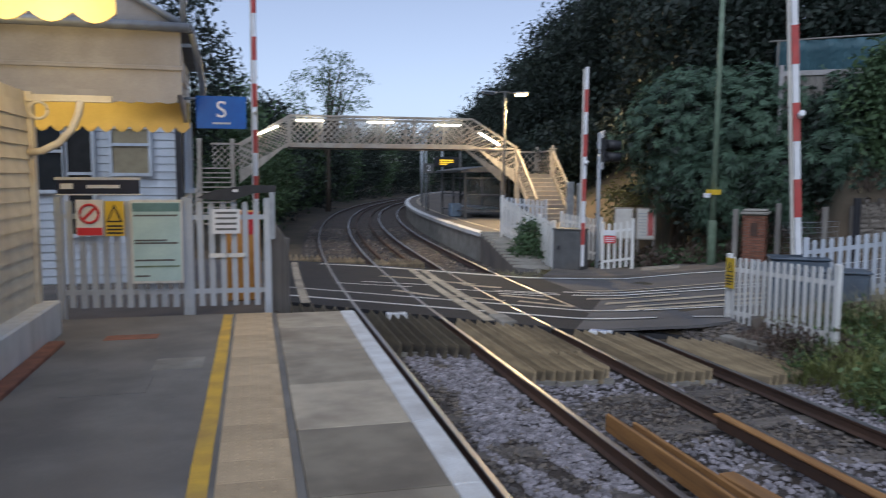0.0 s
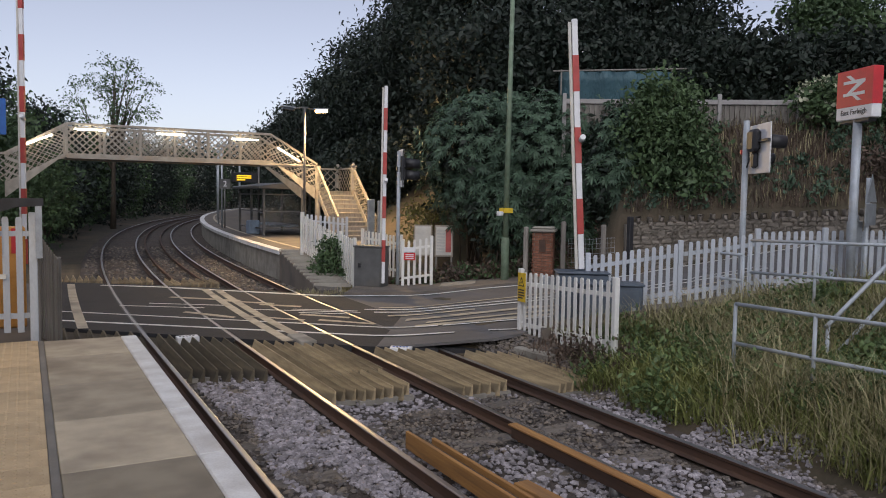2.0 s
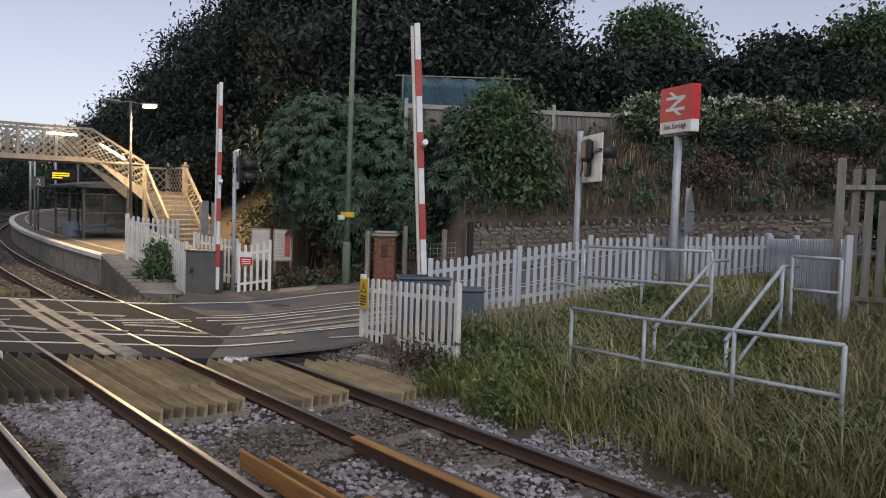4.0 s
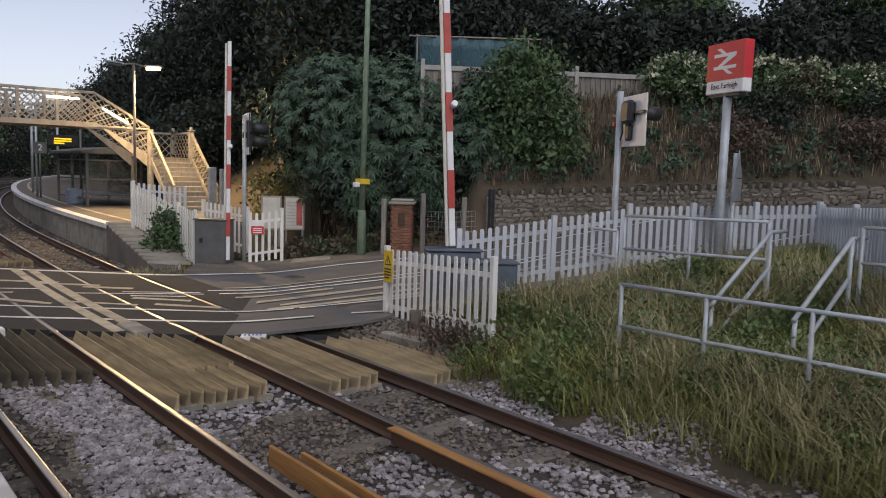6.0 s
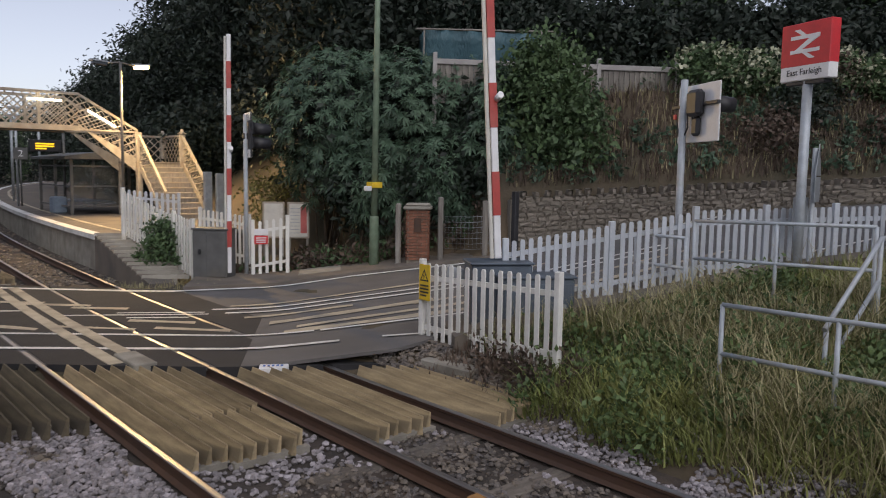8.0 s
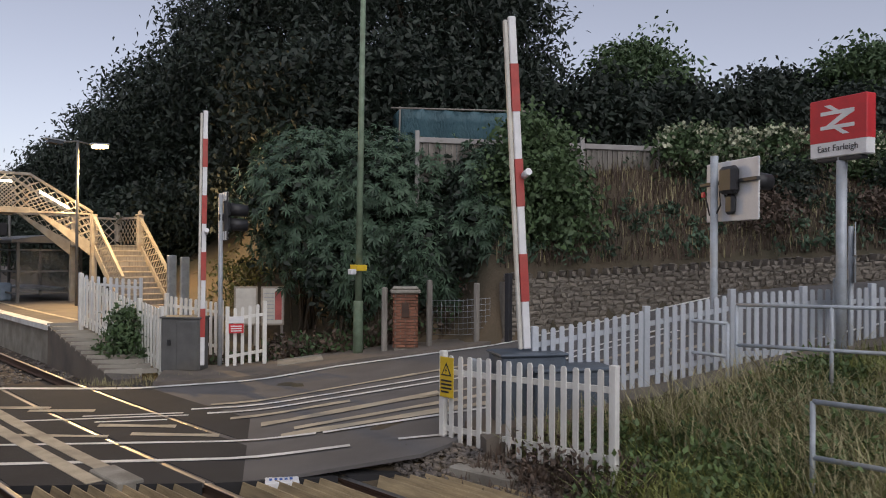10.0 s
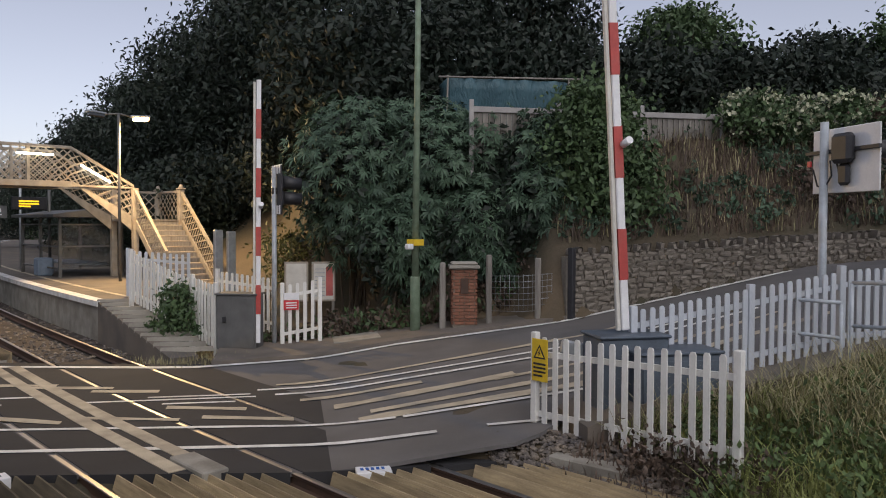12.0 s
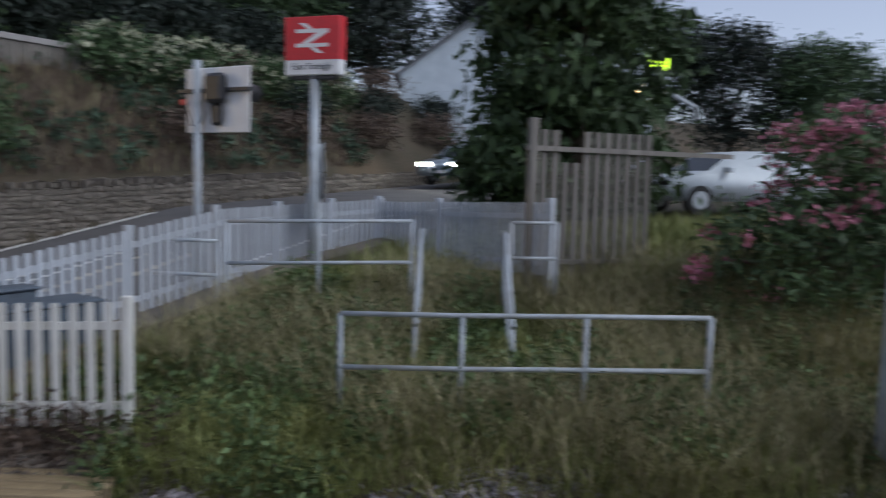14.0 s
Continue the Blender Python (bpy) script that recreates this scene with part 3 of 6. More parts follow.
def cattle_guard(q0, q1, y_near, y_far0, y_far1, count, label, lift=0.0, skew=0.0, timber=None):
    """Triangular timbers, side by side, laid along the track."""
    g = thing("cattle_guard", label, "cattle guard", group="cattle guards at the crossing")
    w = (q1 - q0) / count
    for i in range(count):
        q = q0 + w * (i + 0.5)
        yn = y_near + skew * (i + 0.5) / count + 0.10 * noise.noise((i * 3.1, q0, 1))
        yf = y_far0 + (y_far1 - y_far0) * (i + 0.5) / count
        x0, _ = along(q, (yn + yf) / 2)
        h = 0.165 + 0.015 * noise.noise((i, q0, 5))
        bm = prism([(-w * 0.34, -0.17), (w * 0.14, -0.19), (w * 0.20, -0.135 + h), (w * 0.06, -0.130 + h)], yf - yn)
        part("arris_rail", bm, timber or M_ARRIS, g, m=pose(x0, yn, lift, 0, noise.noise((i, 2, q0)) * 2, -noise.noise((i, 9, q0)) * 0.5))
    x0, _ = along((q0 + q1) / 2, y_near)
    # Black sheet added under the timbers so the gaps read as deep shade.
    part("gap_shade", cube(-(q1 - q0) / 2, 0.1, -0.23, (q1 - q0) / 2, min(y_far0, y_far1) - y_near, -0.172), M_BLACK, g, "black base sheet standing in for shade between the timbers", m=pose(x0, y_near, lift))
    part("bearer", cube(-(q1 - q0) / 2, -0.03, -0.21, (q1 - q0) / 2, 0.05, -0.135), M_CONC, g, m=pose(x0, y_near + 0.02, lift))
    return g


def edge_y(q): return on_edge(1.55 + q, near_edge) - 0.12
cattle_guard(0.12, 1.34, 12.2, edge_y(0.12), edge_y(1.34), 7, "weathered timber cattle guard between two rails, darkened for the platform's shade", skew=-0.55, timber=M_ARRISD)
cattle_guard(1.66, 2.12, 9.98, edge_y(1.66), edge_y(2.12), 3, "weathered tan timber cattle guard between the tracks")
cattle_guard(2.12, 3.0, 11.0, edge_y(2.12), edge_y(3.0), 6, "weathered tan timber cattle guard between the tracks")
cattle_guard(2.06, 2.90, 9.82, 11.05, 10.95, 6, "tan timber cattle guard extension between the tracks", lift=0.02)
cattle_guard(3.45, 4.36, 9.5, edge_y(3.45), edge_y(4.36), 6, "weathered tan timber cattle guard between two rails")
cattle_guard(4.82, 5.70, 9.0, edge_y(4.82), edge_y(5.70) - 0.15, 6, "weathered tan timber cattle guard beside the far rail", skew=0.12)
cattle_guard(-1.5, -0.15, 15.0, edge_y(-1.5), edge_y(-0.15), 6, "dark timber cattle guard beyond the platform end", timber=M_ARRISD)
for q0_, q1_ in ((-1.4, -0.1), (0.15, 1.3), (1.6, 3.0)):
    y_ = on_edge(1.55 + q0_, far_edge) + 0.5
    cattle_guard(q0_, q1_, y_, y_ + 1.7, y_ + 1.3, 7, "tan timber cattle guard on the far side of the crossing")
for q_, t_ in ((0.68, 14.2), (3.95, 12.5)):
    x_, _y = along(q_, t_)
    pl = thing("crossing_plate", "white stencilled plate on the crossing edge", "plate", pose(x_, on_edge(x_, near_edge) - (0.05 if q_ > 2 else 0.2), 0.0, 0, 0, -32 if q_ > 2 else 0))
    part("plate", cube(-0.2, -0.14, -0.12, 0.2, 0.1, 0.035, 0.008), M_SIGNW, pl)
    for k in range(5):
        part("mark", cube(-0.15 + 0.06 * k, -0.05, 0.036, -0.115 + 0.06 * k, 0.03, 0.040), M_BLUE if q_ > 2 else M_BLACK, pl)


def third_rail(q, y0, y1, side, label, dark=False):
    """The conductor rail with its guard boards and pots."""
    x, _ = along(q, 5)
    g = thing("conductor_rail", label, "conductor rail", pose(x, 0, 0))
    part("rail_bar", cube(-0.035, y0, -0.05, 0.035, y1, 0.055, 0.008), M_RAIL, g)
    part("guard_board", cube(side * 0.10 - 0.022, y0 + 0.1, -0.08, side * 0.10 + 0.022, y1 + 0.15, 0.12, 0.006), M_BOARD, g, "orange-brown guard board")
    part("guard_board", cube(-side * 0.10 - 0.022, y0 + 0.1, -0.05, -side * 0.10 + 0.022, y1 - 0.1, 0.085, 0.006), M_RAIL if dark else M_BOARD, g, "dark stained guard board" if dark else "orange-brown guard board")
    if dark:
        part("capping_strip", cube(-side * 0.10 - 0.05, y0 + 0.1, 0.087, -side * 0.10 + 0.05, y1 - 0.1, 0.105, 0.004), M_BOARD, g, "orange-brown capping strip")
    y = y0 + 0.4
    while y < y1:
        part("insulator_pot", tube([(0, y, -0.2), (0, y, -0.13), (0, y, -0.05)], 0.07, 8), M_CAB, g)
        y += 1.4
    return g


third_rail(1.84, -4, 7.5, -1, "rusty conductor rail between orange-brown guard boards")
x_, _y = along(3.09, 5)
cr = thing("conductor_rail", "dark conductor rail under an orange-brown cover beside the far track", "conductor rail", pose(x_, 0, 0))
part("rail_bar", cube(-0.05, -4, -0.10, 0.03, 7.5, 0.035, 0.008), M_RAIL, cr)
part("cover_board", cube(-0.065, -4, 0.037, 0.055, 7.55, 0.062, 0.006), M_BOARD, cr, "orange-brown cover board")
for k_ in range(8):
    part("insulator_pot", tube([(0, 7.1 - 1.4 * k_, -0.2), (0, 7.1 - 1.4 * k_, -0.14), (0, 7.1 - 1.4 * k_, -0.09)], 0.07, 8), M_CAB, cr)
solid("loose_board", cube(-0.09, -1.1, -0.17, 0.09, 1.1, -0.10, 0.008), M_BOARD, "loose orange-brown board lying on the ballast", "board", pose(along(2.4, 5)[0], 5.15, 0.02, 0, 0, 4))
for k_ in range(7):
    for q_ in (0.72, 3.75):
        x_, _y = along(q_, 0)
        solid("sleeper", cube(-1.25, -0.125, -0.33, 1.25, 0.125, -0.178, 0.015), M_SLEEPER, "weathered sleeper half buried in ballast", "sleeper", pose(x_, 1.0 + k_ * 1.3 + (0.3 if q_ > 2 else 0), 0), group="sleepers")
x_, _y = along(3.2, 24)
sheet_along("far_conductor_rail", 1.93, 2.0, 26, 120, -0.02, M_RAIL, "far conductor rail curving past the platform", "conductor rail", thick=0.1)
sheet_along("far_conductor_rail", 2.62, 2.69, 25, 120, -0.02, M_RAIL, "far conductor rail curving past the platform", "conductor rail", thick=0.1)


# ---------------------------------------------------------------- near platform
PZ = 0.80


def build_platform():
    plat = thing("platform", "station platform with tactile paving and a white painted edge", "platform", kind="structure")
    part("platform_body", cube(-9, -14, -0.32, 0.60, 11.25, PZ - 0.03), M_CONC, plat)
    part("tarmac", cube(-9, -14, PZ - 0.03, -1.02, 11.3, PZ - 0.004), M_PLAT, plat, "dark patched tarmac")
    bm = bmesh.new()
    ys = [11.2 - 0.5 * i for i in range(51)]
    for y0, y1 in zip(ys, ys[1:]):
        a = [bm.verts.new((-1.00 + 0.012 * noise.noise((y0, 1, 1)), y0, PZ + 0.003)), bm.verts.new((-0.87 + 0.012 * noise.noise((y0, 2, 1)), y0, PZ + 0.003)),
             bm.verts.new((-0.87 + 0.012 * noise.noise((y1, 2, 1)), y1, PZ + 0.003)), bm.verts.new((-1.00 + 0.012 * noise.noise((y1, 1, 1)), y1, PZ + 0.003))]
        bm.faces.new(a[::-1])
    part("yellow_line", bm, M_YELLOW, plat, "worn yellow safety line")
    part("line_bed", cube(-1.02, -14, PZ - 0.03, -0.83, 11.3, PZ - 0.002), M_PLAT, plat)
    # tactile strip
    def tactile():
        b = cube(0, 0, -0.05, 0.50, 0.395, 0.0, 0.004)
        for i in range(6):
            for j in range(5):
                cx, cy = 0.05 + i * 0.08, 0.04 + j * 0.08
                v = [b.verts.new((cx + 0.018 * math.cos(t), cy + 0.018 * math.sin(t), 0.0)) for t in [k * math.pi / 3 for k in range(6)]]
                w = [b.verts.new((cx + 0.011 * math.cos(t), cy + 0.011 * math.sin(t), 0.006)) for t in [k * math.pi / 3 for k in range(6)]]
                b.faces.new(w)
                for k in range(6):
                    b.faces.new((v[k], v[(k + 1) % 6], w[(k + 1) % 6], w[k]))
        return b
    first = None
    for i in range(46):
        m_ = pose(-0.83, 10.85 - 0.4 * i, PZ + 0.002 * noise.noise((i, 3, 3)))
        if first is None:
            first = part("tactile_slab", tactile(), M_TACT, plat, m=m_)
        else:
            part("tactile_slab", first.data, M_TACT, plat, m=m_)
    y, i = 11.15, 0
    while y > -7:
        d = (1.15, 1.45, 1.38, 1.36, 1.32)[i % 5]
        bm = cube(-0.26, y - d + 0.016, PZ - 0.06, 0.655, y, PZ, 0.006)
        part("paving_slab", bm, M_SLAB, plat, m=pose(0, 0, 0.004 * noise.noise((i, 7, 7))))
        part("edge_stone", cube(0.66, y - d + 0.006, PZ - 0.16, 0.86, y, PZ + 0.003, 0.012), M_WHITE, plat, "white painted edge")
        y -= d
        i += 1
    part("joint", cube(-0.325, -14, PZ - 0.05, -0.265, 11.25, PZ - 0.012), M_PLAT, plat)
    part("brick_face", cube(0.60, -14, -0.32, 0.76, 11.14, PZ - 0.16), M_CONC, plat)
    for x0, y0, w_, d_, mm in ((-2.35, 9.7, 0.62, 0.28, M_BRICK), (-1.6, 8.05, 0.5, 0.5, M_CONC), (-2.3, 7.2, 0.75, 0.6, M_PLAT)):
        part("cover_plate", cube(x0, y0, PZ - 0.02, x0 + w_, y0 + d_, PZ + 0.002, 0.003), mm, plat, "inspection cover set in the tarmac")


build_platform()


# ---------------------------------------------------------------- fences
def pale_mesh(h=1.2, w=0.07, d=0.022):
    return prism([(-w / 2, 0), (w / 2, 0), (w / 2, h - 0.03), (w * 0.3, h), (-w * 0.3, h), (-w / 2, h - 0.03)], d)


def picket_fence(name, a, b, h, label, pitch=0.125, w=0.07, posts=(0, 1), rails=(0.2, 0.82), material=None, post_h=0.06, group="", thick=0.09, rail_side=1):
    """Upright pales on two rails from a to b, feet at the heights given."""
    material = material or M_FENCE
    a, b = Vector(a), Vector(b)
    d = b - a
    ln = math.hypot(d.x, d.y)
    yaw = math.degrees(math.atan2(d.y, d.x))
    f = thing(name, label, "fence", pose(a.x, a.y, a.z, 0, 0, yaw), group)
    slope = d.z / ln
    n = max(2, int(ln / pitch))
    me = None
    for i in range(n + 1):
        x = ln * i / n
        if any(abs(x - ln * p) < w * 0.8 for p in posts):
            continue
        z = slope * x + 0.05 + 0.01 * noise.noise((x * 5, a.x, a.y))
        ob = part("pale", me or pale_mesh(h - 0.05, w), material, f, m=pose(x, 0, z, 0, 0.7 * noise.noise((x * 9, a.y, 3)), 0))
        me = ob.data
    for r in rails:
        part("fence_rail", prism([(0, h * r - 0.035), (ln, h * r - 0.035 + d.z), (ln, h * r + 0.035 + d.z), (0, h * r + 0.035)], 0.045, pose(0, 0.022 if rail_side > 0 else -0.045, 0)), material, f)
    for p in posts:
        x = ln * p
        part("post", cube(-thick / 2, -0.02, -0.4, thick / 2, thick - 0.02, h + post_h, 0.008), material, f, m=pose(x, 0, slope * x))
    return f


picket_fence("picket_fence", (7.71, 11.94, 0.14), (7.62, 9.20, 0.24), 1.24, "short white wooden picket fence beside the crossing", pitch=0.163, w=0.075)
sg = thing("warning_sign", "yellow electrical danger sign fixed to the picket fence", "sign", pose(7.66, 11.80, 1.10, 0, 0, -92))
part("plate", cube(-0.13, -0.012, -0.27, 0.13, 0.0, 0.27, 0.004), M_SIGNY, sg)
part("triangle", prism([(-0.1, 0.02), (0.1, 0.02), (0, 0.2)], 0.004, pose(0, -0.017, 0)), M_BLACK, sg)
part("triangle_centre", prism([(-0.065, 0.04), (0.065, 0.04), (0, 0.16)], 0.004, pose(0, -0.0215, 0)), M_SIGNY, sg)
part("bolt_mark", prism([(0.012, 0.14), (-0.02, 0.09), (0.0, 0.09), (-0.01, 0.05), (0.025, 0.1), (0.005, 0.1)], 0.003, pose(0, -0.025, 0)), M_BLACK, sg)
for k_ in range(4):
    part("text_bar", cube(-0.1, -0.016, -0.06 - 0.05 * k_, 0.1 - 0.05 * (k_ == 3), -0.012, -0.035 - 0.05 * k_), M_BLACK, sg)
solid("marker_stub", tube([(0, 0, -0.2), (0, 0, 0.10), (0, 0, 0.13)], 0.09, 8, r1=0.07), M_CONC, "pale concrete marker stub at the edge of the crossing", "marker", pose(7.09, 11.86, 0.0))
solid("concrete_kerb_block", cube(-0.5, -0.16, -0.2, 0.42, 0.12, 0.09, 0.02), M_CONC, "weathered concrete block at the foot of the picket fence", "concrete block", pose(7.32, 10.75, 0.04, 0, 0, -84))


P0, P1 = U * 1.25 + V * 13.9, U * 4.25 + V * 13.9
P2, P3 = Vector((13.96, 7.40, 0)), Vector((11.05, 4.82, 0))
picket_fence("picket_fence", (P0.x, P0.y, 0.60), (P1.x, P1.y, 1.08), 1.12, "white picket fence climbing beside the road", material=M_FENCEB, posts=(0, 0.55, 1))
picket_fence("picket_fence", (P1.x, P1.y, 1.10), (P2.x, P2.y, 1.22), 1.12, "white picket fence beside the roadside path", material=M_FENCEB, posts=(0, 0.33, 0.66, 1))
picket_fence("picket_fence", (P2.x, P2.y, 1.24), (P3.x, P3.y, 1.38), 1.06, "white picket fence turning back from the road", material=M_FENCEB, posts=(0, 0.4, 1))
strip([[(*(U * (0.4 + 0.5 * i) + V * n).xy, footway_z(0.4 + 0.5 * i)) for n in (13.3, 13.9, 14.4)] for i in range(48)], M_PATH, "pavement", "pale tarmac footway behind the picket fence", "pavement", thick=0.5)


def tube_rail(name, posts, heights, ground, label, r=0.026, loose=()):
    """Tubular railing: posts and level bars."""
    g = thing(name, label, "railing")
    p = [Vector(q) for q in posts]
    for i, q in enumerate(p):
        part("post", tube([(q.x, q.y, ground[i]), (q.x, q.y, heights[0] + (q.z))], r, 10), M_TUBE, g)
    for h in heights:
        part("bar", tube([(q.x, q.y, h + q.z) for q in p], r, 10), M_TUBE, g)
    for a, b in loose:
        part("strut", tube([a, b], r, 10), M_TUBE, g)
    return g


tube_rail("tube_railing", [(8.06, 7.25, 0.0), (8.06, 6.04, 0.01), (8.06, 4.81, 0.035), (8.06, 3.58, 0.055)], (1.36, 0.82), (0.2, 0.2, 0.2, 0.2), "grey tubular steel railing standing in long grass")
tube_rail("tube_railing", [(10.6, 10.14, 0.0), (10.5, 9.2, 0.0)], (1.83, 1.38), (0.6, 0.6), "short grey tubular railing beside the light post")
tube_rail("tube_railing", [(10.56, 9.1, 0.0), (10.62, 7.9, 0.03), (10.7, 6.68, 0.06)], (2.09, 1.54), (0.6, 0.6, 0.6), "grey tubular railing in front of the picket fence")
for y_ in (6.55, 5.45):
    g_ = thing("stair_handrail", "sloping grey tubular handrail half hidden in grass", "handrail", group="bank handrails")
    part("top_rail", tube([(10.95, y_, 2.02), (10.5, y_, 2.02), (9.0, y_, 1.08)], 0.03, 10), M_TUBE, g_)
    part("lower_rail", tube([(10.5, y_, 1.5), (9.1, y_, 0.6)], 0.028, 10), M_TUBE, g_)
    part("post", tube([(10.5, y_, 2.02), (10.5, y_, 0.5)], 0.028, 10), M_TUBE, g_)
    part("post", tube([(9.05, y_, 1.1), (9.05, y_, 0.2)], 0.028, 10), M_TUBE, g_)
tube_rail("tube_railing", [(10.62, 5.37, 0.0), (10.75, 4.75, 0.0)], (2.17, 1.70), (0.7, 0.7), "short grey tubular hoop by the end of the fence")


# ---------------------------------------------------------------- crossing equipment
def barrier(place, lean_x, lean_y, length, base, bands, label, first_white=True, width=0.11, machine=True):
    """A raised barrier arm with red and white bands on its machine."""
    b = thing("crossing_barrier", label, "level crossing barrier", pose(*place))
    arm = part("arm", cube(-width / 2, -0.03, 0, width / 2, 0.03, length, 0.012), M_SIGNW, b, "white arm", m=pose(0, 0, base, lean_x, lean_y, -32))
    k = length / bands
    for i in range(bands):
        if i % 2 == (1 if first_white else 0):
            part("red_band", cube(-width / 2 - 0.004, -0.034, k * i, width / 2 + 0.004, 0.034, k * (i + 1)), M_REDW, arm)
    part("back_bar", cube(-width / 2 - 0.065, -0.02, 0.0, -width / 2 - 0.012, 0.04, length - 0.05, 0.008), M_BOARDW, arm, "cream stiffening bar")
    part("lamp", tube([(width / 2, -0.05, length * 0.52), (width / 2 + 0.02, -0.2, length * 0.53)], 0.05, 10), M_SIGNW, arm)
    if not machine:
        return b
    part("machine_housing", cube(-0.45, -0.3, -0.3, 0.45, 0.3, 0.88, 0.02), M_MACH, b, "dark blue-grey machine housing", m=pose(0, 0, base - 0.95, 0, 0, -32))
    part("housing_lid", cube(-0.48, -0.33, 0.88, 0.48, 0.33, 0.92, 0.015), M_MACH, b, "", m=pose(0, 0, base - 0.95, 0, 0, -32))
    part("counterweight", cube(-0.65, -0.05, 0.5, 0.3, 0.06, 0.68, 0.02), M_GREYP, b, "", m=pose(0, 0.4, base - 0.95, 0, 12, -32))
    return b


barrier((8.47, 11.08, 0), 0, -3.2, 4.5, 1.48, 7, "raised red and white barrier arm on a grey machine", True, 0.105)
barrier((8.77, 20.6, 0), 0, 0.4, 5.75, 0.2, 9, "raised red and white barrier arm beyond the road", True, 0.10, False)
barrier((-0.47, 22.1, 0), 0, 0.2, 7.0, 0.9, 11, "tall raised red and white barrier arm across the tracks", False, 0.11, False)
mc = thing("machine_cabinet", "low dark blue-grey equipment cabinet behind the picket fence", "cabinet", pose(8.75, 10.65, 0.32, 0, 0, -32))
part("body", cube(-0.55, -0.35, -0.4, 0.55, 0.35, 0.92, 0.02), M_MACH, mc)
part("lid", cube(-0.58, -0.38, 0.92, 0.58, 0.38, 0.96, 0.012), M_MACH, mc)
part("door", cube(-0.5, -0.366, 0.0, 0.5, -0.352, 0.85, 0.006), M_MACH, mc)
part("hasp", cube(0.36, -0.385, 0.45, 0.42, -0.366, 0.55, 0.004), M_GREYP, mc)


def light_signal(place, top, label, yaw, plate=True):
    g = thing("crossing_signal", label, "crossing signal", pose(*place))
    part("post", tube([(0, 0, -0.6), (0, 0, top - place[2])], 0.055, 12), M_TUBE, g)
    h = part("head", cube(-0.32, 0.09, -0.43, 0.86, 0.115, 0.43, 0.01) if plate else cube(-0.36, 0.06, -0.56, 0.36, 0.09, 0.56, 0.01), M_SIGNW if plate else M_BLACK, g, "white backing board" if plate else "black backing board", m=pose(0, 0, top - place[2] - 0.52, 0, 0, yaw))
    if plate:
        for x in (0.0, 0.66):
            part("lamp_hood", tube([(x, 0.12, 0.12), (x, 0.42, 0.10)], 0.12, 14, r1=0.11), M_BLACK, h)
        part("lamp_hood", tube([(0.33, 0.12, -0.15), (0.33, 0.36, -0.17)], 0.1, 14), M_BLACK, h)
        part("bracket", cube(-0.4, 0.03, 0.10, 0.9, 0.085, 0.15, 0.005), M_BLACK, h)
        part("lamp_body", cube(0.15, -0.06, -0.05, 0.5, 0.085, 0.34, 0.05), M_BLACK, h)
        part("lamp_body", cube(0.22, 0.0, -0.34, 0.42, 0.085, -0.05, 0.04), M_BLACK, h)
        part("cable", tube([(0.08, 0.03, 0.0), (0.12, 0.02, -0.2), (0.02, 0.0, -0.36), (-0.14, 0.02, -0.33), (-0.24, 0.03, -0.1)], 0.013, 6), M_BLACK, h)
        part("cable", tube([(0.1, 0.06, 0.1), (0.2, 0.05, -0.1), (0.22, 0.06, -0.25)], 0.012, 6), M_BLACK, h)
        part("red_tag", cube(-0.36, 0.02, -0.06, -0.28, 0.05, 0.02, 0.01), M_RED, h)
    else:
        for z in (0.18, -0.17):
            part("lamp_body", cube(-0.17, 0.09, z - 0.17, 0.17, 0.2, z + 0.17, 0.04), M_BLACK, h)
            part("lamp_hood", tube([(0, 0.18, z), (0, 0.62, z - 0.03)], 0.155, 14, r1=0.14), M_BLACK, h)
        for z in (-0.5, 0.42):
            for k in range(4):
                part("board_stripe", cube(-0.363 + 0.19 * k, 0.045, z - 0.05, -0.275 + 0.19 * k, 0.105, z + 0.15), M_SIGNW, h, "white border stripe")
        part("bracket", cube(-0.05, -0.06, -0.1, 0.05, 0.1, 0.06, 0.01), M_BLACK, h)
    return g


light_signal((10.92, 9.60, 1.0), 4.20, "grey post with the white back of a crossing light board", -120)
light_signal((9.43, 21.0, 0.1), 4.11, "grey post with black hooded crossing lights", -106, False)

# station sign
sn = thing("station_sign", "red and white station sign on a tall grey pole", "station sign", pose(12.0, 8.22, 0))
part("pole", tube([(0, 0, 0.8), (0, 0, 4.3)], 0.072, 14), M_TUBE, sn, "grey pole")
bd = part("sign_box", cube(-0.51, -0.09, 4.22, 0.51, 0.09, 5.16, 0.015), M_SIGNW, sn, "white sign box", m=pose(0, 0, 0.42, 0, 0, -110) @ Matrix.Diagonal((0.89, 1, 0.89, 1)))
part("red_panel", cube(-0.512, -0.095, 4.46, 0.512, 0.095, 5.165, 0.012), M_RED, bd, "red upper panel")
for z0, flip in ((4.93, 1), (4.70, -1)):
    part("emblem_bar", cube(-0.30, -0.104, z0 - 0.03, 0.30, -0.096, z0 + 0.03), M_SIGNW, bd)
for pts in ([(-0.30, 4.67), (-0.19, 4.67), (0.30, 4.90), (0.19, 4.96)], [(-0.02, 4.93), (0.07, 4.93), (-0.12, 5.06), (-0.24, 5.06)], [(0.0, 4.70), (-0.09, 4.70), (0.10, 4.57), (0.22, 4.57)]):
    part("emblem_stroke", prism(pts, 0.006, pose(0, -0.1025, 0)), M_SIGNW, bd)
writing("lettering", "East Farleigh", 0.145, M_BLACK, bd, pose(0, -0.094, 4.36, 90, 0, 0))
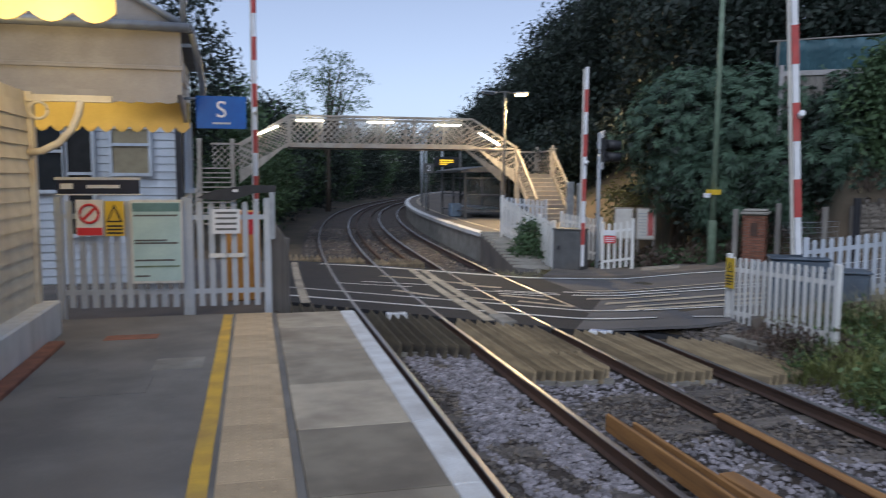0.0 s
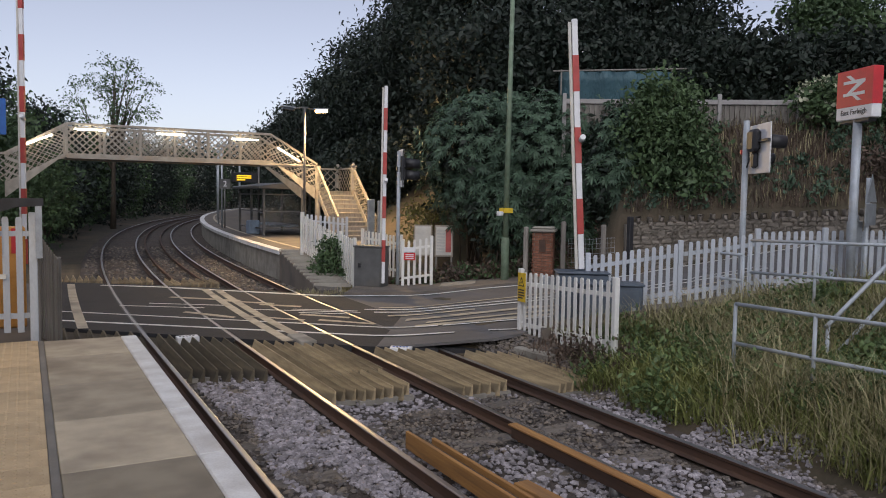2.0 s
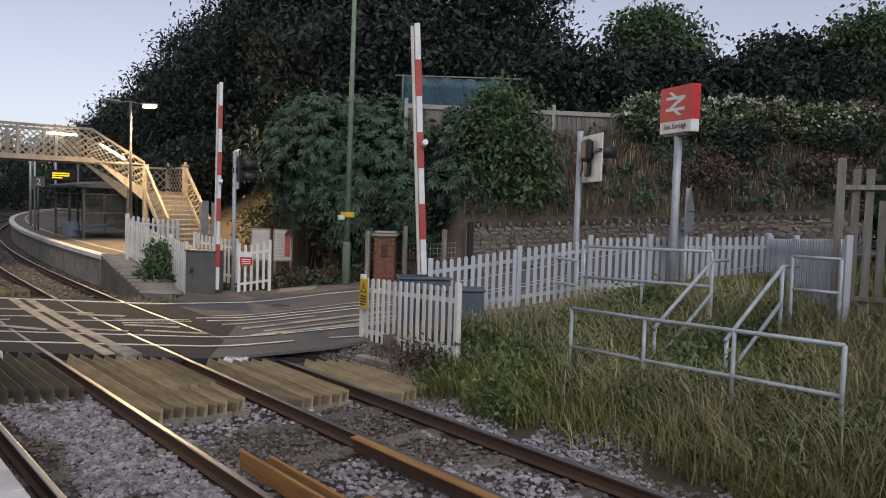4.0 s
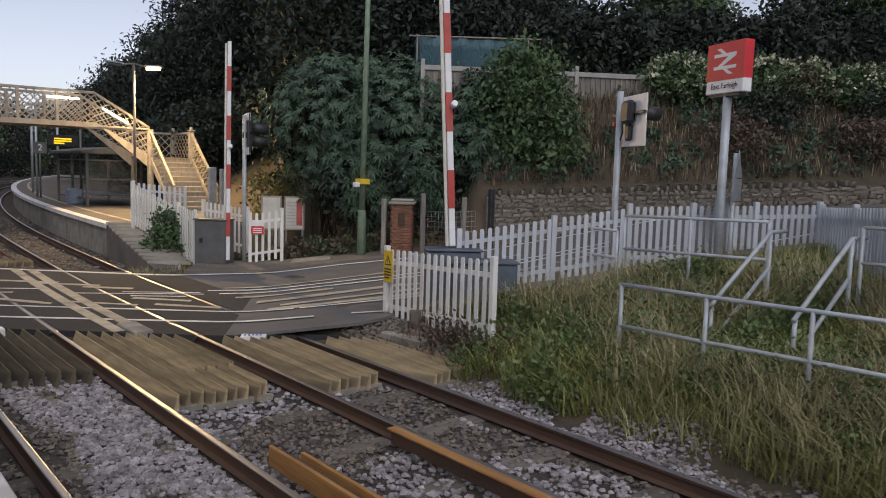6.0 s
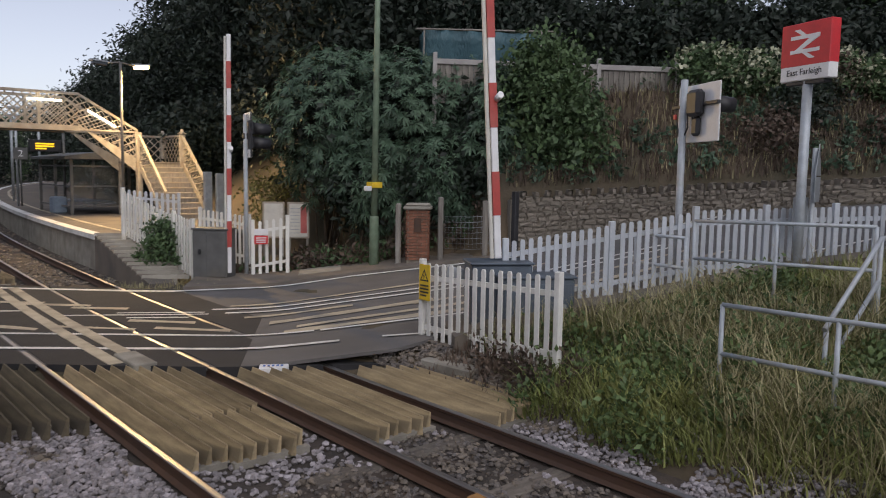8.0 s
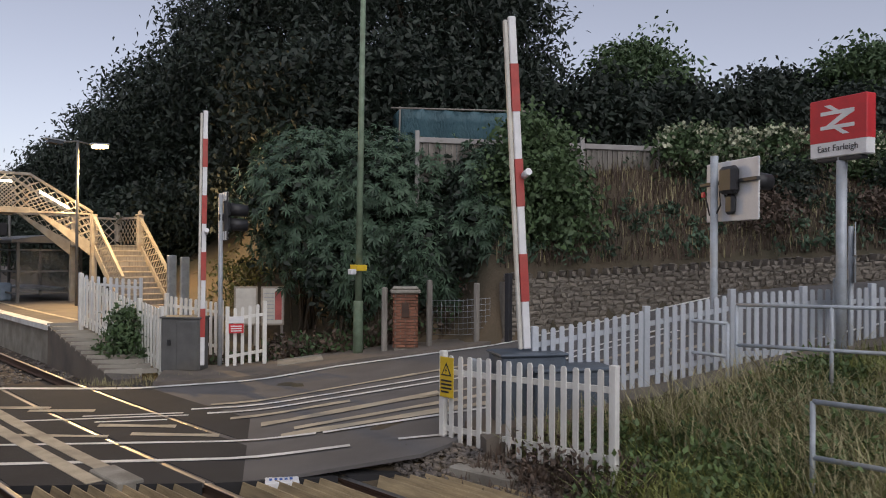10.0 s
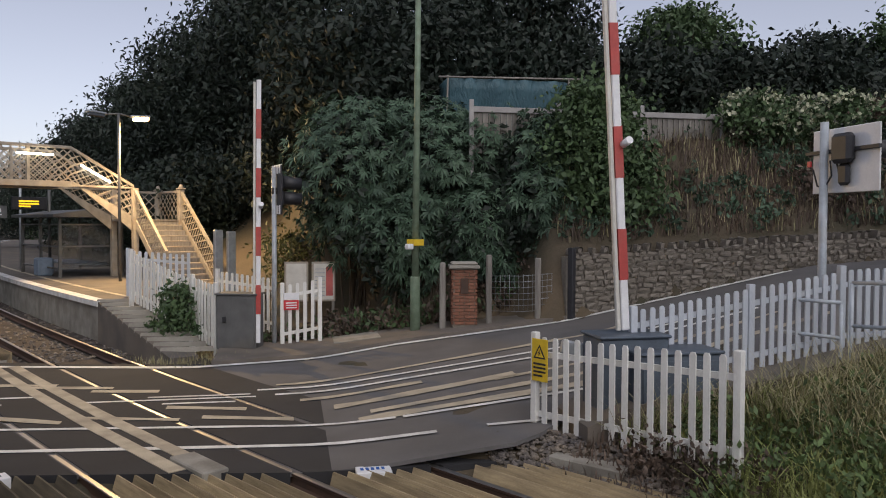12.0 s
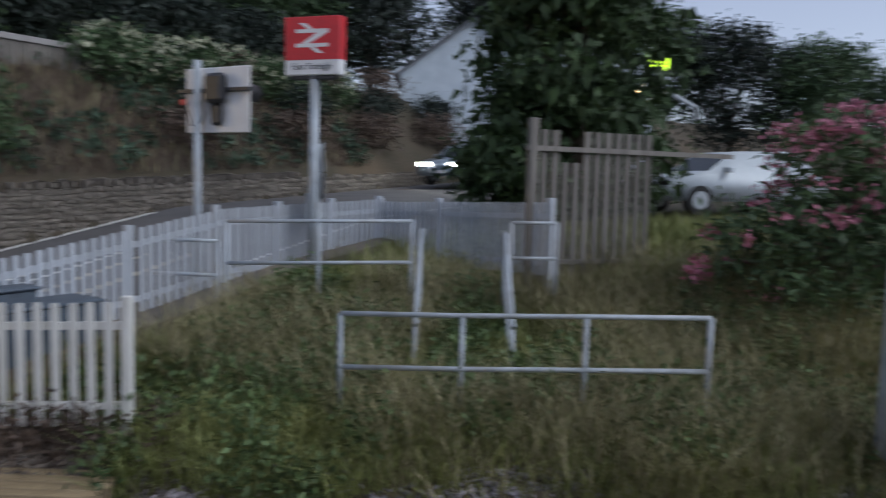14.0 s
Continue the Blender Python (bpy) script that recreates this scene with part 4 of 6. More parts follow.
part("box_rim", cube(-0.40, -0.07, 4.16, 0.40, 0.07, 4.215, 0.005), M_BLACK, bd)
part("side_box", cube(-0.14, -0.10, 2.0, 0.14, 0.02, 2.45, 0.01), M_GREYP, sn, "", m=pose(0.15, 0.1, 0))
part("side_bracket", prism([(0.0, 2.45), (0.22, 2.45), (0.02, 2.95)], 0.03), M_GREYP, sn, "", m=pose(0.05, 0.05, 0))

# green pole with its yellow band
gp = thing("utility_pole", "tall green steel pole with a yellow band", "pole", pose(12.05, 19.1, 0.3))
part("shaft", tube([(0, 0, 1.2), (0.1, 0, 9.8)], 0.085, 12, r1=0.06), M_GREEN, gp)
part("base_sleeve", tube([(0, 0, -0.3), (0, 0, 1.25), (0, 0, 1.3)], 0.125, 12, r1=0.11), M_GREEN, gp)
part("band", cube(-0.16, -0.13, 2.02, 0.16, 0.13, 2.17, 0.01), M_SIGNY, gp, "yellow band")
part("bracket_lamp", cube(-0.34, -0.16, 1.94, -0.18, 0.0, 2.07, 0.02), M_SIGNW, gp)


# ---------------------------------------------------------------- far corner: cabinet, fences, boards
cb = thing("equipment_cabinet", "dark grey steel equipment cabinet on a plinth", "cabinet", pose(8.6, 21.08, 0.0, 0, 0, -51))
part("body", cube(-0.45, -0.25, 0.05, 0.45, 0.25, 1.25, 0.015), M_CAB, cb)
part("door", cube(-0.08, -0.272, 0.1, 0.42, -0.25, 1.2, 0.008), M_CAB, cb)
part("roof", cube(-0.48, -0.28, 1.25, 0.48, 0.28, 1.29, 0.01), M_CAB, cb)
part("handle", cube(-0.30, -0.285, 0.65, -0.22, -0.25, 0.78, 0.01), M_BLACK, cb)
part("plinth", cube(-0.46, -0.26, -0.3, 0.46, 0.26, 0.05), M_CONC, cb)
picket_fence("picket_fence", (9.5, 20.78, 0.02), (10.28, 20.42, 0.14), 1.40, "short white picket gate panel beside the far footpath", pitch=0.15, w=0.075)
picket_fence("picket_fence", (8.1, 22.4, 0.15), (8.19, 21.45, 0.0), 1.45, "white picket fence behind the cabinet", pitch=0.12, w=0.08)
picket_fence("picket_fence", (7.65, 24.8, 0.85), (8.1, 22.45, 0.25), 1.28, "cream-lit picket fence along the platform ramp", pitch=0.14, w=0.08)
picket_fence("picket_fence", (9.3, 23.5, 0.25), (9.95, 21.9, 0.12), 1.38, "white picket fence at the path to the far platform", pitch=0.15, w=0.08)
picket_fence("picket_fence", (8.3, 26.6, 0.85), (9.7, 25.9, 0.7), 1.25, "white picket fence at the top of the ramp", pitch=0.15, w=0.08, material=M_FENCEB)
rs_ = thing("small_sign", "small red and white notice on the picket gate", "sign", pose(9.66, 20.66, 0.98, 0, 0, -25))
part("plate", cube(-0.17, -0.01, -0.12, 0.17, 0.01, 0.10, 0.004), M_RED, rs_)
part("plate", cube(-0.17, -0.01, 0.11, 0.17, 0.01, 0.27, 0.004), M_SIGNW, rs_)
for k_ in range(3):
    part("text_bar", cube(-0.12, -0.015, -0.08 + 0.055 * k_, 0.12, -0.011, -0.055 + 0.055 * k_), M_SIGNW, rs_)
for x_, y_, red in ((11.82, 22.48, True), (11.25, 22.9, False)):
    nb = thing("notice_board", "framed notice board on two posts beside the footpath", "notice board", pose(x_, y_, 0.08, 0, 0, -30))
    part("frame", cube(-0.31, -0.04, 0.7, 0.31, 0.03, 1.75, 0.012), M_CREAMP, nb)
    part("sheet", cube(-0.26, -0.05, 0.75, 0.26, -0.041, 1.70), M_BOARDW, nb, "pale printed notice")
    if red:
        part("red_header", cube(0.06, -0.056, 0.85, 0.24, -0.051, 1.62), mat("faded_pink_red_print", (0.5, 0.13, 0.12), bump=0), nb, "red printed column")
        for k_ in range(8):
            part("text_bar", cube(-0.23, -0.056, 0.85 + 0.1 * k_, 0.03, -0.051, 0.87 + 0.1 * k_), M_GREYP, nb)
    for x in (-0.25, 0.25):
        part("post", cube(x - 0.035, -0.02, -0.5, x + 0.035, 0.05, 0.76), M_WOOD, nb)


def brick_pillar():
    g = thing("brick_pillar", "weathered red brick pillar with a stone cap", "pillar", pose(12.86, 18.30, 0.5, 0, 0, -42))
    part("core", cube(-0.27, -0.27, -0.3, 0.27, 0.27, 1.30), M_MORTAR, g)
    me = None
    for row in range(17):
        for side in range(4):
            off = 0.0 if row % 2 else 0.115
            for k in range(-2, 2):
                x0 = k * 0.23 + off - 0.11
                xa, xb = max(-0.30, x0), min(0.30, x0 + 0.215)
                if xb - xa < 0.06:
                    continue
                ob = part("brick", cube(xa, -0.30, 0, xb, -0.25, 0.063, 0.004), M_BRICK, g, m=pose(0, 0, 0.01 + row * 0.075, 0, 0, side * 90))
    part("cap", cube(-0.36, -0.36, 1.30, 0.36, 0.36, 1.38, 0.02), M_CONC, g, "stone cap")
    part("cap_top", cube(-0.31, -0.31, 1.38, 0.31, 0.31, 1.45, 0.03), M_CONC, g, "stone cap")
    part("cast_panel", cube(-0.09, -0.318, 0.72, 0.09, -0.30, 1.08, 0.01), M_RAIL, g, "rust-brown recessed panel")
    for dx, top in ((-0.50, 1.44), (0.58, 1.62)):
        part("gate_post", cube(dx - 0.07, -0.20, -0.4, dx + 0.07, -0.06, top, 0.03), M_WOOD, g, "grey timber gate post")


brick_pillar()


def stone_wall():
    w = thing("retaining_wall", "rubble ragstone retaining wall below the bank", "wall", kind="structure")
    rs = random.Random(5)
    bm = bmesh.new()
    k = [bm.verts.new((U * s + V * 21.515) + Vector((0, 0, z))) for s in [3.15 + 0.75 * i for i in range(26)] for z in (road_z(s) - 0.3, wall_top(s) - 0.06)]
    for i in range(25):
        bm.faces.new((k[2 * i], k[2 * i + 2], k[2 * i + 3], k[2 * i + 1]))
    r = bmesh.ops.extrude_face_region(bm, geom=list(bm.faces))
    bmesh.ops.translate(bm, vec=V * 0.35, verts=[v for v in r["geom"] if isinstance(v, bmesh.types.BMVert)])
    bmesh.ops.recalc_face_normals(bm, faces=bm.faces)
    part("wall_core", bm, M_MORTAR, w)
    shapes = []
    for k in range(7):
        bm = cube(-0.5, 0, -0.5, 0.5, 0.12, 0.5, 0.12)
        for v in bm.verts:
            v.co += Vector((rs.uniform(-0.07, 0.07), rs.uniform(-0.03, 0.03), rs.uniform(-0.07, 0.07)))
        me = bpy.data.meshes.new("wall_stone")
        bm.to_mesh(me)
        bm.free()
        shapes.append(me)
    h = 0.125
    for row in range(19):
        s = 3.2 + rs.uniform(0, 0.1)
        while s < 21.0:
            ln = rs.uniform(0.12, 0.36) * (1 if s < 12 else 1.6)
            z = wall_top(s + ln / 2) - (row + 0.5) * h
            if z > road_z(s) - 0.1:
                p = U * (s + ln / 2) + V * 21.55
                part("wall_stone", rs.choice(shapes), M_WALLST, w, m=pose(p.x, p.y, z + rs.uniform(-0.02, 0.02), 0, rs.uniform(-9, 9), YAW_ROAD) @ pose(0, -0.06, 0) @ Matrix.Diagonal((ln - 0.02, rs.uniform(0.7, 1.2), h * rs.uniform(0.75, 1.15), 1)))
            s += ln
    s = 3.3
    while s < 14:
        p = U * s + V * 21.6
        part("coping_stone", rs.choice(shapes), M_WALLST, w, m=pose(p.x, p.y, wall_top(s) + 0.05, 0, rs.uniform(-8, 8), YAW_ROAD) @ Matrix.Diagonal((rs.uniform(0.1, 0.15), 2.0, rs.uniform(0.14, 0.26), 1)))
        s += rs.uniform(0.2, 0.34)
    return w


stone_wall()
solid("black_post", cube(-0.07, -0.07, -0.4, 0.07, 0.07, 1.55, 0.015), M_BLACK, "black timber post at the end of the stone wall", "post", pose(14.35, 16.3, 0.75))
solid("fence_post", cube(-0.06, -0.06, -0.3, 0.06, 0.06, 1.35, 0.02), M_WOOD, "old grey timber fence post in the verge", "post", pose(14.0, 17.0, 0.7))
wf = thing("wire_fence", "sagging wire mesh fence between old posts", "fence")
for k_ in range(7):
    a_, b_ = Vector((13.65, 18.15, 0.75)), Vector((14.2, 16.75, 0.85))
    part("wire", tube([a_ + Vector((0, 0, 0.14 * k_)), (a_ + b_) / 2 + Vector((0, 0, 0.14 * k_ - 0.03)), b_ + Vector((0, 0, 0.14 * k_))], 0.006, 5), M_GREYP, wf)
for k_ in range(14):
    p_ = a_ + (b_ - a_) * (k_ / 13)
    part("wire", tube([p_, p_ + Vector((0, 0, 0.85))], 0.004, 5), M_GREYP, wf)


# fence and tarpaulin shelter on top of the bank
def bank_top(s, n): 
    p = U * s + V * n
    return p.x, p.y, ground_z(p.x, p.y)


def close_board(s0, s1, n, top, label):
    a, b = U * s0 + V * n, U * s1 + V * n
    f = thing("board_fence", label, "fence", pose(a.x, a.y, 0, 0, 0, YAW_ROAD))
    ln = s1 - s0
    k = int(ln / 0.16)
    me = None
    for i in range(k):
        ob = part("fence_board", me or cube(-0.075, -0.012, 4.7, 0.075, 0.012, top - 0.18, 0.004), M_WOOD, f, m=pose(i * 0.16 + 0.08, 0, 0.02 * noise.noise((i, 1, 1)), 0, 0, 6))
        me = ob.data
    part("capping_rail", cube(0, -0.07, top - 0.2, ln, 0.07, top - 0.05, 0.01), M_GREYB, f, "pale capping rail")
    for i in range(int(ln / 2.4) + 1):
        part("fence_post", cube(i * 2.4 - 0.06, -0.10, 4.0, i * 2.4 + 0.06, -0.02, top + 0.12, 0.01), M_GREYB, f)


close_board(1.6, 13.0, 24.6, 5.98, "grey timber fence with a pale capping on top of the bank")
close_board(14.0, 24.0, 25.4, 6.2, "grey timber fence by a pale house on top of the bank")
tp = thing("tarpaulin_shelter", "blue-green tarpaulin stretched over a timber frame", "shelter", pose(17.3, 23.6, -0.2, 0, 0, YAW_ROAD))
bm_ = bmesh.new()
g_ = [[bm_.verts.new((0.25 * i, 0.10 * math.sin(i * 1.7) + 0.06 * noise.noise((i, j, 1)) - 0.09 * j, 5.5 + 0.36 * j)) for j in range(7)] for i in range(17)]
for i in range(16):
    for j in range(6):
        bm_.faces.new((g_[i][j], g_[i + 1][j], g_[i + 1][j + 1], g_[i][j + 1])).smooth = True
r_ = bmesh.ops.extrude_face_region(bm_, geom=list(bm_.faces))
bmesh.ops.translate(bm_, vec=(0, 1.5, 0), verts=[v for v in r_["geom"] if isinstance(v, bmesh.types.BMVert)])
bmesh.ops.recalc_face_normals(bm_, faces=bm_.faces)
part("tarpaulin", bm_, M_TARP, tp)
part("ridge_pole", tube([(-0.3, -0.6, 7.66), (4.5, -0.6, 7.76)], 0.03, 8), M_WOOD, tp)
for x in (0.0, 4.0):
    part("corner_pole", tube([(x, -0.2, 4.8), (x, -0.6, 7.72)], 0.03, 8), M_WOOD, tp)


# ---------------------------------------------------------------- footbridge
def lattice(bm, w, h, n, bar=0.05, thick=0.02, shear=0.0):
    """Crossing diagonal bars filling a panel; shear lifts its far end."""
    step = w / n
    k = -int(h / step) - 1
    while k * step < w:
        for sgn in (1, -1):
            x0, z0, x1, z1 = k * step, 0.0, k * step + h, h
            if x0 < 0:
                z0, x0 = -x0, 0.0
            if x1 > w:
                z1, x1 = h - (x1 - w), w
            if x1 - x0 > 0.04:
                if sgn < 0:
                    z0, z1 = h - z0, h - z1
                za, zb = z0 + shear * x0 / w, z1 + shear * x1 / w
                y = 0.0 if sgn > 0 else thick
                p = bar * 0.7
                f = [(x0, za - p), (x1, zb - p), (x1, zb + p), (x0, za + p)]
                prism([(a, min(max(b, shear * a / w), h + shear * a / w)) for a, b in f], thick * 0.9, pose(0, y, 0), bm)
        k += 1
    return bm


def footbridge():
    g = thing("footbridge", "cream lattice steel footbridge with lit tube lamps", "footbridge", pose(0, 33.0, 0, 0, 0, 0))
    z0, top = 4.13, 5.37
    for yy in (0.0, 1.9):
        part("top_chord", cube(1.0, yy - 0.05, top - 0.06, 8.95, yy + 0.07, top + 0.04, 0.01), M_CREAMP, g)
        part("bottom_chord", cube(1.0, yy - 0.07, z0 - 0.10, 8.95, yy + 0.09, z0 + 0.10, 0.01), M_CREAMP, g)
        for i in range(6):
            x0 = 1.0 + i * 1.325
            part("lattice_panel", lattice(bmesh.new(), 1.325, top - z0 - 0.12, 5), M_CREAMP, g, m=pose(x0, yy, z0 + 0.08))
            part("upright", cube(x0 - 0.05, yy - 0.06, z0, x0 + 0.05, yy + 0.08, top, 0.006), M_CREAMP, g)
        # sloping ends
        for x0, x1, dz in ((8.95, 11.05, -1.22), (1.0, -1.1, -1.22)):
            w_ = abs(x1 - x0)
            pm = pose(x0, yy, z0 + 0.08) if x1 > x0 else pose(x0, yy, z0 + 0.08) @ Matrix.Diagonal((-1, 1, 1, 1))
            part("lattice_panel", lattice(bmesh.new(), w_, top - z0 - 0.12, 8, shear=dz), M_CREAMP, g, m=pm)
            part("sloping_chord", prism([(0, top - z0 - 0.14), (w_, top - z0 - 0.14 + dz), (w_, top - z0 - 0.04 + dz), (0, top - z0 - 0.04)], 0.12, pose(0, -0.05, 0)), M_CREAMP, g, m=pm)
            part("sloping_chord", prism([(0, -0.12), (w_ * 0.1, -0.14), (w_, dz - 0.48), (w_, dz + 0.06), (0, 0.06)], 0.06, pose(0, -0.02, 0)), M_CREAMP, g, m=pm)
    part("deck", cube(1.0, 0.05, z0 - 0.06, 8.95, 1.85, z0 + 0.0), M_WOOD, g)
    for yy in (0.0, 1.9):
        part("cross_chord", cube(8.95, yy - 0.06, z0 - 0.08, 11.0, yy + 0.08, z0 - 0.01, 0.006), M_CREAMP, g)
    # stair down to the far platform
    x0, x1, zl, run, rise = 11.05, 12.75, 2.98, 0.225, 0.19
    part("landing", cube(x0 - 0.1, -0.1, zl - 0.08, x1 + 0.1, 1.9, zl), M_WOOD, g)
    for i in range(11):
        y, z = -0.1 - run * (i + 1), zl - rise * (i + 1)
        part("tread", cube(x0 + 0.06, y, z - 0.05, x1 - 0.06, y + run + 0.05, z, 0.008), M_CREAMP, g)
        part("riser", cube(x0 + 0.06, y + run, z, x1 - 0.06, y + run + 0.025, z + rise - 0.05), M_WOOD, g)
    ln, drop = run * 11 + 0.1, -rise * 11.4
    for xx in (x0, x1):
        pm = pose(xx, -0.1, zl, 0, 0, -90)
        part("stair_lattice", lattice(bmesh.new(), ln, 1.02, 10, shear=drop), M_CREAMP, g, m=pm)
        part("handrail", prism([(0, 1.0), (ln, 1.0 + drop), (ln, 1.1 + drop), (0, 1.1)], 0.10, pose(0, -0.05, 0)), M_CREAMP, g, m=pm)
        part("stringer", prism([(0, -0.25), (ln, drop - 0.25), (ln, drop + 0.06), (0, 0.06)], 0.06, pose(0, -0.02, 0)), M_CREAMP, g, m=pm)
        for yy in (-0.1, 1.9):
            part("newel_post", cube(-0.10, -0.10, -2.2, 0.10, 0.10, 1.1, 0.01), M_CREAMP, g, m=pose(xx, yy, zl))
            if xx == x1:
                part("newel_cap", cube(-0.14, -0.14, 1.1, 0.14, 0.14, 1.16, 0.02), M_CREAMP, g, m=pose(xx, yy, zl))
                part("finial", tube([(0, 0, 1.16), (0, 0, 1.20), (0, 0, 1.25), (0, 0, 1.30)], 0.10, 10, r1=0.05), M_CREAMP, g, m=pose(xx, yy, zl))
    part("stair_lattice", lattice(bmesh.new(), x1 - x0, 1.0, 5), M_CREAMP, g, m=pose(x0, 1.9, zl + 0.03))
    part("landing_panel", lattice(bmesh.new(), 1.9, 1.0, 6), M_CREAMP, g, m=pose(x1, -0.05, zl + 0.03, 0, 0, 90))
    for yy in (1.9,):
        part("handrail", cube(x0, yy - 0.05, zl + 1.0, x1, yy + 0.05, zl + 1.08), M_CREAMP, g)
    part("handrail", cube(x1 - 0.05, -0.1, zl + 1.0, x1 + 0.05, 1.9, zl + 1.08), M_CREAMP, g)
    # near stair on the other side
    part("landing_panel", lattice(bmesh.new(), 1.05, 1.0, 4), M_CREAMP, g, m=pose(-2.15, -0.1, 3.1))
    part("handrail", cube(-2.2, -0.14, 4.1, -1.05, -0.04, 4.18), M_CREAMP, g)
    for i in range(12):
        part("tread", cube(-2.6, -0.30 - 0.27 * (i + 1), 3.30 - 0.19 * (i + 1), -1.4, -0.27 * (i + 1), 3.35 - 0.19 * (i + 1)), M_CREAMP, g)
    for xx in (-1.35, -2.65):
        pm = pose(xx, -0.15, 3.25, 0, 0, -90)
        part("stair_lattice", lattice(bmesh.new(), 3.6, 0.95, 10, shear=-2.45), M_CREAMP, g, m=pm)
        part("newel_post", cube(-0.09, -0.09, -3.3, 0.09, 0.09, 1.1, 0.01), M_CREAMP, g, m=pose(xx, -0.1, 3.25))
    # lamps
    for i, (x, z, tilt) in enumerate(((1.82, 5.16, 0), (4.82, 5.14, 0), (7.82, 5.08, 0), (9.72, 4.52, 29), (0.0, 4.68, -24))):
        part("tube_lamp", cube(-0.56, -0.035, -0.035, 0.56, 0.035, 0.035, 0.02), M_TUBEON, g, "lit white tube lamp", m=pose(x, -0.09, z, 0, tilt, 0))
    return g


footbridge()
for x_ in (1.9, 4.9, 7.9):
    glow_lamp("bridge_lamp", "AREA", (x_, 32.75, 5.25), 0.8, (1.0, 0.82, 0.55), 1.2, (x_, 33.6, 4.2), 0.1)
glow_lamp("bridge_lamp", "AREA", (9.72, 32.5, 4.5), 30, (1.0, 0.66, 0.34), 1.2, (11.2, 31.2, 2.9), 0.1)
glow_lamp("bridge_lamp", "AREA", (0.1, 32.7, 4.9), 0.8, (1.0, 0.82, 0.55), 1.2, (0.1, 33.6, 4.0), 0.1)

# platform lamp
pl = thing("platform_lamp", "twin-headed platform lamp with one lit orange head", "street lamp", pose(9.97, 31.5, 1.2))
part("column", tube([(0, 0, -0.3), (0, 0, 5.25)], 0.05, 12), M_CAB, pl)
part("arm", tube([(-0.45, 0, 5.18), (0, 0, 5.25), (0.45, 0, 5.18)], 0.03, 8), M_CAB, pl)
for sx in (-1, 1):
    hd = part("lamp_head", cube(-0.34, -0.11, -0.03, 0.34, 0.11, 0.06, 0.04), M_GREYP, pl, m=pose(sx * 0.72, 0, 5.2, 0, -sx * 4, 0))
    part("lamp_glass", cube(-0.24, -0.125, -0.13, 0.26, 0.125, 0.0, 0.03), M_LAMPON if sx > 0 else M_GLASS, hd, "lit orange glass" if sx > 0 else "unlit glass")
glow_lamp("platform_lamp_light", "AREA", (10.72, 31.4, 6.2), 340, (1.0, 0.64, 0.28), 0.3, (9.9, 27.0, 0.5), 0.16)


# ---------------------------------------------------------------- far platform
def far_platform():
    rows, edge, wall = [], [], []
    ys = [25.8 + 3.0 * i for i in range(30)]
    def z(y): return 0.85
    pts = lambda q, y, zz: (*along(q, y), zz)
    q0 = 5.25
    strip([[pts(q0 + 0.3, y, 0.85), pts(q0 + 1.6, y, 0.853), pts(q0 + 5.0, y, 0.85)] for y in ys], M_PATH, "platform", "far station platform surface of buff tarmac", "platform", thick=0.1)
    strip([[pts(q0 - 0.02, y, 0.86), pts(q0 + 0.3, y, 0.86)] for y in ys], M_WHITE, "platform_edge", "pale platform edge coping stones", "platform edge", thick=0.14)
    strip([[pts(q0 + 0.95, y, 0.862), pts(q0 + 1.1, y, 0.862)] for y in ys], M_CREAM, "platform_line", "pale buff line along the far platform", "platform line", thick=0.008)
    strip([[pts(q0 + 0.1, y, -0.3), pts(q0 + 0.1, y, 0.75)] for y in ys], M_CONC, "platform_wall", "stained concrete platform face", "wall")
    # ramp down to the crossing
    ry = [21.0 + 0.48 * i for i in range(11)]
    strip([[pts(q0, y, 0.04 + 0.80 * i / 10), pts(q0 + 0.6 + 0.5 * i / 10, y, 0.04 + 0.80 * i / 10)] for i, y in enumerate(ry)], M_PATH, "platform_ramp", "sloping end ramp of the far platform", "ramp", thick=1.1)
    g = thing("ramp_slats", "weathered timber anti-trespass slats on the platform ramp", "anti-trespass slats")
    for i in range(12):
        y = 21.3 + 0.39 * i
        zz = 0.04 + 0.80 * (y - 21.0) / 4.8
        x, yy = along(q0 + 0.48, y)
        part("slat", prism([(-0.55, 0), (0.55, 0), (0.53, 0.10), (-0.53, 0.10)], 0.07), M_CONC, g, m=pose(x, yy, zz, 0, 0, -28))


far_platform()


def shelter():
    g = thing("waiting_shelter", "dark steel and glass waiting shelter on the far platform", "shelter", pose(9.25, 35.2, 0.85))
    for x, y in ((0, 0), (2.2, 0), (0, 4.5), (2.2, 4.5), (0, 2.2)):
        part("post", cube(x - 0.05, y - 0.05, 0, x + 0.05, y + 0.05, 2.2), M_CAB, g)
    part("roof", prism([(-0.3, 2.2), (2.5, 2.2), (2.5, 2.3), (1.1, 2.5), (-0.3, 2.3)], 5.2, pose(0, -0.3, 0)), M_CAB, g)
    for z in (0.3, 1.1, 1.9):
        part("glazing_bar", cube(0.0, -0.03, z, 2.2, 0.03, z + 0.06), M_CAB, g)
        part("glazing_bar", cube(-0.03, 0.0, z, 0.03, 4.5, z + 0.06), M_CAB, g)
    pane = part("pane", cube(0.05, -0.01, 0.4, 2.15, 0.01, 1.9), mat("shelter_glass", (0.8, 0.85, 0.9), rough=0.05, bump=0, trans=0.95), g, "clear glass pane")
    part("bench", cube(0.6, 0.4, 0.42, 1.8, 4.0, 0.5, 0.02), M_GREYP, g)
    return g


shelter()
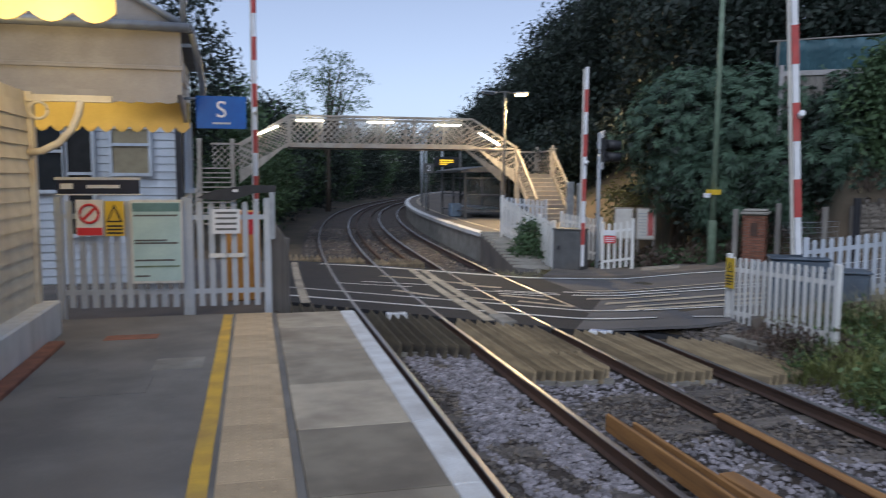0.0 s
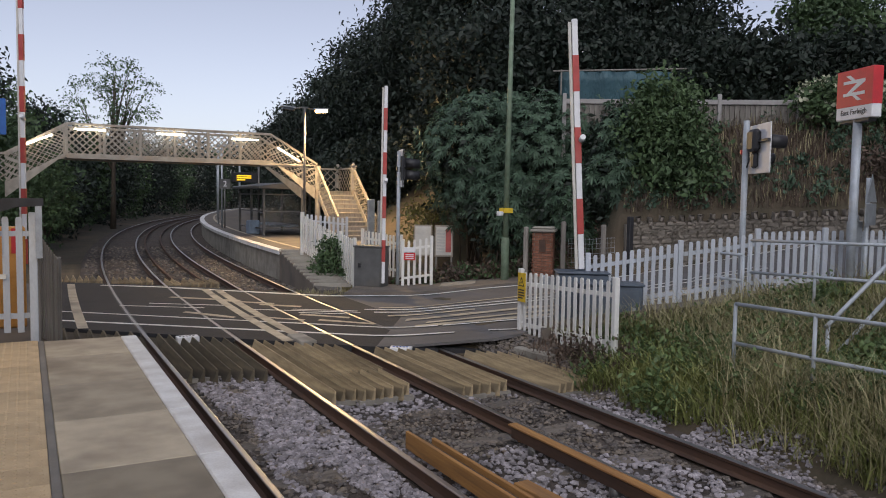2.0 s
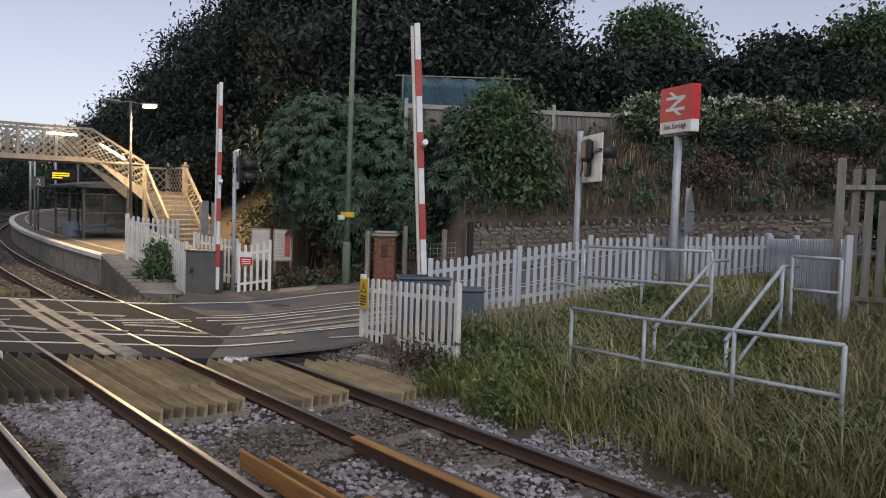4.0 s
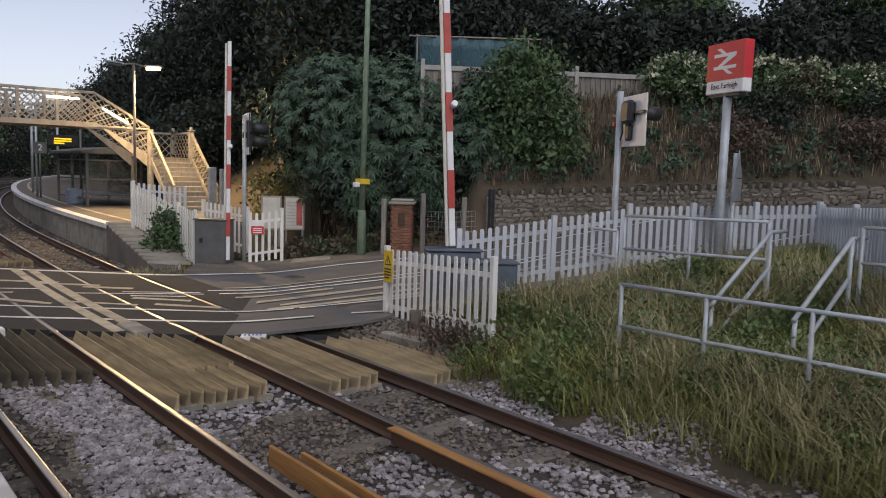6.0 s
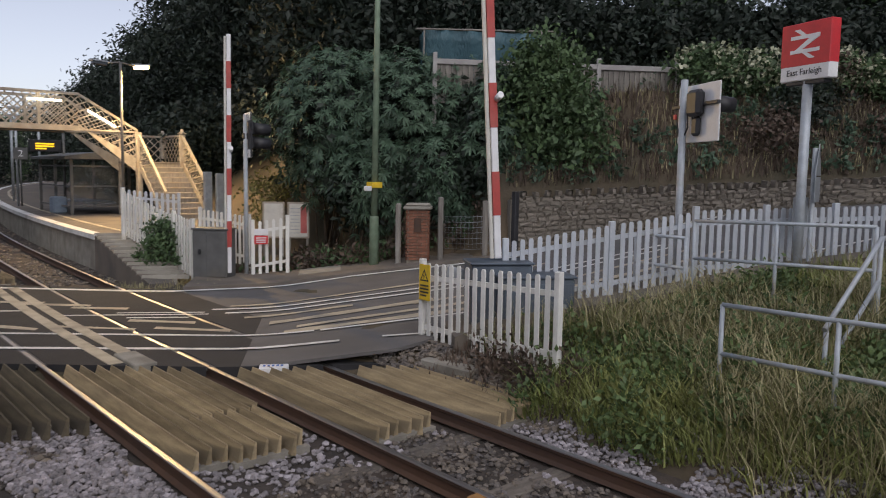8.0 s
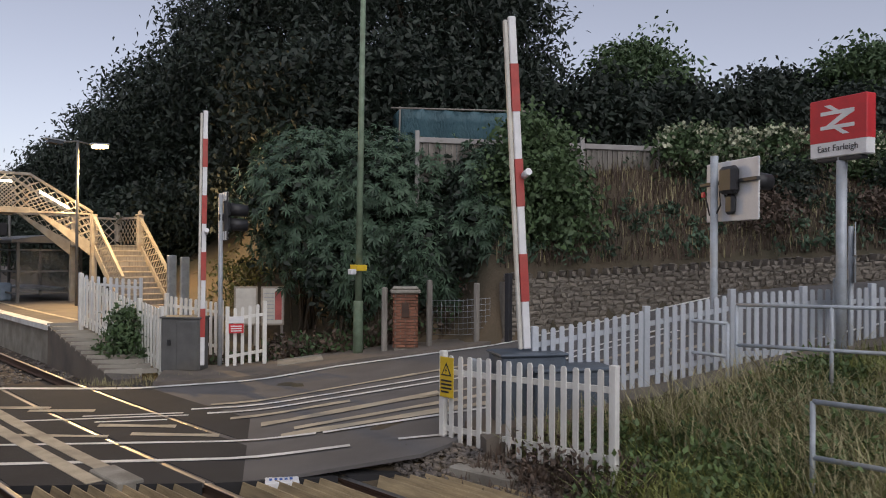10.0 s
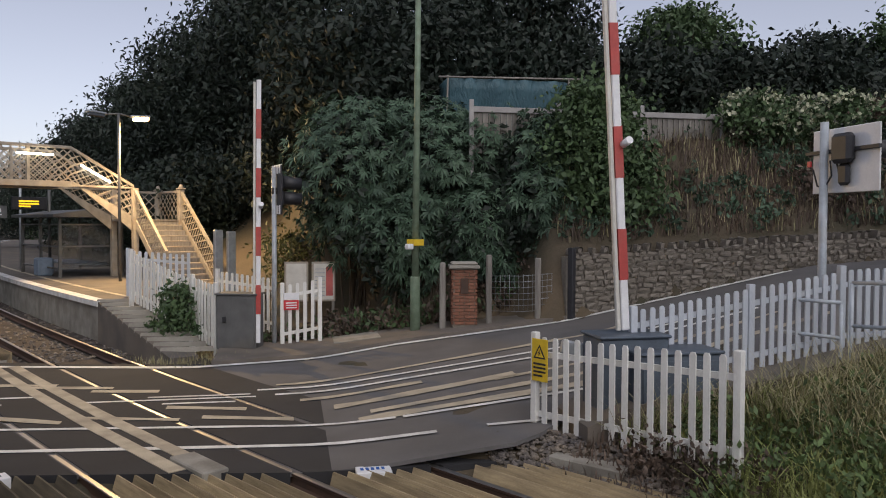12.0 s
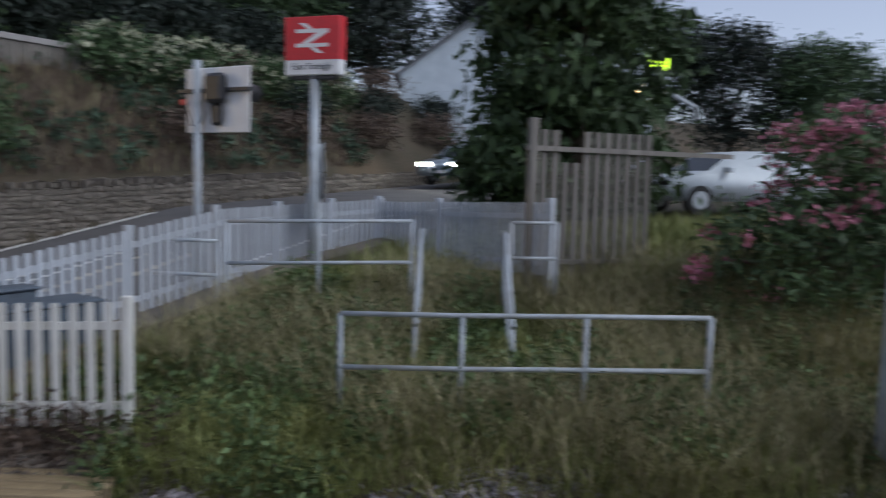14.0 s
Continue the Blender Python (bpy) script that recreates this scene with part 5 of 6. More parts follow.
solid("grit_bin", cube(-0.27, -0.32, 0, 0.27, 0.32, 0.68, 0.06), mat("pale_blue_plastic", (0.24, 0.30, 0.38), bump=0.1), "pale blue-grey plastic bin on the far platform", "bin", pose(9.2, 36.9, 0.85))
db = thing("departure_board", "lit orange departure board hung from a post", "departure board", pose(9.2, 38.5, 0.85))
part("post", tube([(0.7, 0, 0), (0.7, 0, 3.3)], 0.06, 8), M_CAB, db)
part("case", cube(-0.65, -0.1, 2.5, 0.6, 0.1, 3.0, 0.02), M_BLACK, db)
for k_ in range(3):
    part("display_line", cube(-0.42, -0.108, 2.60 + 0.10 * k_, 0.3 - 0.3 * (k_ == 0), -0.102, 2.66 + 0.10 * k_), M_DOT, db, "glowing orange text line")
for x_, y_ in ((9.3, 44), (10.4, 50), (9.8, 42), (12.5, 60)):
    c_ = thing("platform_post", "slim grey lamp column along the far platform", "lamp column", pose(x_, y_, 0.85), group="far platform columns")
    part("column", tube([(0, 0, 0), (0, 0, 4.6)], 0.06, 8), M_GREYP, c_)
    part("lamp_head", cube(-0.35, -0.1, 4.55, 0.35, 0.1, 4.68, 0.03), M_GREYP, c_)
np_ = thing("platform_number_sign", "small dark platform number sign on a post", "sign", pose(9.35, 43.5, 0.85))
part("plate", cube(-0.3, -0.02, 2.2, 0.3, 0.02, 2.75), M_CAB, np_)
part("pole", tube([(0, 0.04, 0), (0, 0.04, 2.7)], 0.04, 8), M_CAB, np_)
writing("number", "2", 0.45, M_SIGNW, np_, pose(0, -0.025, 2.47, 90, 0, 0))
for k_ in range(2):
    solid("bollard", cube(-0.13, -0.07, -0.4, 0.13, 0.07, 2.05 - 0.05 * k_, 0.02), M_GREYP, "grey steel post beside the footbridge stair", "post", pose(10.85 + 0.36 * k_, 26.4 - 0.1 * k_, 0.6))

# back of a road sign beyond the fence
rs_ = thing("road_sign", "grey back of a triangular road sign with a plate below", "road sign", pose(12.36, 8.2, 2.5, 0, 0, -165))
part("post", tube([(0, 0, -2.6), (0, 0, 0.7)], 0.038, 10), M_TUBE, rs_)
part("triangle_plate", prism([(-0.27, 0.28), (0.27, 0.28), (0.0, 0.76)], 0.012, pose(0, 0.05, 0)), M_GREYP, rs_)
part("lower_plate", cube(-0.26, 0.05, -0.12, 0.26, 0.062, 0.26, 0.004), M_GREYP, rs_)


# ---------------------------------------------------------------- foliage
def leaves(points, normals_bias, size, rs, aspect=0.5, droop=0.0):
    """Leaf blades at the points: each a folded lozenge of its own turn."""
    n = len(points)
    d = rs.normal(size=(n, 3)) + np.asarray(normals_bias)
    d /= np.linalg.norm(d, axis=1, keepdims=True)
    e = np.cross(d, rs.normal(size=(n, 3)))
    e /= np.linalg.norm(e, axis=1, keepdims=True) + 1e-9
    ln = size * rs.uniform(0.6, 1.4, (n, 1))
    p = np.asarray(points)
    tip = p + d * ln
    tip[:, 2] -= droop * ln[:, 0]
    mid = p + d * ln * 0.45
    v = np.stack([p, mid + e * ln * aspect * 0.5, tip, mid - e * ln * aspect * 0.5], 1).reshape(-1, 3)
    f = np.arange(4 * n).reshape(-1, 4)
    return v, f


def crown_points(c, r, clumps, per, rs, clump_r=0.5, shell=0.55):
    """Leaf places in clumps spread over the outer part of an uneven body."""
    out = []
    while len(out) < clumps:
        u = rs.normal(size=3)
        u /= np.linalg.norm(u)
        k = (shell + (1 - shell) * rs.uniform()) * (1 + 0.28 * noise.noise((u[0] * 2 + c[0], u[1] * 2 + c[1], u[2] * 2)))
        out.append(np.array(c) + u * k * np.array(r))
    out = np.array(out)
    pts = np.repeat(out, per, 0) + rs.normal(size=(clumps * per, 3)) * clump_r * np.array([1, 1, 0.55])
    return pts


def tree(name, label, base, trunk_h, bodies, leaf_mat, seed, size=0.22, clumps=120, per=22, clump_r=0.5, limbs=5, trunk_r=0.22, shell=0.5, aspect=0.5, group="", bias=(0, 0, 0.1), droop=0.2):
    """A tapered trunk with limbs, and a crown of many leaves. bodies: centre and radii of each part of the crown."""
    rs = np.random.RandomState(seed)
    t = thing(name, label, "tree" if trunk_h > 1.2 else "shrub", pose(*base), group)
    b0 = np.array(base)
    top = np.array(bodies[-1][0]) - b0
    bm = tube([(0, 0, -0.4), (0.05, 0.03, trunk_h * 0.5), (top[0] * 0.5, top[1] * 0.5, trunk_h), (top[0], top[1], max(trunk_h + 0.2, top[2]))], trunk_r, 8, r1=trunk_r * 0.25)
    for i in range(limbs):
        c = np.array(bodies[i % len(bodies)][0]) - b0
        r = np.array(bodies[i % len(bodies)][1])
        u = rs.normal(size=3)
        u[2] = abs(u[2]) * 0.5
        u /= np.linalg.norm(u)
        e = c + u * r * 0.75
        s = np.array([0.03, 0.02, trunk_h * rs.uniform(0.55, 1.0)])
        mid = (s + e) / 2 + rs.normal(size=3) * 0.15
        tube([tuple(s), tuple(mid), tuple(e)], trunk_r * 0.4, 6, bm, trunk_r * 0.08)
    part("trunk", bm, M_BARK, t)
    vol = sum(r[0] * r[2] for _, r in bodies)
    P = [crown_points(np.array(c) - b0, r, max(8, int(clumps * r[0] * r[2] / vol)), per, rs, clump_r, shell) for c, r in bodies]
    v, f = leaves(np.concatenate(P), bias, size, rs, aspect, droop)
    part("crown", raw("crown", v.tolist(), f.tolist(), leaf_mat), leaf_mat, t)
    return t


def shrub_rosettes(name, label, base, bodies, leaf_mat, seed, count, length=0.32, blades=9):
    """A shrub whose shoots end in stars of long leaves."""
    rs = np.random.RandomState(seed)
    t = thing(name, label, "shrub", pose(*base))
    b0 = np.array(base)
    bm = bmesh.new()
    for i in range(9):
        c, r = bodies[i % len(bodies)]
        e = np.array(c) - b0 + rs.uniform(-0.6, 0.6, 3) * np.array(r)
        tube([(rs.uniform(-0.4, 0.4), rs.uniform(-0.3, 0.3), -0.3), tuple(e * 0.5 + rs.normal(size=3) * 0.1), tuple(e)], 0.04, 5, bm, 0.01)
    part("stem", bm, M_BARK, t)
    V_, k = [], 0
    vol = sum(r[0] * r[2] for _, r in bodies)
    for c, r in bodies:
        for j in range(int(count * r[0] * r[2] / vol)):
            u = rs.normal(size=3)
            u[2] = u[2] * 0.8 + 0.25
            u /= np.linalg.norm(u)
            kk = rs.uniform(0.7, 1.0) * (1 + 0.25 * noise.noise((u[0] * 2.5 + c[0], u[1] * 2.5, u[2] * 2.5 + c[2])))
            p = np.array(c) - b0 + u * kk * np.array(r)
            ax = u + rs.normal(size=3) * 0.3 + np.array([0, 0, 0.25])
            ax /= np.linalg.norm(ax)
            a = np.cross(ax, [0.3, 0.5, 0.8])
            a /= np.linalg.norm(a)
            b = np.cross(ax, a)
            L = length * rs.uniform(0.7, 1.25)
            for m in range(blades):
                th = 6.283 * m / blades + rs.uniform(-0.2, 0.2)
                d = (a * math.cos(th) + b * math.sin(th)) * 0.9 + ax * rs.uniform(0.15, 0.6)
                w = np.cross(d, ax)
                w /= np.linalg.norm(w) + 1e-9
                mid, tip = p + d * L * 0.5, p + d * L + np.array([0, 0, -0.3 * L])
                V_ += [p, mid + w * L * 0.13, tip, mid - w * L * 0.13]
                k += 1
    part("crown", raw("crown", np.array(V_).tolist(), np.arange(4 * k).reshape(-1, 4).tolist(), leaf_mat), leaf_mat, t)
    return t


def G(x, y): return (x, y, ground_z(x, y))


# tall trees on the hill
for i_, (x_, y_, top_, r_) in enumerate(((21, 74, 9.5, 4.5), (20, 62, 10.3, 4.2), (19.3, 53, 11.6, 4.0), (19.2, 46, 13.2, 4.2), (19.6, 40, 15.8, 4.6), (20.5, 34.5, 18.5, 5.2), (22.5, 29.5, 19.5, 5.2), (25.6, 27.0, 19.0, 3.5))):
    z_ = ground_z(x_, y_)
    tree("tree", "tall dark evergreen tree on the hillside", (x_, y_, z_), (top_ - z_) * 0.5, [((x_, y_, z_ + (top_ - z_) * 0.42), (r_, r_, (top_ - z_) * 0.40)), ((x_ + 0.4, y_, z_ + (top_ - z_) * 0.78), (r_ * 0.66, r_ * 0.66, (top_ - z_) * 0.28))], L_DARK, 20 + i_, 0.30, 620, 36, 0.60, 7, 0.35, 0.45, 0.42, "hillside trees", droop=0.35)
for i_, (x_, y_, top_, r_) in enumerate(((36.0, 25.0, 14.2, 2.7), (40.5, 19.6, 12.4, 2.7), (41.0, 15.0, 13.2, 3.4), (43.0, 10.5, 14.0, 4.0), (33.0, 29.0, 11.5, 3.0), (48, 3, 15.6, 4.4), (49, -5, 14.5, 4.0), (48, -11, 13.0, 4.0), (46, -16, 11.5, 3.8), (44, -22, 10.5, 4.0), (30, -14, 8.5, 3.0))):
    z_ = ground_z(x_, y_)
    tree("tree", "round green deciduous tree behind the bank fence", (x_, y_, z_), (top_ - z_) * 0.45, [((x_, y_, z_ + (top_ - z_) * 0.55), (r_, r_, (top_ - z_) * 0.42)), ((x_, y_ + 1, z_ + (top_ - z_) * 0.75), (r_ * 0.7, r_ * 0.7, (top_ - z_) * 0.25))], L_DARK if i_ % 2 else L_MID, 40 + i_, 0.28, 420, 28, 0.48, 7, 0.28, 0.5, 0.55, "trees behind the bank fence")
# hedge of dark undergrowth under the tall trees
for i_, (s_, n_, h_, r_) in enumerate(((-1.2, 35, 4.0, 2.6), (-1, 31, 4.2, 2.8), (2.4, 32, 4.0, 2.8), (6, 32.5, 3.6, 2.6), (9.6, 31, 3.4, 2.4), (13, 31, 3.2, 2.4), (16.5, 31, 3.0, 2.4), (21, 31, 3.0, 2.6))):
    p_ = U * s_ + V * n_
    z_ = ground_z(p_.x, p_.y)
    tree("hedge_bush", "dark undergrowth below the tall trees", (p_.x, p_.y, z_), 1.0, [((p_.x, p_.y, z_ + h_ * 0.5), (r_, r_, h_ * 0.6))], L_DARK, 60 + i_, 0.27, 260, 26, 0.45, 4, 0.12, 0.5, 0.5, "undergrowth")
# bushes along the slope beside the far platform
for i_, (x_, y_, h_, r_) in enumerate(((16.6, 31.5, 3.0, 2.2), (14.9, 36, 3.4, 2.4), (14.8, 41, 3.2, 2.4), (15.5, 47, 3.4, 2.6), (17.0, 54, 3.6, 2.8), (19.5, 62, 3.6, 3.0), (22.5, 72, 4.0, 3.4), (16.2, 27.6, 2.8, 1.9), (27, 84, 5.0, 4.0), (33, 95, 6.0, 4.5))):
    z_ = ground_z(x_, y_)
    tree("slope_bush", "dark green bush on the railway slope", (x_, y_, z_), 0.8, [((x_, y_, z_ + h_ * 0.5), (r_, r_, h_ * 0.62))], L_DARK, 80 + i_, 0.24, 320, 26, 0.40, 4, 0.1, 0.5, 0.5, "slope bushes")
# grey-green shrubs above the pillar
for i_, (s_, n_, zc_, r_, rz_, cnt_) in enumerate(((-1.4, 26.0, 4.2, 1.9, 2.0, 260), (0.6, 25.4, 4.0, 1.7, 2.0, 240), (-0.3, 24.6, 2.5, 1.1, 1.2, 150), (1.7, 23.9, 2.7, 0.9, 1.2, 130), (3.0, 23.3, 3.4, 0.9, 1.0, 100), (2.2, 25.3, 4.5, 1.2, 1.6, 160), (3.3, 24.1, 4.5, 0.8, 1.3, 110), (-0.9, 28.0, 5.5, 2.0, 1.2, 190), (0.8, 27.4, 5.4, 2.0, 1.2, 200))):
    p_ = U * s_ + V * n_
    z_ = ground_z(p_.x, p_.y)
    shrub_rosettes("shrub", "grey-green shrub with long leaves on the bank", (p_.x, p_.y, z_), [((p_.x, p_.y, zc_), (r_, r_, rz_)), ((p_.x + 0.3, p_.y - 0.2, zc_ - rz_ * 0.6), (r_ * 0.9, r_ * 0.9, rz_ * 0.8))], L_BUD, 100 + i_, cnt_ * 4, 0.23, 9)
    # Near-black leaves fill each shrub, so its shaded inside is put in by colour.
    tree("shrub_shade_core", "dark inner leaves standing in for shade inside the bank shrubs", (p_.x, p_.y, z_), 0.6, [((p_.x, p_.y + 0.2, zc_ - 0.25), (r_ * 0.85, r_ * 0.85, rz_ * 0.95))], L_DARK, 130 + i_, 0.22, 130, 18, 0.3, 3, 0.06, 0.4)
p_ = U * 4.5 + V * 23.3
tree("bush", "rounded dark green bush with small leaves on the bank", (p_.x, p_.y, ground_z(p_.x, p_.y)), 1.0, [((p_.x, p_.y, 4.6), (1.45, 1.45, 1.6)), ((p_.x, p_.y, 5.6), (1.0, 1.0, 1.0)), ((p_.x + 0.1, p_.y - 0.4, 3.6), (1.3, 1.3, 1.0))], L_MID, 150, 0.17, 420, 24, 0.26, 6, 0.1, 0.55, 0.55)
tree("bush", "yellow-green bush lit by the platform lamp", (12.6, 25.4, 0.6), 0.5, [((12.6, 25.4, 1.9), (0.9, 0.9, 1.0)), ((13.3, 25.0, 1.6), (0.8, 0.8, 0.8))], L_YEL, 151, 0.13, 160, 18, 0.2, 4, 0.05)
tree("bush", "small green bush growing beside the platform ramp", (7.85, 22.5, 0.0), 0.4, [((7.85, 22.5, 0.62), (0.55, 0.55, 0.5)), ((7.95, 22.7, 1.1), (0.38, 0.38, 0.4))], L_MID, 152, 0.13, 130, 16, 0.13, 4, 0.03)
for i_ in range(7):
    p_ = U * (9.6 + 1.5 * i_) + V * (24.4 + 0.2 * (i_ % 2))
    z_ = ground_z(p_.x, p_.y)
    tree("flowering_bush", "climbing bush with cream blossom over the bank fence", (p_.x, p_.y, z_), 0.5, [((p_.x, p_.y, 5.75), (1.1, 0.8, 0.85))], L_MID, 160 + i_, 0.18, 110, 16, 0.22, 4, 0.05)
    rs_b = np.random.RandomState(170 + i_)
    v_, f_ = leaves(crown_points((0, 0, 5.9 - z_), (1.15, 0.85, 0.75), 55, 9, rs_b, 0.10, 0.85), (0, 0, 0.5), 0.12, rs_b, 0.9)
    fl_ = tagged(part("blossom", raw("blossom", v_.tolist(), f_.tolist(), L_CREAM), L_CREAM, None, "", pose(p_.x, p_.y, z_)), "cream blossom clusters on a climbing bush", "blossom", kind="stuff")

# left of the line
tree("tree", "open crowned tree against the evening sky", (5.2, 61, 0.5), 5.0, [((4.4, 61, 9.4), (2.6, 2.6, 2.2)), ((6.6, 61, 9.6), (2.2, 2.2, 2.2)), ((5.4, 61, 11.2), (2.0, 2.0, 1.4))], L_MID, 200, 0.2, 190, 16, 0.28, 16, 0.22, 0.7)
for i_, (x_, y_, zc_, r_, rz_) in enumerate(((0.4, 60, 6.5, 2.6, 2.6), (-3.6, 38, 7.5, 2.6, 4.6), (-6.5, 34, 8.0, 3.0, 5.0), (-2.4, 50, 6.0, 2.8, 3.4), (3.2, 70, 5.5, 3.4, 2.6))):
    tree("tree", "dark leafy tree beyond the footbridge", (x_, y_, 0), zc_ * 0.6, [((x_, y_, zc_), (r_, r_, rz_))], L_DARK if i_ != 3 else L_MID, 210 + i_, 0.26, 260, 20, 0.36, 6, 0.2, 0.5)
tree("bush", "bright green bush beside the tracks", (0.3, 36.5, 0), 1.0, [((0.3, 36.5, 2.4), (1.5, 1.5, 1.7)), ((-0.8, 37.5, 2.0), (1.6, 1.6, 1.8))], L_MID, 220, 0.17, 240, 20, 0.25, 5, 0.08)
for i_ in range(17):
    y_ = 44 + 8 * i_
    x_, yy_ = along(-4.6 - 0.05 * i_ * (i_ > 4), y_)
    h_ = 6.2 + 0.42 * i_
    tree("hedge_bush", "dark green trackside trees lining the curve", (x_, yy_, -0.1), 1.5, [((x_, yy_, h_ * 0.5), (3.0, 3.8, h_ * 0.58))], L_DARK if i_ % 3 else L_MID, 230 + i_, 0.34, 300, 22, 0.5, 5, 0.15, 0.5, 0.5, "trackside trees")

# ivy tree and oleander by the car park
tree("ivy_tree", "tall tree trunk smothered in dark ivy", (15.5, 3.8, 1.3), 4.0, [((15.5, 3.85, 3.4), (1.9, 1.8, 1.6)), ((15.5, 3.85, 5.2), (1.9, 1.75, 1.6)), ((15.4, 3.85, 7.2), (1.8, 1.65, 1.8)), ((15.0, 5.1, 2.9), (1.0, 0.9, 0.8)), ((15.5, 3.8, 9.2), (1.5, 1.5, 1.6))], L_IVY, 260, 0.19, 900, 22, 0.24, 5, 0.4, 0.75, 0.7, droop=0.5)
ol_ = tree("oleander", "flowering shrub with pink blossom beside the railing", (10.1, 1.7, 0.9), 0.5, [((10.1, 1.75, 1.9), (1.0, 1.25, 0.9)), ((10.2, 1.4, 3.0), (0.7, 0.75, 0.8)), ((10.3, 0.2, 2.2), (1.0, 1.2, 1.2))], L_MID, 270, 0.16, 330, 20, 0.16, 7, 0.05, 0.5, 0.35)
rs_b = np.random.RandomState(271)
v_, f_ = leaves(np.concatenate([crown_points((0.1, -0.3, 2.2), (0.75, 0.8, 0.75), 46, 20, rs_b, 0.09, 0.85), crown_points((0, 0, 1.0), (1.05, 1.3, 0.85), 42, 18, rs_b, 0.08, 0.95)]), (0, 0, 0.3), 0.075, rs_b, 0.9)
part("blossom", raw("blossom", v_.tolist(), f_.tolist(), L_PINK), L_PINK, ol_, "pink blossom")


# ---------------------------------------------------------------- grass
def blades(name, places, material, label, height, seed, lean=0.35, width=0.012, seg=2, category="grass"):
    """Grass blades, bent, each a thin tapering strip."""
    rs = np.random.RandomState(seed)
    n = len(places)
    p = np.array(places)
    h = height[0] + (height[1] - height[0]) * rs.uniform(size=(n, 1)) ** 1.4
    a = rs.uniform(0, 6.283, n)
    d = np.stack([np.cos(a), np.sin(a), np.zeros(n)], 1)
    w = np.stack([-np.sin(a), np.cos(a), np.zeros(n)], 1) * width * rs.uniform(0.6, 1.5, (n, 1))
    k = lean * rs.uniform(0.2, 1.4, (n, 1)) * h
    up = np.array([0, 0, 1.0])
    v = np.stack([p - w, p + w, p + d * k * 0.35 + up * h * 0.6 + w * 0.8, p + d * k * 0.35 + up * h * 0.6 - w * 0.8, p + d * k + up * h * 0.95], 1).reshape(-1, 3)
    i = np.arange(n)[:, None] * 5
    f = (i + np.array([[0, 1, 2, 3]])).tolist() + (i + np.array([[3, 2, 4]])).tolist()
    return tagged(part(name, raw(name, v.tolist(), f, material), material), label, category, kind="stuff")


def scatter(count, x0, x1, y0, y1, seed, keep):
    rs = random.Random(seed)
    out = []
    tries = 0
    while len(out) < count and tries < count * 6:
        tries += 1
        x, y = rs.uniform(x0, x1), rs.uniform(y0, y1)
        if keep(x, y, rs):
            out.append((x, y, ground_z(x, y) - 0.02))
    return out


def bank(x, y, rs):
    s, n = U.x * x + U.y * y, V.x * x + V.y * y
    if n > 13.2 or x < 6.98 + 0.25 * noise.noise((y * 1.7, 0, 0)) or (x < 7.75 and y > 9.2):
        return False
    return rs.random() < 0.45 + 0.8 * (noise.noise((x * 0.8, y * 0.8, 1)) + 0.35)


blades("long_grass", scatter(44000, 6.6, 11.5, 1.0, 11.0, 1, bank), L_GRASS, "long green grass on the railway bank", (0.10, 0.46), 2, lean=1.1, width=0.009)
blades("long_grass", scatter(9000, 11.3, 15, 0, 9.0, 5, bank), L_GRASS, "long green grass behind the railings", (0.15, 0.5), 6)
blades("dry_grass", scatter(20000, 6.7, 12.0, 1.0, 11.0, 3, lambda x, y, r: bank(x, y, r) and noise.noise((x * 0.6 + 5, y * 0.6, 3)) > -0.12), L_DRY, "dry straw-coloured grass on the railway bank", (0.2, 0.85), 4, width=0.005, lean=0.95)
blades("dry_grass", scatter(1100, 7.0, 7.9, 8.6, 11.0, 9, lambda x, y, r: True), L_BROWN, "dead brown weeds at the foot of the picket fence", (0.06, 0.28), 10, width=0.01)


def weeds(seed, count, x0, x1, y0, y1, keep, size, material, label):
    rs = np.random.RandomState(seed)
    P = np.array(scatter(count, x0, x1, y0, y1, seed, keep))
    pts = np.repeat(P, 22, 0) + np.abs(rs.normal(size=(len(P) * 22, 3))) * np.array([0, 0, 0.16]) + rs.normal(size=(len(P) * 22, 3)) * np.array([0.12, 0.12, 0.03]) + np.array([0, 0, 0.05])
    v, f = leaves(pts, (0, 0, 0.6), size, rs, 0.5)
    return tagged(part("weeds", raw("weeds", v.tolist(), f.tolist(), material), material), label, "weeds", kind="stuff")


weeds(11, 1900, 6.9, 11.5, 1.0, 10.5, lambda x, y, r: bank(x, y, r) and noise.noise((x * 0.9, y * 0.9, 8)) > 0.02, 0.085, L_WEED, "leafy green weeds among the grass")
weeds(12, 60, 7.3, 7.9, 8.9, 10.3, lambda x, y, r: True, 0.07, L_BROWN, "brown bramble at the fence foot")
# the bank above the wall
def slope_keep(x, y, r):
    s, n = U.x * x + U.y * y, V.x * x + V.y * y
    return 22.0 < n < 25 and 3.2 < s < 18
blades("dry_grass", scatter(17000, 12, 30, 2, 24, 21, slope_keep), L_BROWN, "dead brown stems on the bank above the wall", (0.12, 0.5), 22, width=0.012)
blades("dry_grass", scatter(3000, 12, 30, 2, 24, 23, slope_keep), L_DRY, "dry pale grass on the bank above the wall", (0.15, 0.6), 24, width=0.01)
weeds(25, 600, 12, 30, 2, 24, lambda x, y, r: slope_keep(x, y, r) and noise.noise((x * 0.6, y * 0.6, 2)) > -0.05, 0.16, L_BUD, "grey-green weeds on the bank above the wall")
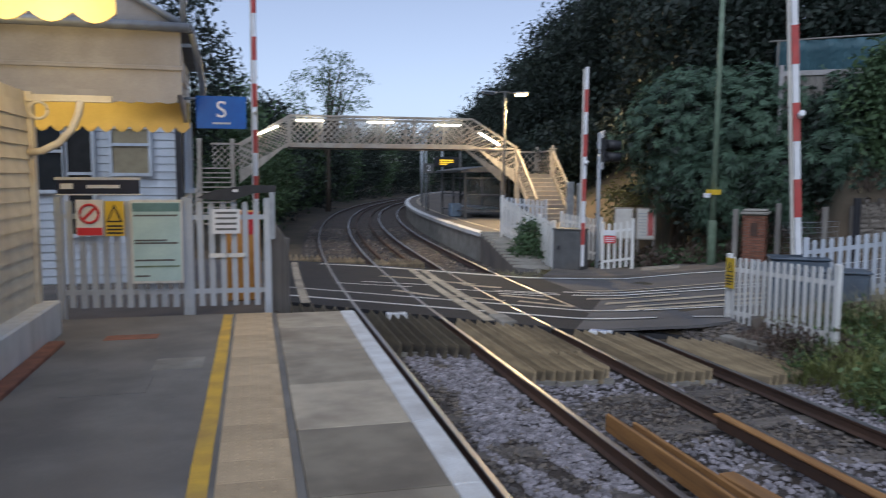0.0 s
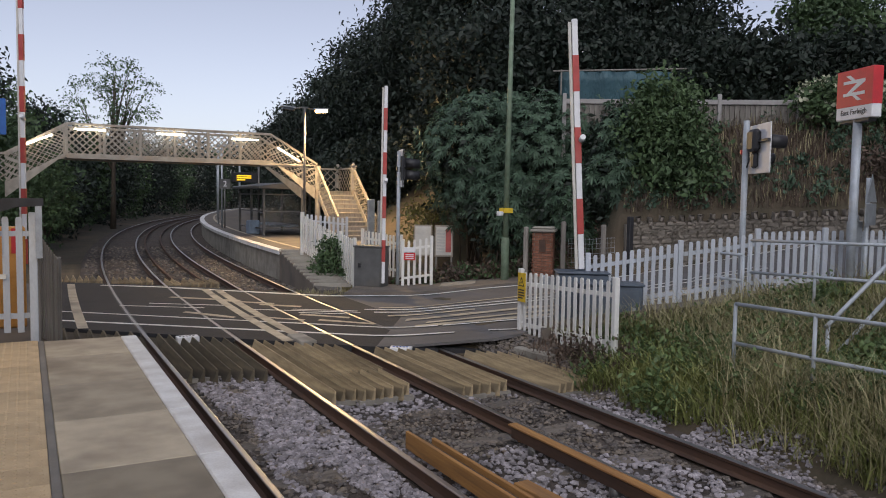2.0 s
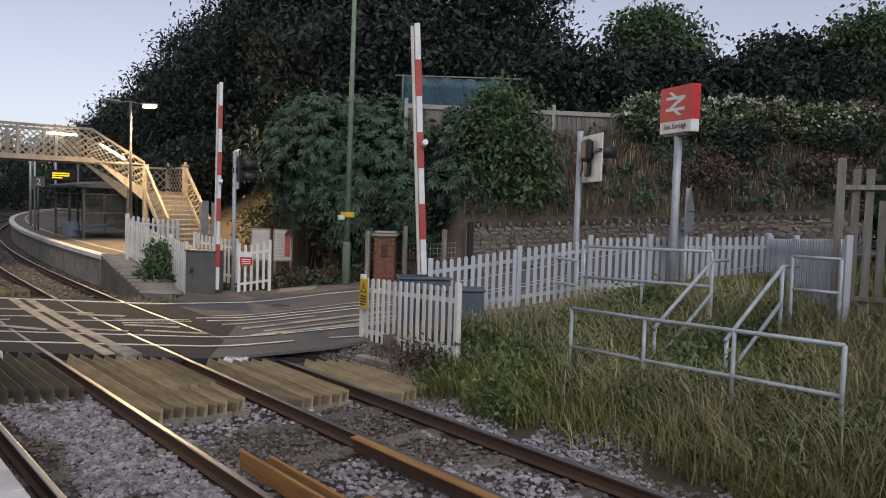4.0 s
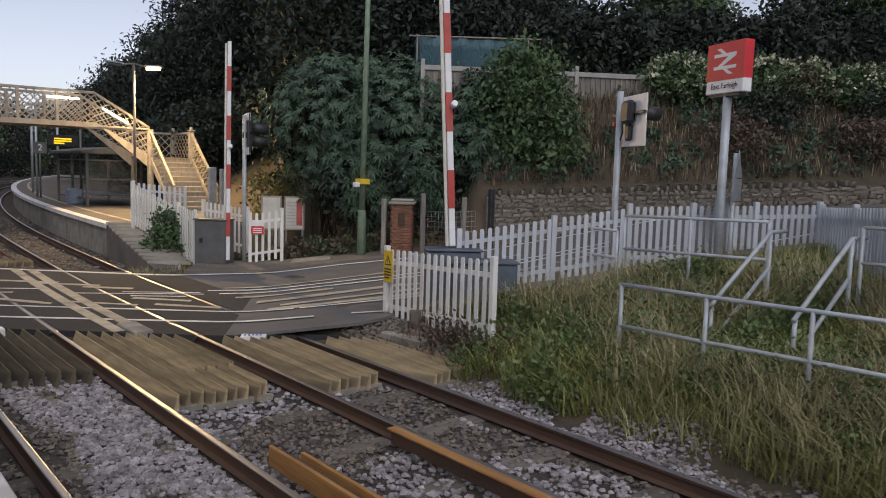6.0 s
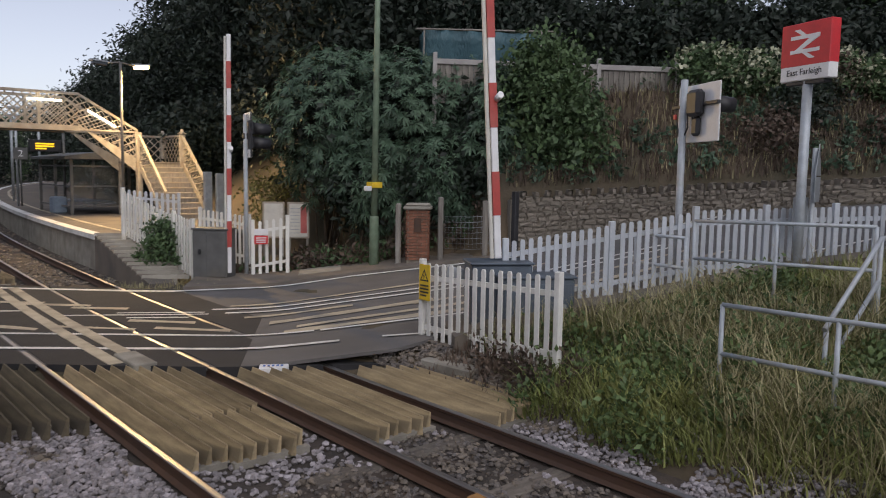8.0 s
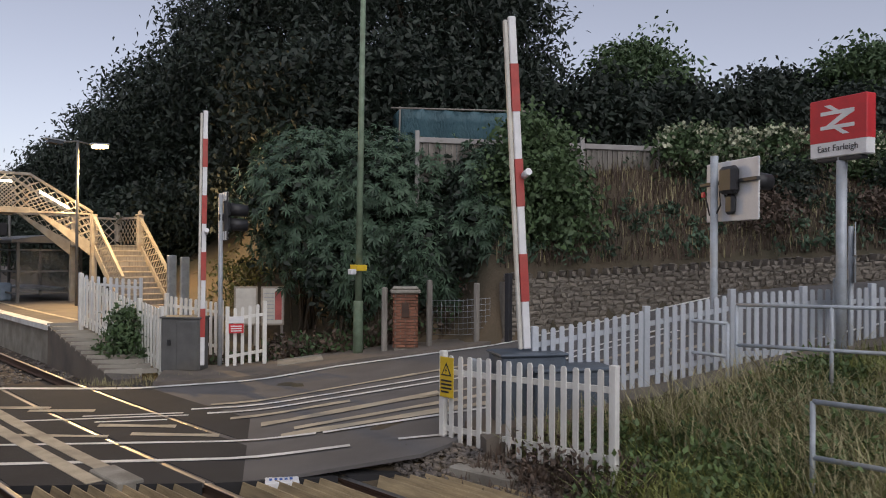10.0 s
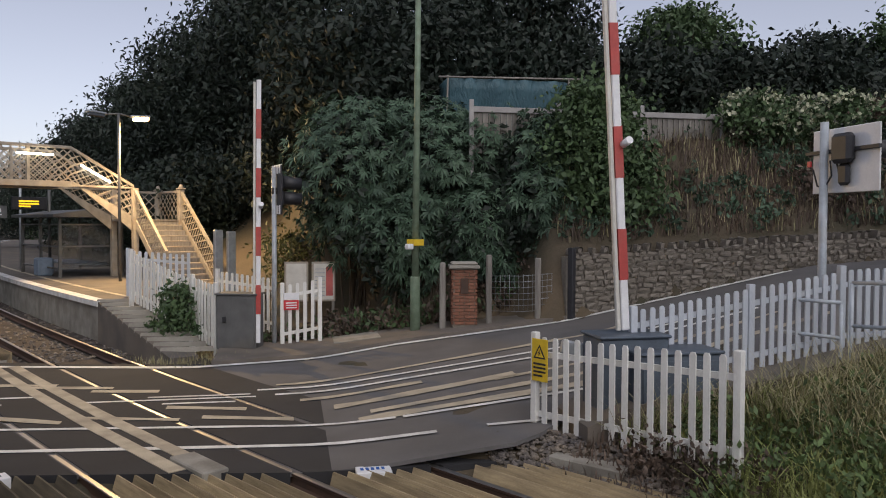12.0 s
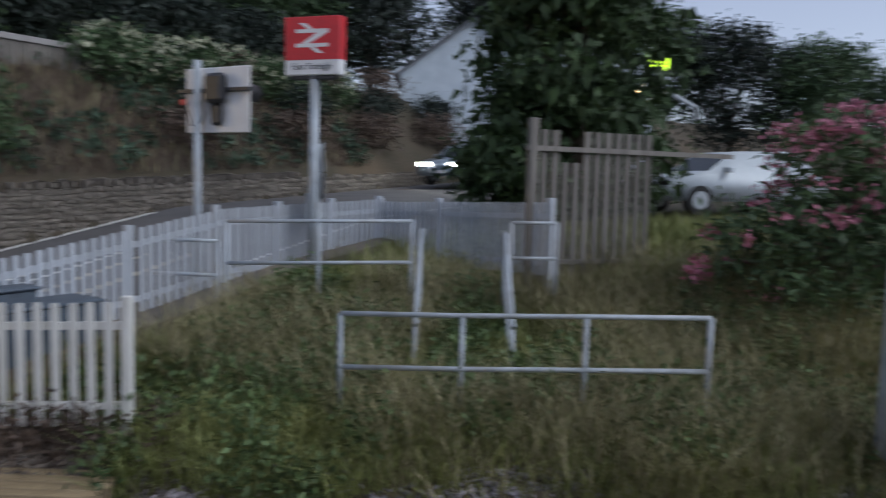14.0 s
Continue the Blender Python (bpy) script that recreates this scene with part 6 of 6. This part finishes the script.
for i_ in range(12):
    s_ = 11.0 + 1.3 * i_
    p_ = U * s_ + V * (22.7 + 0.9 * (i_ % 3))
    z_ = ground_z(p_.x, p_.y)
    tree("slope_bush", "low dark scrub on the bank above the road", (p_.x, p_.y, z_), 0.4, [((p_.x, p_.y, z_ + 0.5), (1.1, 1.0, 0.7))], L_DARK if i_ % 3 == 1 else L_BROWN, 300 + i_, 0.15, 90, 16, 0.22, 3, 0.04, 0.5, 0.5, "bank scrub")
def verge_keep(x, y, r):
    s, n = U.x * x + U.y * y, V.x * x + V.y * y
    return 23.2 < n < 24.6 and -4 < s < 3.4
blades("dry_grass", scatter(4000, 8, 17, 14, 26, 27, verge_keep), L_BROWN, "dead brown verge grass behind the brick pillar", (0.12, 0.6), 28, width=0.01)
weeds(31, 420, 8, 17, 14, 27, verge_keep, 0.15, L_BROWN, "dead brown bramble below the shrubs")
weeds(32, 260, 8, 17, 14, 27, verge_keep, 0.15, L_MID, "green bramble below the shrubs")
blades("dry_grass", scatter(2600, 6.2, 9.5, 19.8, 24, 29, lambda x, y, r: lateral(x, y) > 4.9), L_DRY, "dry grass beside the far cabinet", (0.06, 0.25), 30, width=0.008)


# ---------------------------------------------------------------- car park side
tf = thing("board_fence", "tall weathered grey board fence beside the car park", "fence", pose(11.3, 5.05, 1.2, 0, 0, -68))
part("tall_post", cube(-0.06, -0.06, -0.4, 0.06, 0.06, 2.4, 0.01), M_WOOD, tf)
for k_ in range(11):
    h_ = 2.25 + 0.1 * noise.noise((k_, 4, 4)) - (0.45 if 1 < k_ < 4 else 0)
    part("fence_board", cube(-0.055, -0.012, 0.05, 0.055, 0.012, h_, 0.004), M_WOOD, tf, m=pose(0.2 + 0.175 * k_, 0.03, 0, 0, 1.5 * noise.noise((k_, 8, 1)), 0))
for z_ in (0.35, 1.95):
    part("fence_rail", cube(-0.1, -0.03, z_, 3.5, 0.015, z_ + 0.07), M_WOOD, tf)


def car(name, label, paint, m, lit=False):
    """A saloon: body, cabin glass, wheels, lamps. It faces along +x."""
    c = thing(name, label, "car", m)
    prof = [(-2.1, 0.32), (2.05, 0.30), (2.12, 0.55), (2.0, 0.78), (1.0, 0.93), (0.35, 1.40), (-1.1, 1.45), (-1.85, 1.0), (-2.15, 0.92)]
    bm = prism(prof, 1.7, pose(0, -0.85, 0))
    es = [e for e in bm.edges]
    bmesh.ops.bevel(bm, geom=es, offset=0.06, segments=2, affect="EDGES")
    for v in bm.verts:
        if v.co.z > 0.95:
            v.co.y *= 1 - 0.28 * (v.co.z - 0.95)
    for f in bm.faces:
        f.smooth = True
    part("body", bm, paint, c)
    for sy in (-1, 1):
        part("side_window", prism([(0.75, 0.98), (0.28, 1.34), (-1.0, 1.38), (-1.5, 1.02)], 0.03, pose(0, -0.015, 0)), M_GLASS, c, "dark window glass", m=pose(0, sy * 0.795, 0, sy * 14, 0, 0))
        for x in (-1.3, 1.3):
            w = part("wheel", tube([(0, -0.1, 0), (0, 0.1, 0)], 0.32, 18), M_TYRE, c, m=pose(x, sy * 0.78, 0.32))
            part("rim", tube([(0, -0.11, 0), (0, 0.11, 0)], 0.2, 12), M_GREYP, w)
        part("headlamp", cube(-0.06, -0.22, -0.05, 0.05, 0.22, 0.06, 0.03), M_HEADL if lit else M_GLASS, c, "bright lit headlamp" if lit else "unlit headlamp", m=pose(2.06, sy * 0.6, 0.68))
        part("wing_mirror", cube(-0.08, -0.1, -0.05, 0.05, 0.1, 0.07, 0.02), paint, c, m=pose(0.7, sy * 0.95, 0.98))
    part("windscreen", cube(-0.01, -0.62, 0, 0.012, 0.62, 0.55), M_GLASS, c, "dark windscreen", m=pose(0.98, 0, 0.955, 0, -54, 0))
    part("number_plate", cube(-0.01, -0.26, -0.055, 0.012, 0.26, 0.055), M_SIGNW, c, "", m=pose(2.125, 0, 0.45))
    return c


car("parked_car", "silver-blue estate car parked behind the board fence", M_CARW, pose(18.2, -0.15, ground_z(18.2, -0.15), 0, 0, 108))
car("parked_car", "pale parked car half hidden by the pink shrub", M_CARW, pose(17.5, -4.9, ground_z(17.5, -4.9), 0, 0, 108))
moving_car = car("passing_car", "pale car with bright headlamps on the road", M_CARP, None, True)

# pale house and mast beyond
hs = thing("house", "pale blue rendered house with a gable end", "house", pose(33.0, 5.3, 2.7, 0, 0, -90))
bm_ = prism([(-3.0, -2), (3.0, -2), (3.0, 4.4), (0, 6.6), (-3.0, 4.4)], 7)
part("wall", bm_, M_HOUSE, hs)
part("roof", prism([(-3.25, 4.2), (0, 6.6), (3.25, 4.2), (3.25, 4.32), (0, 6.75), (-3.25, 4.32)], 7.5, pose(0, -0.25, 0)), M_SLATE, hs)
for x_ in (-1.4, 1.4):
    wn_ = part("window", cube(x_ - 0.5, -0.03, 1.8, x_ + 0.5, 0.02, 3.2), M_GLASS, hs)
    part("window_frame", cube(x_ - 0.56, -0.05, 1.72, x_ + 0.56, -0.031, 1.8), M_SIGNW, wn_)
mt = thing("mast", "pale mast with a lit yellow-green sign and an orange lamp", "mast", pose(29.7, -1.0, 1.75))
part("column", cube(-0.3, -0.3, 0, 0.3, 0.3, 6.4, 0.02), M_HOUSE, mt)
part("lit_sign", cube(-0.06, -0.35, 5.2, 0.06, 0.35, 5.75), M_NEON, mt, "lit yellow-green sign", m=pose(-0.36, -0.45, 0))
part("text_bar", cube(-0.01, -0.25, 5.4, 0.01, 0.25, 5.44), M_BLACK, mt, m=pose(-0.43, -0.45, 0))
part("text_bar", cube(-0.01, -0.25, 5.54, 0.01, 0.25, 5.58), M_BLACK, mt, m=pose(-0.43, -0.45, 0))
part("lamp", cube(-0.1, -0.3, 4.3, 0.1, 0.3, 4.42, 0.03), M_LAMPON, mt, "lit orange lamp", m=pose(-0.4, 0.1, 0))
part("bracket", tube([(-0.3, -0.3, 4.7), (-0.3, -1.9, 3.9), (-0.3, -1.95, 3.3)], 0.08, 8), M_GREYP, mt)
solid("grey_cabinet", cube(-0.25, -0.22, -0.8, 0.25, 0.22, 1.0, 0.02), M_TUBE, "blue-grey steel cabinet standing in the grass", "cabinet", pose(7.2, 2.02, 1.1))


# ---------------------------------------------------------------- station building side
def scallops(parent, length, z_top, drop, pitch, material, m, name="valance"):
    """A valance board with a rounded lower edge."""
    n = int(length / pitch)
    pts = [(0, z_top), (0, z_top - drop * 0.8)]
    for i in range(n):
        for a in (0.12, 0.3, 0.5, 0.7, 0.88):
            pts.append((pitch * (i + a), z_top - drop * (0.8 + 0.2 * math.sin(math.pi * a))))
        pts.append((pitch * (i + 1), z_top - drop * 0.8))
    pts.append((pitch * n, z_top))
    part(name, prism(pts, 0.03), material, parent, m=m)


def station_building():
    g = thing("station_building", "cream weatherboarded station building with a lit canopy", "building")
    # wall facing the track, and its end
    part("wall", cube(-8, -14, 0.5, -3.18, 10.15, 3.78), M_WARMB, g)
    n = 15
    me = None
    for i in range(n):
        z = PZ + 0.35 + i * 0.165
        ob = part("weatherboard", me or prism([(0, 0), (0.035, 0.006), (0.01, 0.178), (0, 0.178)], 2.6), M_WARMB, g, m=pose(-3.18, 7.5, z))
        me = ob.data
    part("corner_board", cube(-3.19, 10.05, PZ, -3.11, 10.2, 3.78), M_WARMB, g)
    part("plinth", cube(-3.18, 6.0, PZ - 0.02, -2.93, 10.3, PZ + 0.42, 0.02), M_FENCE, g, "pale painted plinth")
    part("kerb", cube(-2.93, 4.0, PZ - 0.02, -2.75, 9.6, PZ + 0.04, 0.01), M_BRICK, g)
    # bracket
    pts = [(-3.15, 10.0, 3.05)] + [(-3.15 + 0.6 * math.sin(t), 10.0, 3.05 + 0.68 * (1 - math.cos(t))) for t in (0.25, 0.6, 0.95, 1.25, 1.5)]
    part("bracket", tube(pts, 0.045, 8), M_WARMB, g)
    part("bracket_plate", cube(-3.15, 9.97, 3.66, -2.2, 10.03, 3.74), M_WARMB, g)
    part("bracket_ring", tube([(-3.01 + 0.10 * math.cos(a), 9.95, 3.55 + 0.10 * math.sin(a)) for a in [k * 0.5236 for k in range(13)]], 0.02, 6), M_WARMB, g)
    # grey canopy end
    part("canopy_top", cube(-7, 10.42, 4.62, -1.28, 11.35, 4.72, 0.01), M_SLATE, g)
    part("canopy_board", cube(-7, 10.43, 4.15, -1.42, 10.47, 4.64), M_GREYB, g, "grey fascia board")
    part("canopy_board", cube(-7, 10.40, 3.82, -1.42, 10.44, 4.14), M_GREYB, g, "grey fascia board")
    part("moulding", cube(-7, 10.37, 4.12, -1.40, 10.42, 4.18, 0.01), M_GREYB, g)
    part("gutter", tube([(-7, 10.36, 4.70), (-1.3, 10.36, 4.66)], 0.06, 10), M_GREYP, g)
    part("canopy_side", prism([(0, 3.82), (0.95, 3.50), (0.95, 4.2), (0, 4.64)], 0.04, pose(-1.44, 10.42, 0, 0, 0, 90)), M_GREYB, g, "grey fascia board")
    part("downpipe", tube([(-1.30, 10.5, 4.7), (-1.25, 10.9, 4.35), (-1.22, 11.2, 4.1), (-1.22, 11.3, 3.7)], 0.045, 8), M_GREYP, g)
    part("downpipe", tube([(-1.42, 10.9, 4.7), (-1.42, 10.9, 6.2)], 0.04, 8), M_GREYP, g)
    scallops(g, 5.6, 3.86, 0.16, 0.23, M_GREYB, pose(-7, 10.39, 0))
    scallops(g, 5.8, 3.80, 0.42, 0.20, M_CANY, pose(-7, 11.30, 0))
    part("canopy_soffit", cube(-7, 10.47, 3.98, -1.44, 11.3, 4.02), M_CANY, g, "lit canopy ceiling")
    part("gable", prism([(-7, 4.75), (-1.4, 4.75), (-2.4, 5.35), (-7, 6.2)], 0.1, pose(0, 11.2, 0)), M_GREYB, g)
    part("gable_trim", tube([(-1.35, 11.15, 4.78), (-2.45, 11.15, 5.42)], 0.05, 6), M_GREYP, g)
    # near canopy valance, lit from inside; lamp yellow is also in its colour
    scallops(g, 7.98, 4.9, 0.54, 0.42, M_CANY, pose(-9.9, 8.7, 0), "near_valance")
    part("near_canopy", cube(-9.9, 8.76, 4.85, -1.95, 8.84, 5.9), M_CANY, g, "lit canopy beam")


station_building()
glow_lamp("canopy_lamp", "AREA", (-3.2, 10.85, 3.93), 5, (1.0, 0.66, 0.20), 2.2, None, 0.4)
glow_lamp("canopy_lamp", "AREA", (-2.55, 7.9, 4.15), 14, (1.0, 0.62, 0.20), 0.6, (-2.5, 9.0, 4.3), 0.3)

sb = thing("signal_box", "pale blue weatherboarded signal box with framed windows", "building")
part("wall", cube(-8.0, 17.0, -0.2, -2.05, 20.0, 5.4), M_BOARDS, sb)
me_ = None
for i_ in range(30):
    ob_ = part("weatherboard", me_ or prism([(0, 0), (0.032, 0.006), (0.01, 0.178), (0, 0.178)], 5.95), M_BOARDS, sb, m=pose(-8.0, 17.0, 0.4 + i_ * 0.165, 0, 0, -90))
    me_ = ob_.data
me_ = None
for i_ in range(30):
    ob_ = part("weatherboard", me_ or prism([(0, 0), (0.032, 0.006), (0.01, 0.178), (0, 0.178)], 3.0), M_BOARDS, sb, m=pose(-2.05, 17.0, 0.4 + i_ * 0.165))
    me_ = ob_.data
part("corner_board", cube(-2.12, 16.93, 0.3, -1.99, 17.06, 5.4), M_BLACK, sb, "dark drainpipe")
for x0_, x1_, z0_, z1_, mm_ in ((-3.35, -2.65, 2.85, 3.75, M_BLIND), (-4.75, -4.3, 2.5, 3.8, M_GLASS), (-4.2, -3.75, 1.6, 3.8, M_DARK)):
    w_ = part("window", cube(x0_, 16.90, z0_, x1_, 16.96, z1_), mm_, sb, "window with a drawn buff blind" if mm_ is M_BLIND else "dark window")
    for a_ in ((x0_ - 0.07, z0_ - 0.07, x0_, z1_ + 0.07), (x1_, z0_ - 0.07, x1_ + 0.07, z1_ + 0.07), (x0_, z1_, x1_, z1_ + 0.07), (x0_, z0_ - 0.07, x1_, z0_), (x0_, (z0_ + z1_) / 2 + 0.1, x1_, (z0_ + z1_) / 2 + 0.16)):
        part("window_frame", cube(a_[0], 16.86, a_[1], a_[2], 16.93, a_[3]), M_BOARDS, w_)
w_ = part("window", cube(-2.0, 17.6, 2.6, -1.94, 18.6, 3.9), M_GLASS, sb, "dark window")
for y_ in (17.55, 18.08, 18.6):
    part("window_frame", cube(-1.99, y_ - 0.05, 2.5, -1.9, y_ + 0.05, 4.0), M_BOARDS, w_)
part("window_sill", cube(-2.0, 17.4, 2.42, -1.8, 18.75, 2.52), M_BOARDS, w_)
part("roof", prism([(-8.4, 5.4), (-1.6, 5.4), (-4.8, 7.4)], 3.8, pose(0, 16.6, 0)), M_SLATE, sb)
solid("ground_slab", cube(-9, 11.3, -0.3, -0.35, 17.0, 0.55), M_PATH, "tarmac path sloping down past the gate", "path", kind="structure")

# gate and fence at the platform end
picket_fence("picket_fence", (-3.30, 11.95, PZ), (-1.53, 11.72, PZ), 1.62, "white picket fence at the platform end", material=M_FENCEB, pitch=0.16, w=0.085, thick=0.1, rails=(0.17, 0.86))
gt = picket_fence("picket_gate", (-1.48, 11.72, PZ), (-0.36, 11.66, PZ), 1.60, "white picket gate at the platform end", material=M_FENCEB, pitch=0.16, w=0.08, thick=0.1, rails=(0.17, 0.86))
for x_ in (0.28, 0.5):
    part("gate_brace", cube(x_, -0.04, 0.78, x_ + 0.3, -0.005, 0.84), M_FENCE, gt)
picket_fence("picket_fence", (-0.30, 11.7, PZ - 0.05), (0.02, 13.6, 0.2), 1.45, "weathered picket fence beyond the gate post", pitch=0.16, w=0.08, material=M_WOOD)
gl = thing("gate_latch_arm", "black gate closer arm above the picket gate", "gate arm", pose(-1.35, 11.55, PZ + 1.65))
part("arm", prism([(0, 0.02), (0.25, 0.13), (0.7, 0.2), (1.12, 0.2), (1.12, 0.1), (0.8, 0.08), (0.5, -0.02), (0.2, -0.02)], 0.08), M_BLACK, gl)
part("maker_mark", cube(0.5, -0.004, 0.1, 0.58, 0.0, 0.14), M_SIGNW, gl)
part("support_post", cube(1.02, 0.0, -0.6, 1.10, 0.08, 0.1), M_GREYP, gl)
M_ORANGEC = mat("orange_glass_fibre", (0.62, 0.30, 0.07), (0.50, 0.23, 0.05), 0.6, scale=4, fine=40, bump=0.15)
M_NAVY = mat("navy_enamel", (0.012, 0.018, 0.05), bump=0.05, rough=0.35)
ob_ = thing("orange_equipment_case", "orange lit equipment case behind the gate", "case", pose(-0.75, 14.2, 0.55))
part("case", cube(-0.3, -0.2, 0, 0.3, 0.2, 1.62, 0.03), M_ORANGEC, ob_)
part("red_label", cube(0.1, -0.21, 1.2, 0.26, -0.2, 1.6), M_RED, ob_)

# notices on the fence
pb = thing("poster_board", "pale green information poster in a frame on the fence", "poster board", pose(-1.92, 11.66, PZ + 0.42, 0, 0, -4))
part("frame", cube(-0.36, -0.03, 0, 0.36, 0.0, 1.22, 0.008), M_FENCE, pb)
part("poster", cube(-0.33, -0.036, 0.04, 0.33, -0.031, 1.18), M_PALEGREEN, pb)
part("header_bar", cube(-0.33, -0.041, 1.05, 0.33, -0.037, 1.17), mat("grey_green_print", (0.16, 0.27, 0.28), bump=0), pb)
for k_, (z_, w__) in enumerate(((0.98, 0.6), (0.62, 0.45), (0.58, 0.6), (0.33, 0.55), (0.24, 0.62), (0.10, 0.2))):
    part("text_bar", cube(-0.31, -0.041, z_, -0.31 + w__, -0.037, z_ + 0.025), M_CAB if k_ != 4 else M_GREEN, pb)
ws = thing("warning_sign", "panel with a no-trespass roundel and a yellow triangle", "sign", pose(-2.68, 11.74, PZ + 1.12, 0, 0, -7))
part("plate", cube(-0.34, -0.03, 0, 0.03, -0.005, 0.52), M_SIGNW, ws)
part("roundel", tube([(-0.155 + 0.13 * math.cos(a), -0.035, 0.32 + 0.13 * math.sin(a)) for a in [k * 0.314 for k in range(21)]], 0.02, 6), M_RED, ws)
part("roundel_slash", cube(-0.02, -0.042, -0.12, 0.02, -0.032, 0.12), M_RED, ws, m=pose(-0.155, 0, 0.32, 0, 45, 0))
part("red_strip", cube(-0.33, -0.036, 0.01, 0.02, -0.031, 0.12), M_RED, ws)
part("yellow_plate", cube(0.06, -0.03, 0, 0.32, -0.005, 0.50), M_SIGNY, ws)
part("triangle", prism([(0.08, 0.2), (0.30, 0.2), (0.19, 0.46)], 0.006, pose(0, -0.038, 0)), M_BLACK, ws)
part("triangle_centre", prism([(0.115, 0.22), (0.265, 0.22), (0.19, 0.40)], 0.004, pose(0, -0.0425, 0)), M_SIGNY, ws)
for k_ in range(3):
    part("text_bar", cube(0.08, -0.036, 0.03 + 0.05 * k_, 0.30, -0.031, 0.055 + 0.05 * k_), M_BLACK, ws)
gs = thing("gate_notice", "small white notice on the picket gate", "sign", pose(-0.95, 11.6, PZ + 1.14))
part("plate", cube(-0.2, -0.02, 0, 0.2, 0.0, 0.36), M_SIGNW, gs)
for k_ in range(4):
    part("text_bar", cube(-0.15, -0.025, 0.05 + 0.08 * k_, 0.15, -0.021, 0.08 + 0.08 * k_), M_CAB, gs)
nb_ = thing("name_board", "dark name board with pale lettering on the fence", "name board", pose(-2.7, 11.95, PZ + 1.72))
part("board", cube(-0.6, -0.02, 0, 0.52, 0.02, 0.22, 0.005), M_NAVY, nb_)
part("rim", cube(-0.62, -0.024, 0.2, 0.54, 0.024, 0.24), M_SIGNW, nb_)
part("rim", cube(-0.62, -0.024, -0.02, 0.54, 0.024, 0.0), M_SIGNW, nb_)
part("text_bar", cube(-0.55, -0.025, 0.07, -0.38, -0.021, 0.15), M_SIGNW, nb_)
part("text_bar", cube(-0.2, -0.025, 0.08, 0.25, -0.021, 0.13), M_SIGNW, nb_)
sp = thing("stop_sign", "blue projecting platform stop sign", "sign", pose(-0.96, 10.95, 3.43))
part("plate", cube(-0.33, -0.02, 0, 0.33, 0.02, 0.44, 0.004), M_BLUE, sp)
writing("letter", "S", 0.32, M_SIGNW, sp, pose(0, -0.023, 0.25, 90, 0, 0))
part("text_bar", cube(-0.12, -0.025, 0.06, 0.12, -0.021, 0.085), M_TUBE, sp)
part("bracket", tube([(-0.33, 0, 0.40), (-0.5, 0, 0.40)], 0.02, 6), M_GREYP, sp)


# ---------------------------------------------------------------- what moves
def motions():
    rows = []
    for t in range(15):
        s = 18.2 + 9.0 * (14 - t) + 2.0
        p = U * s + V * 19.4
        rows.append((t, pose(p.x, p.y, road_z(s) + 0.03, 0, 0, YAW_ROAD + 180)))
    walk(moving_car, rows)


motions()
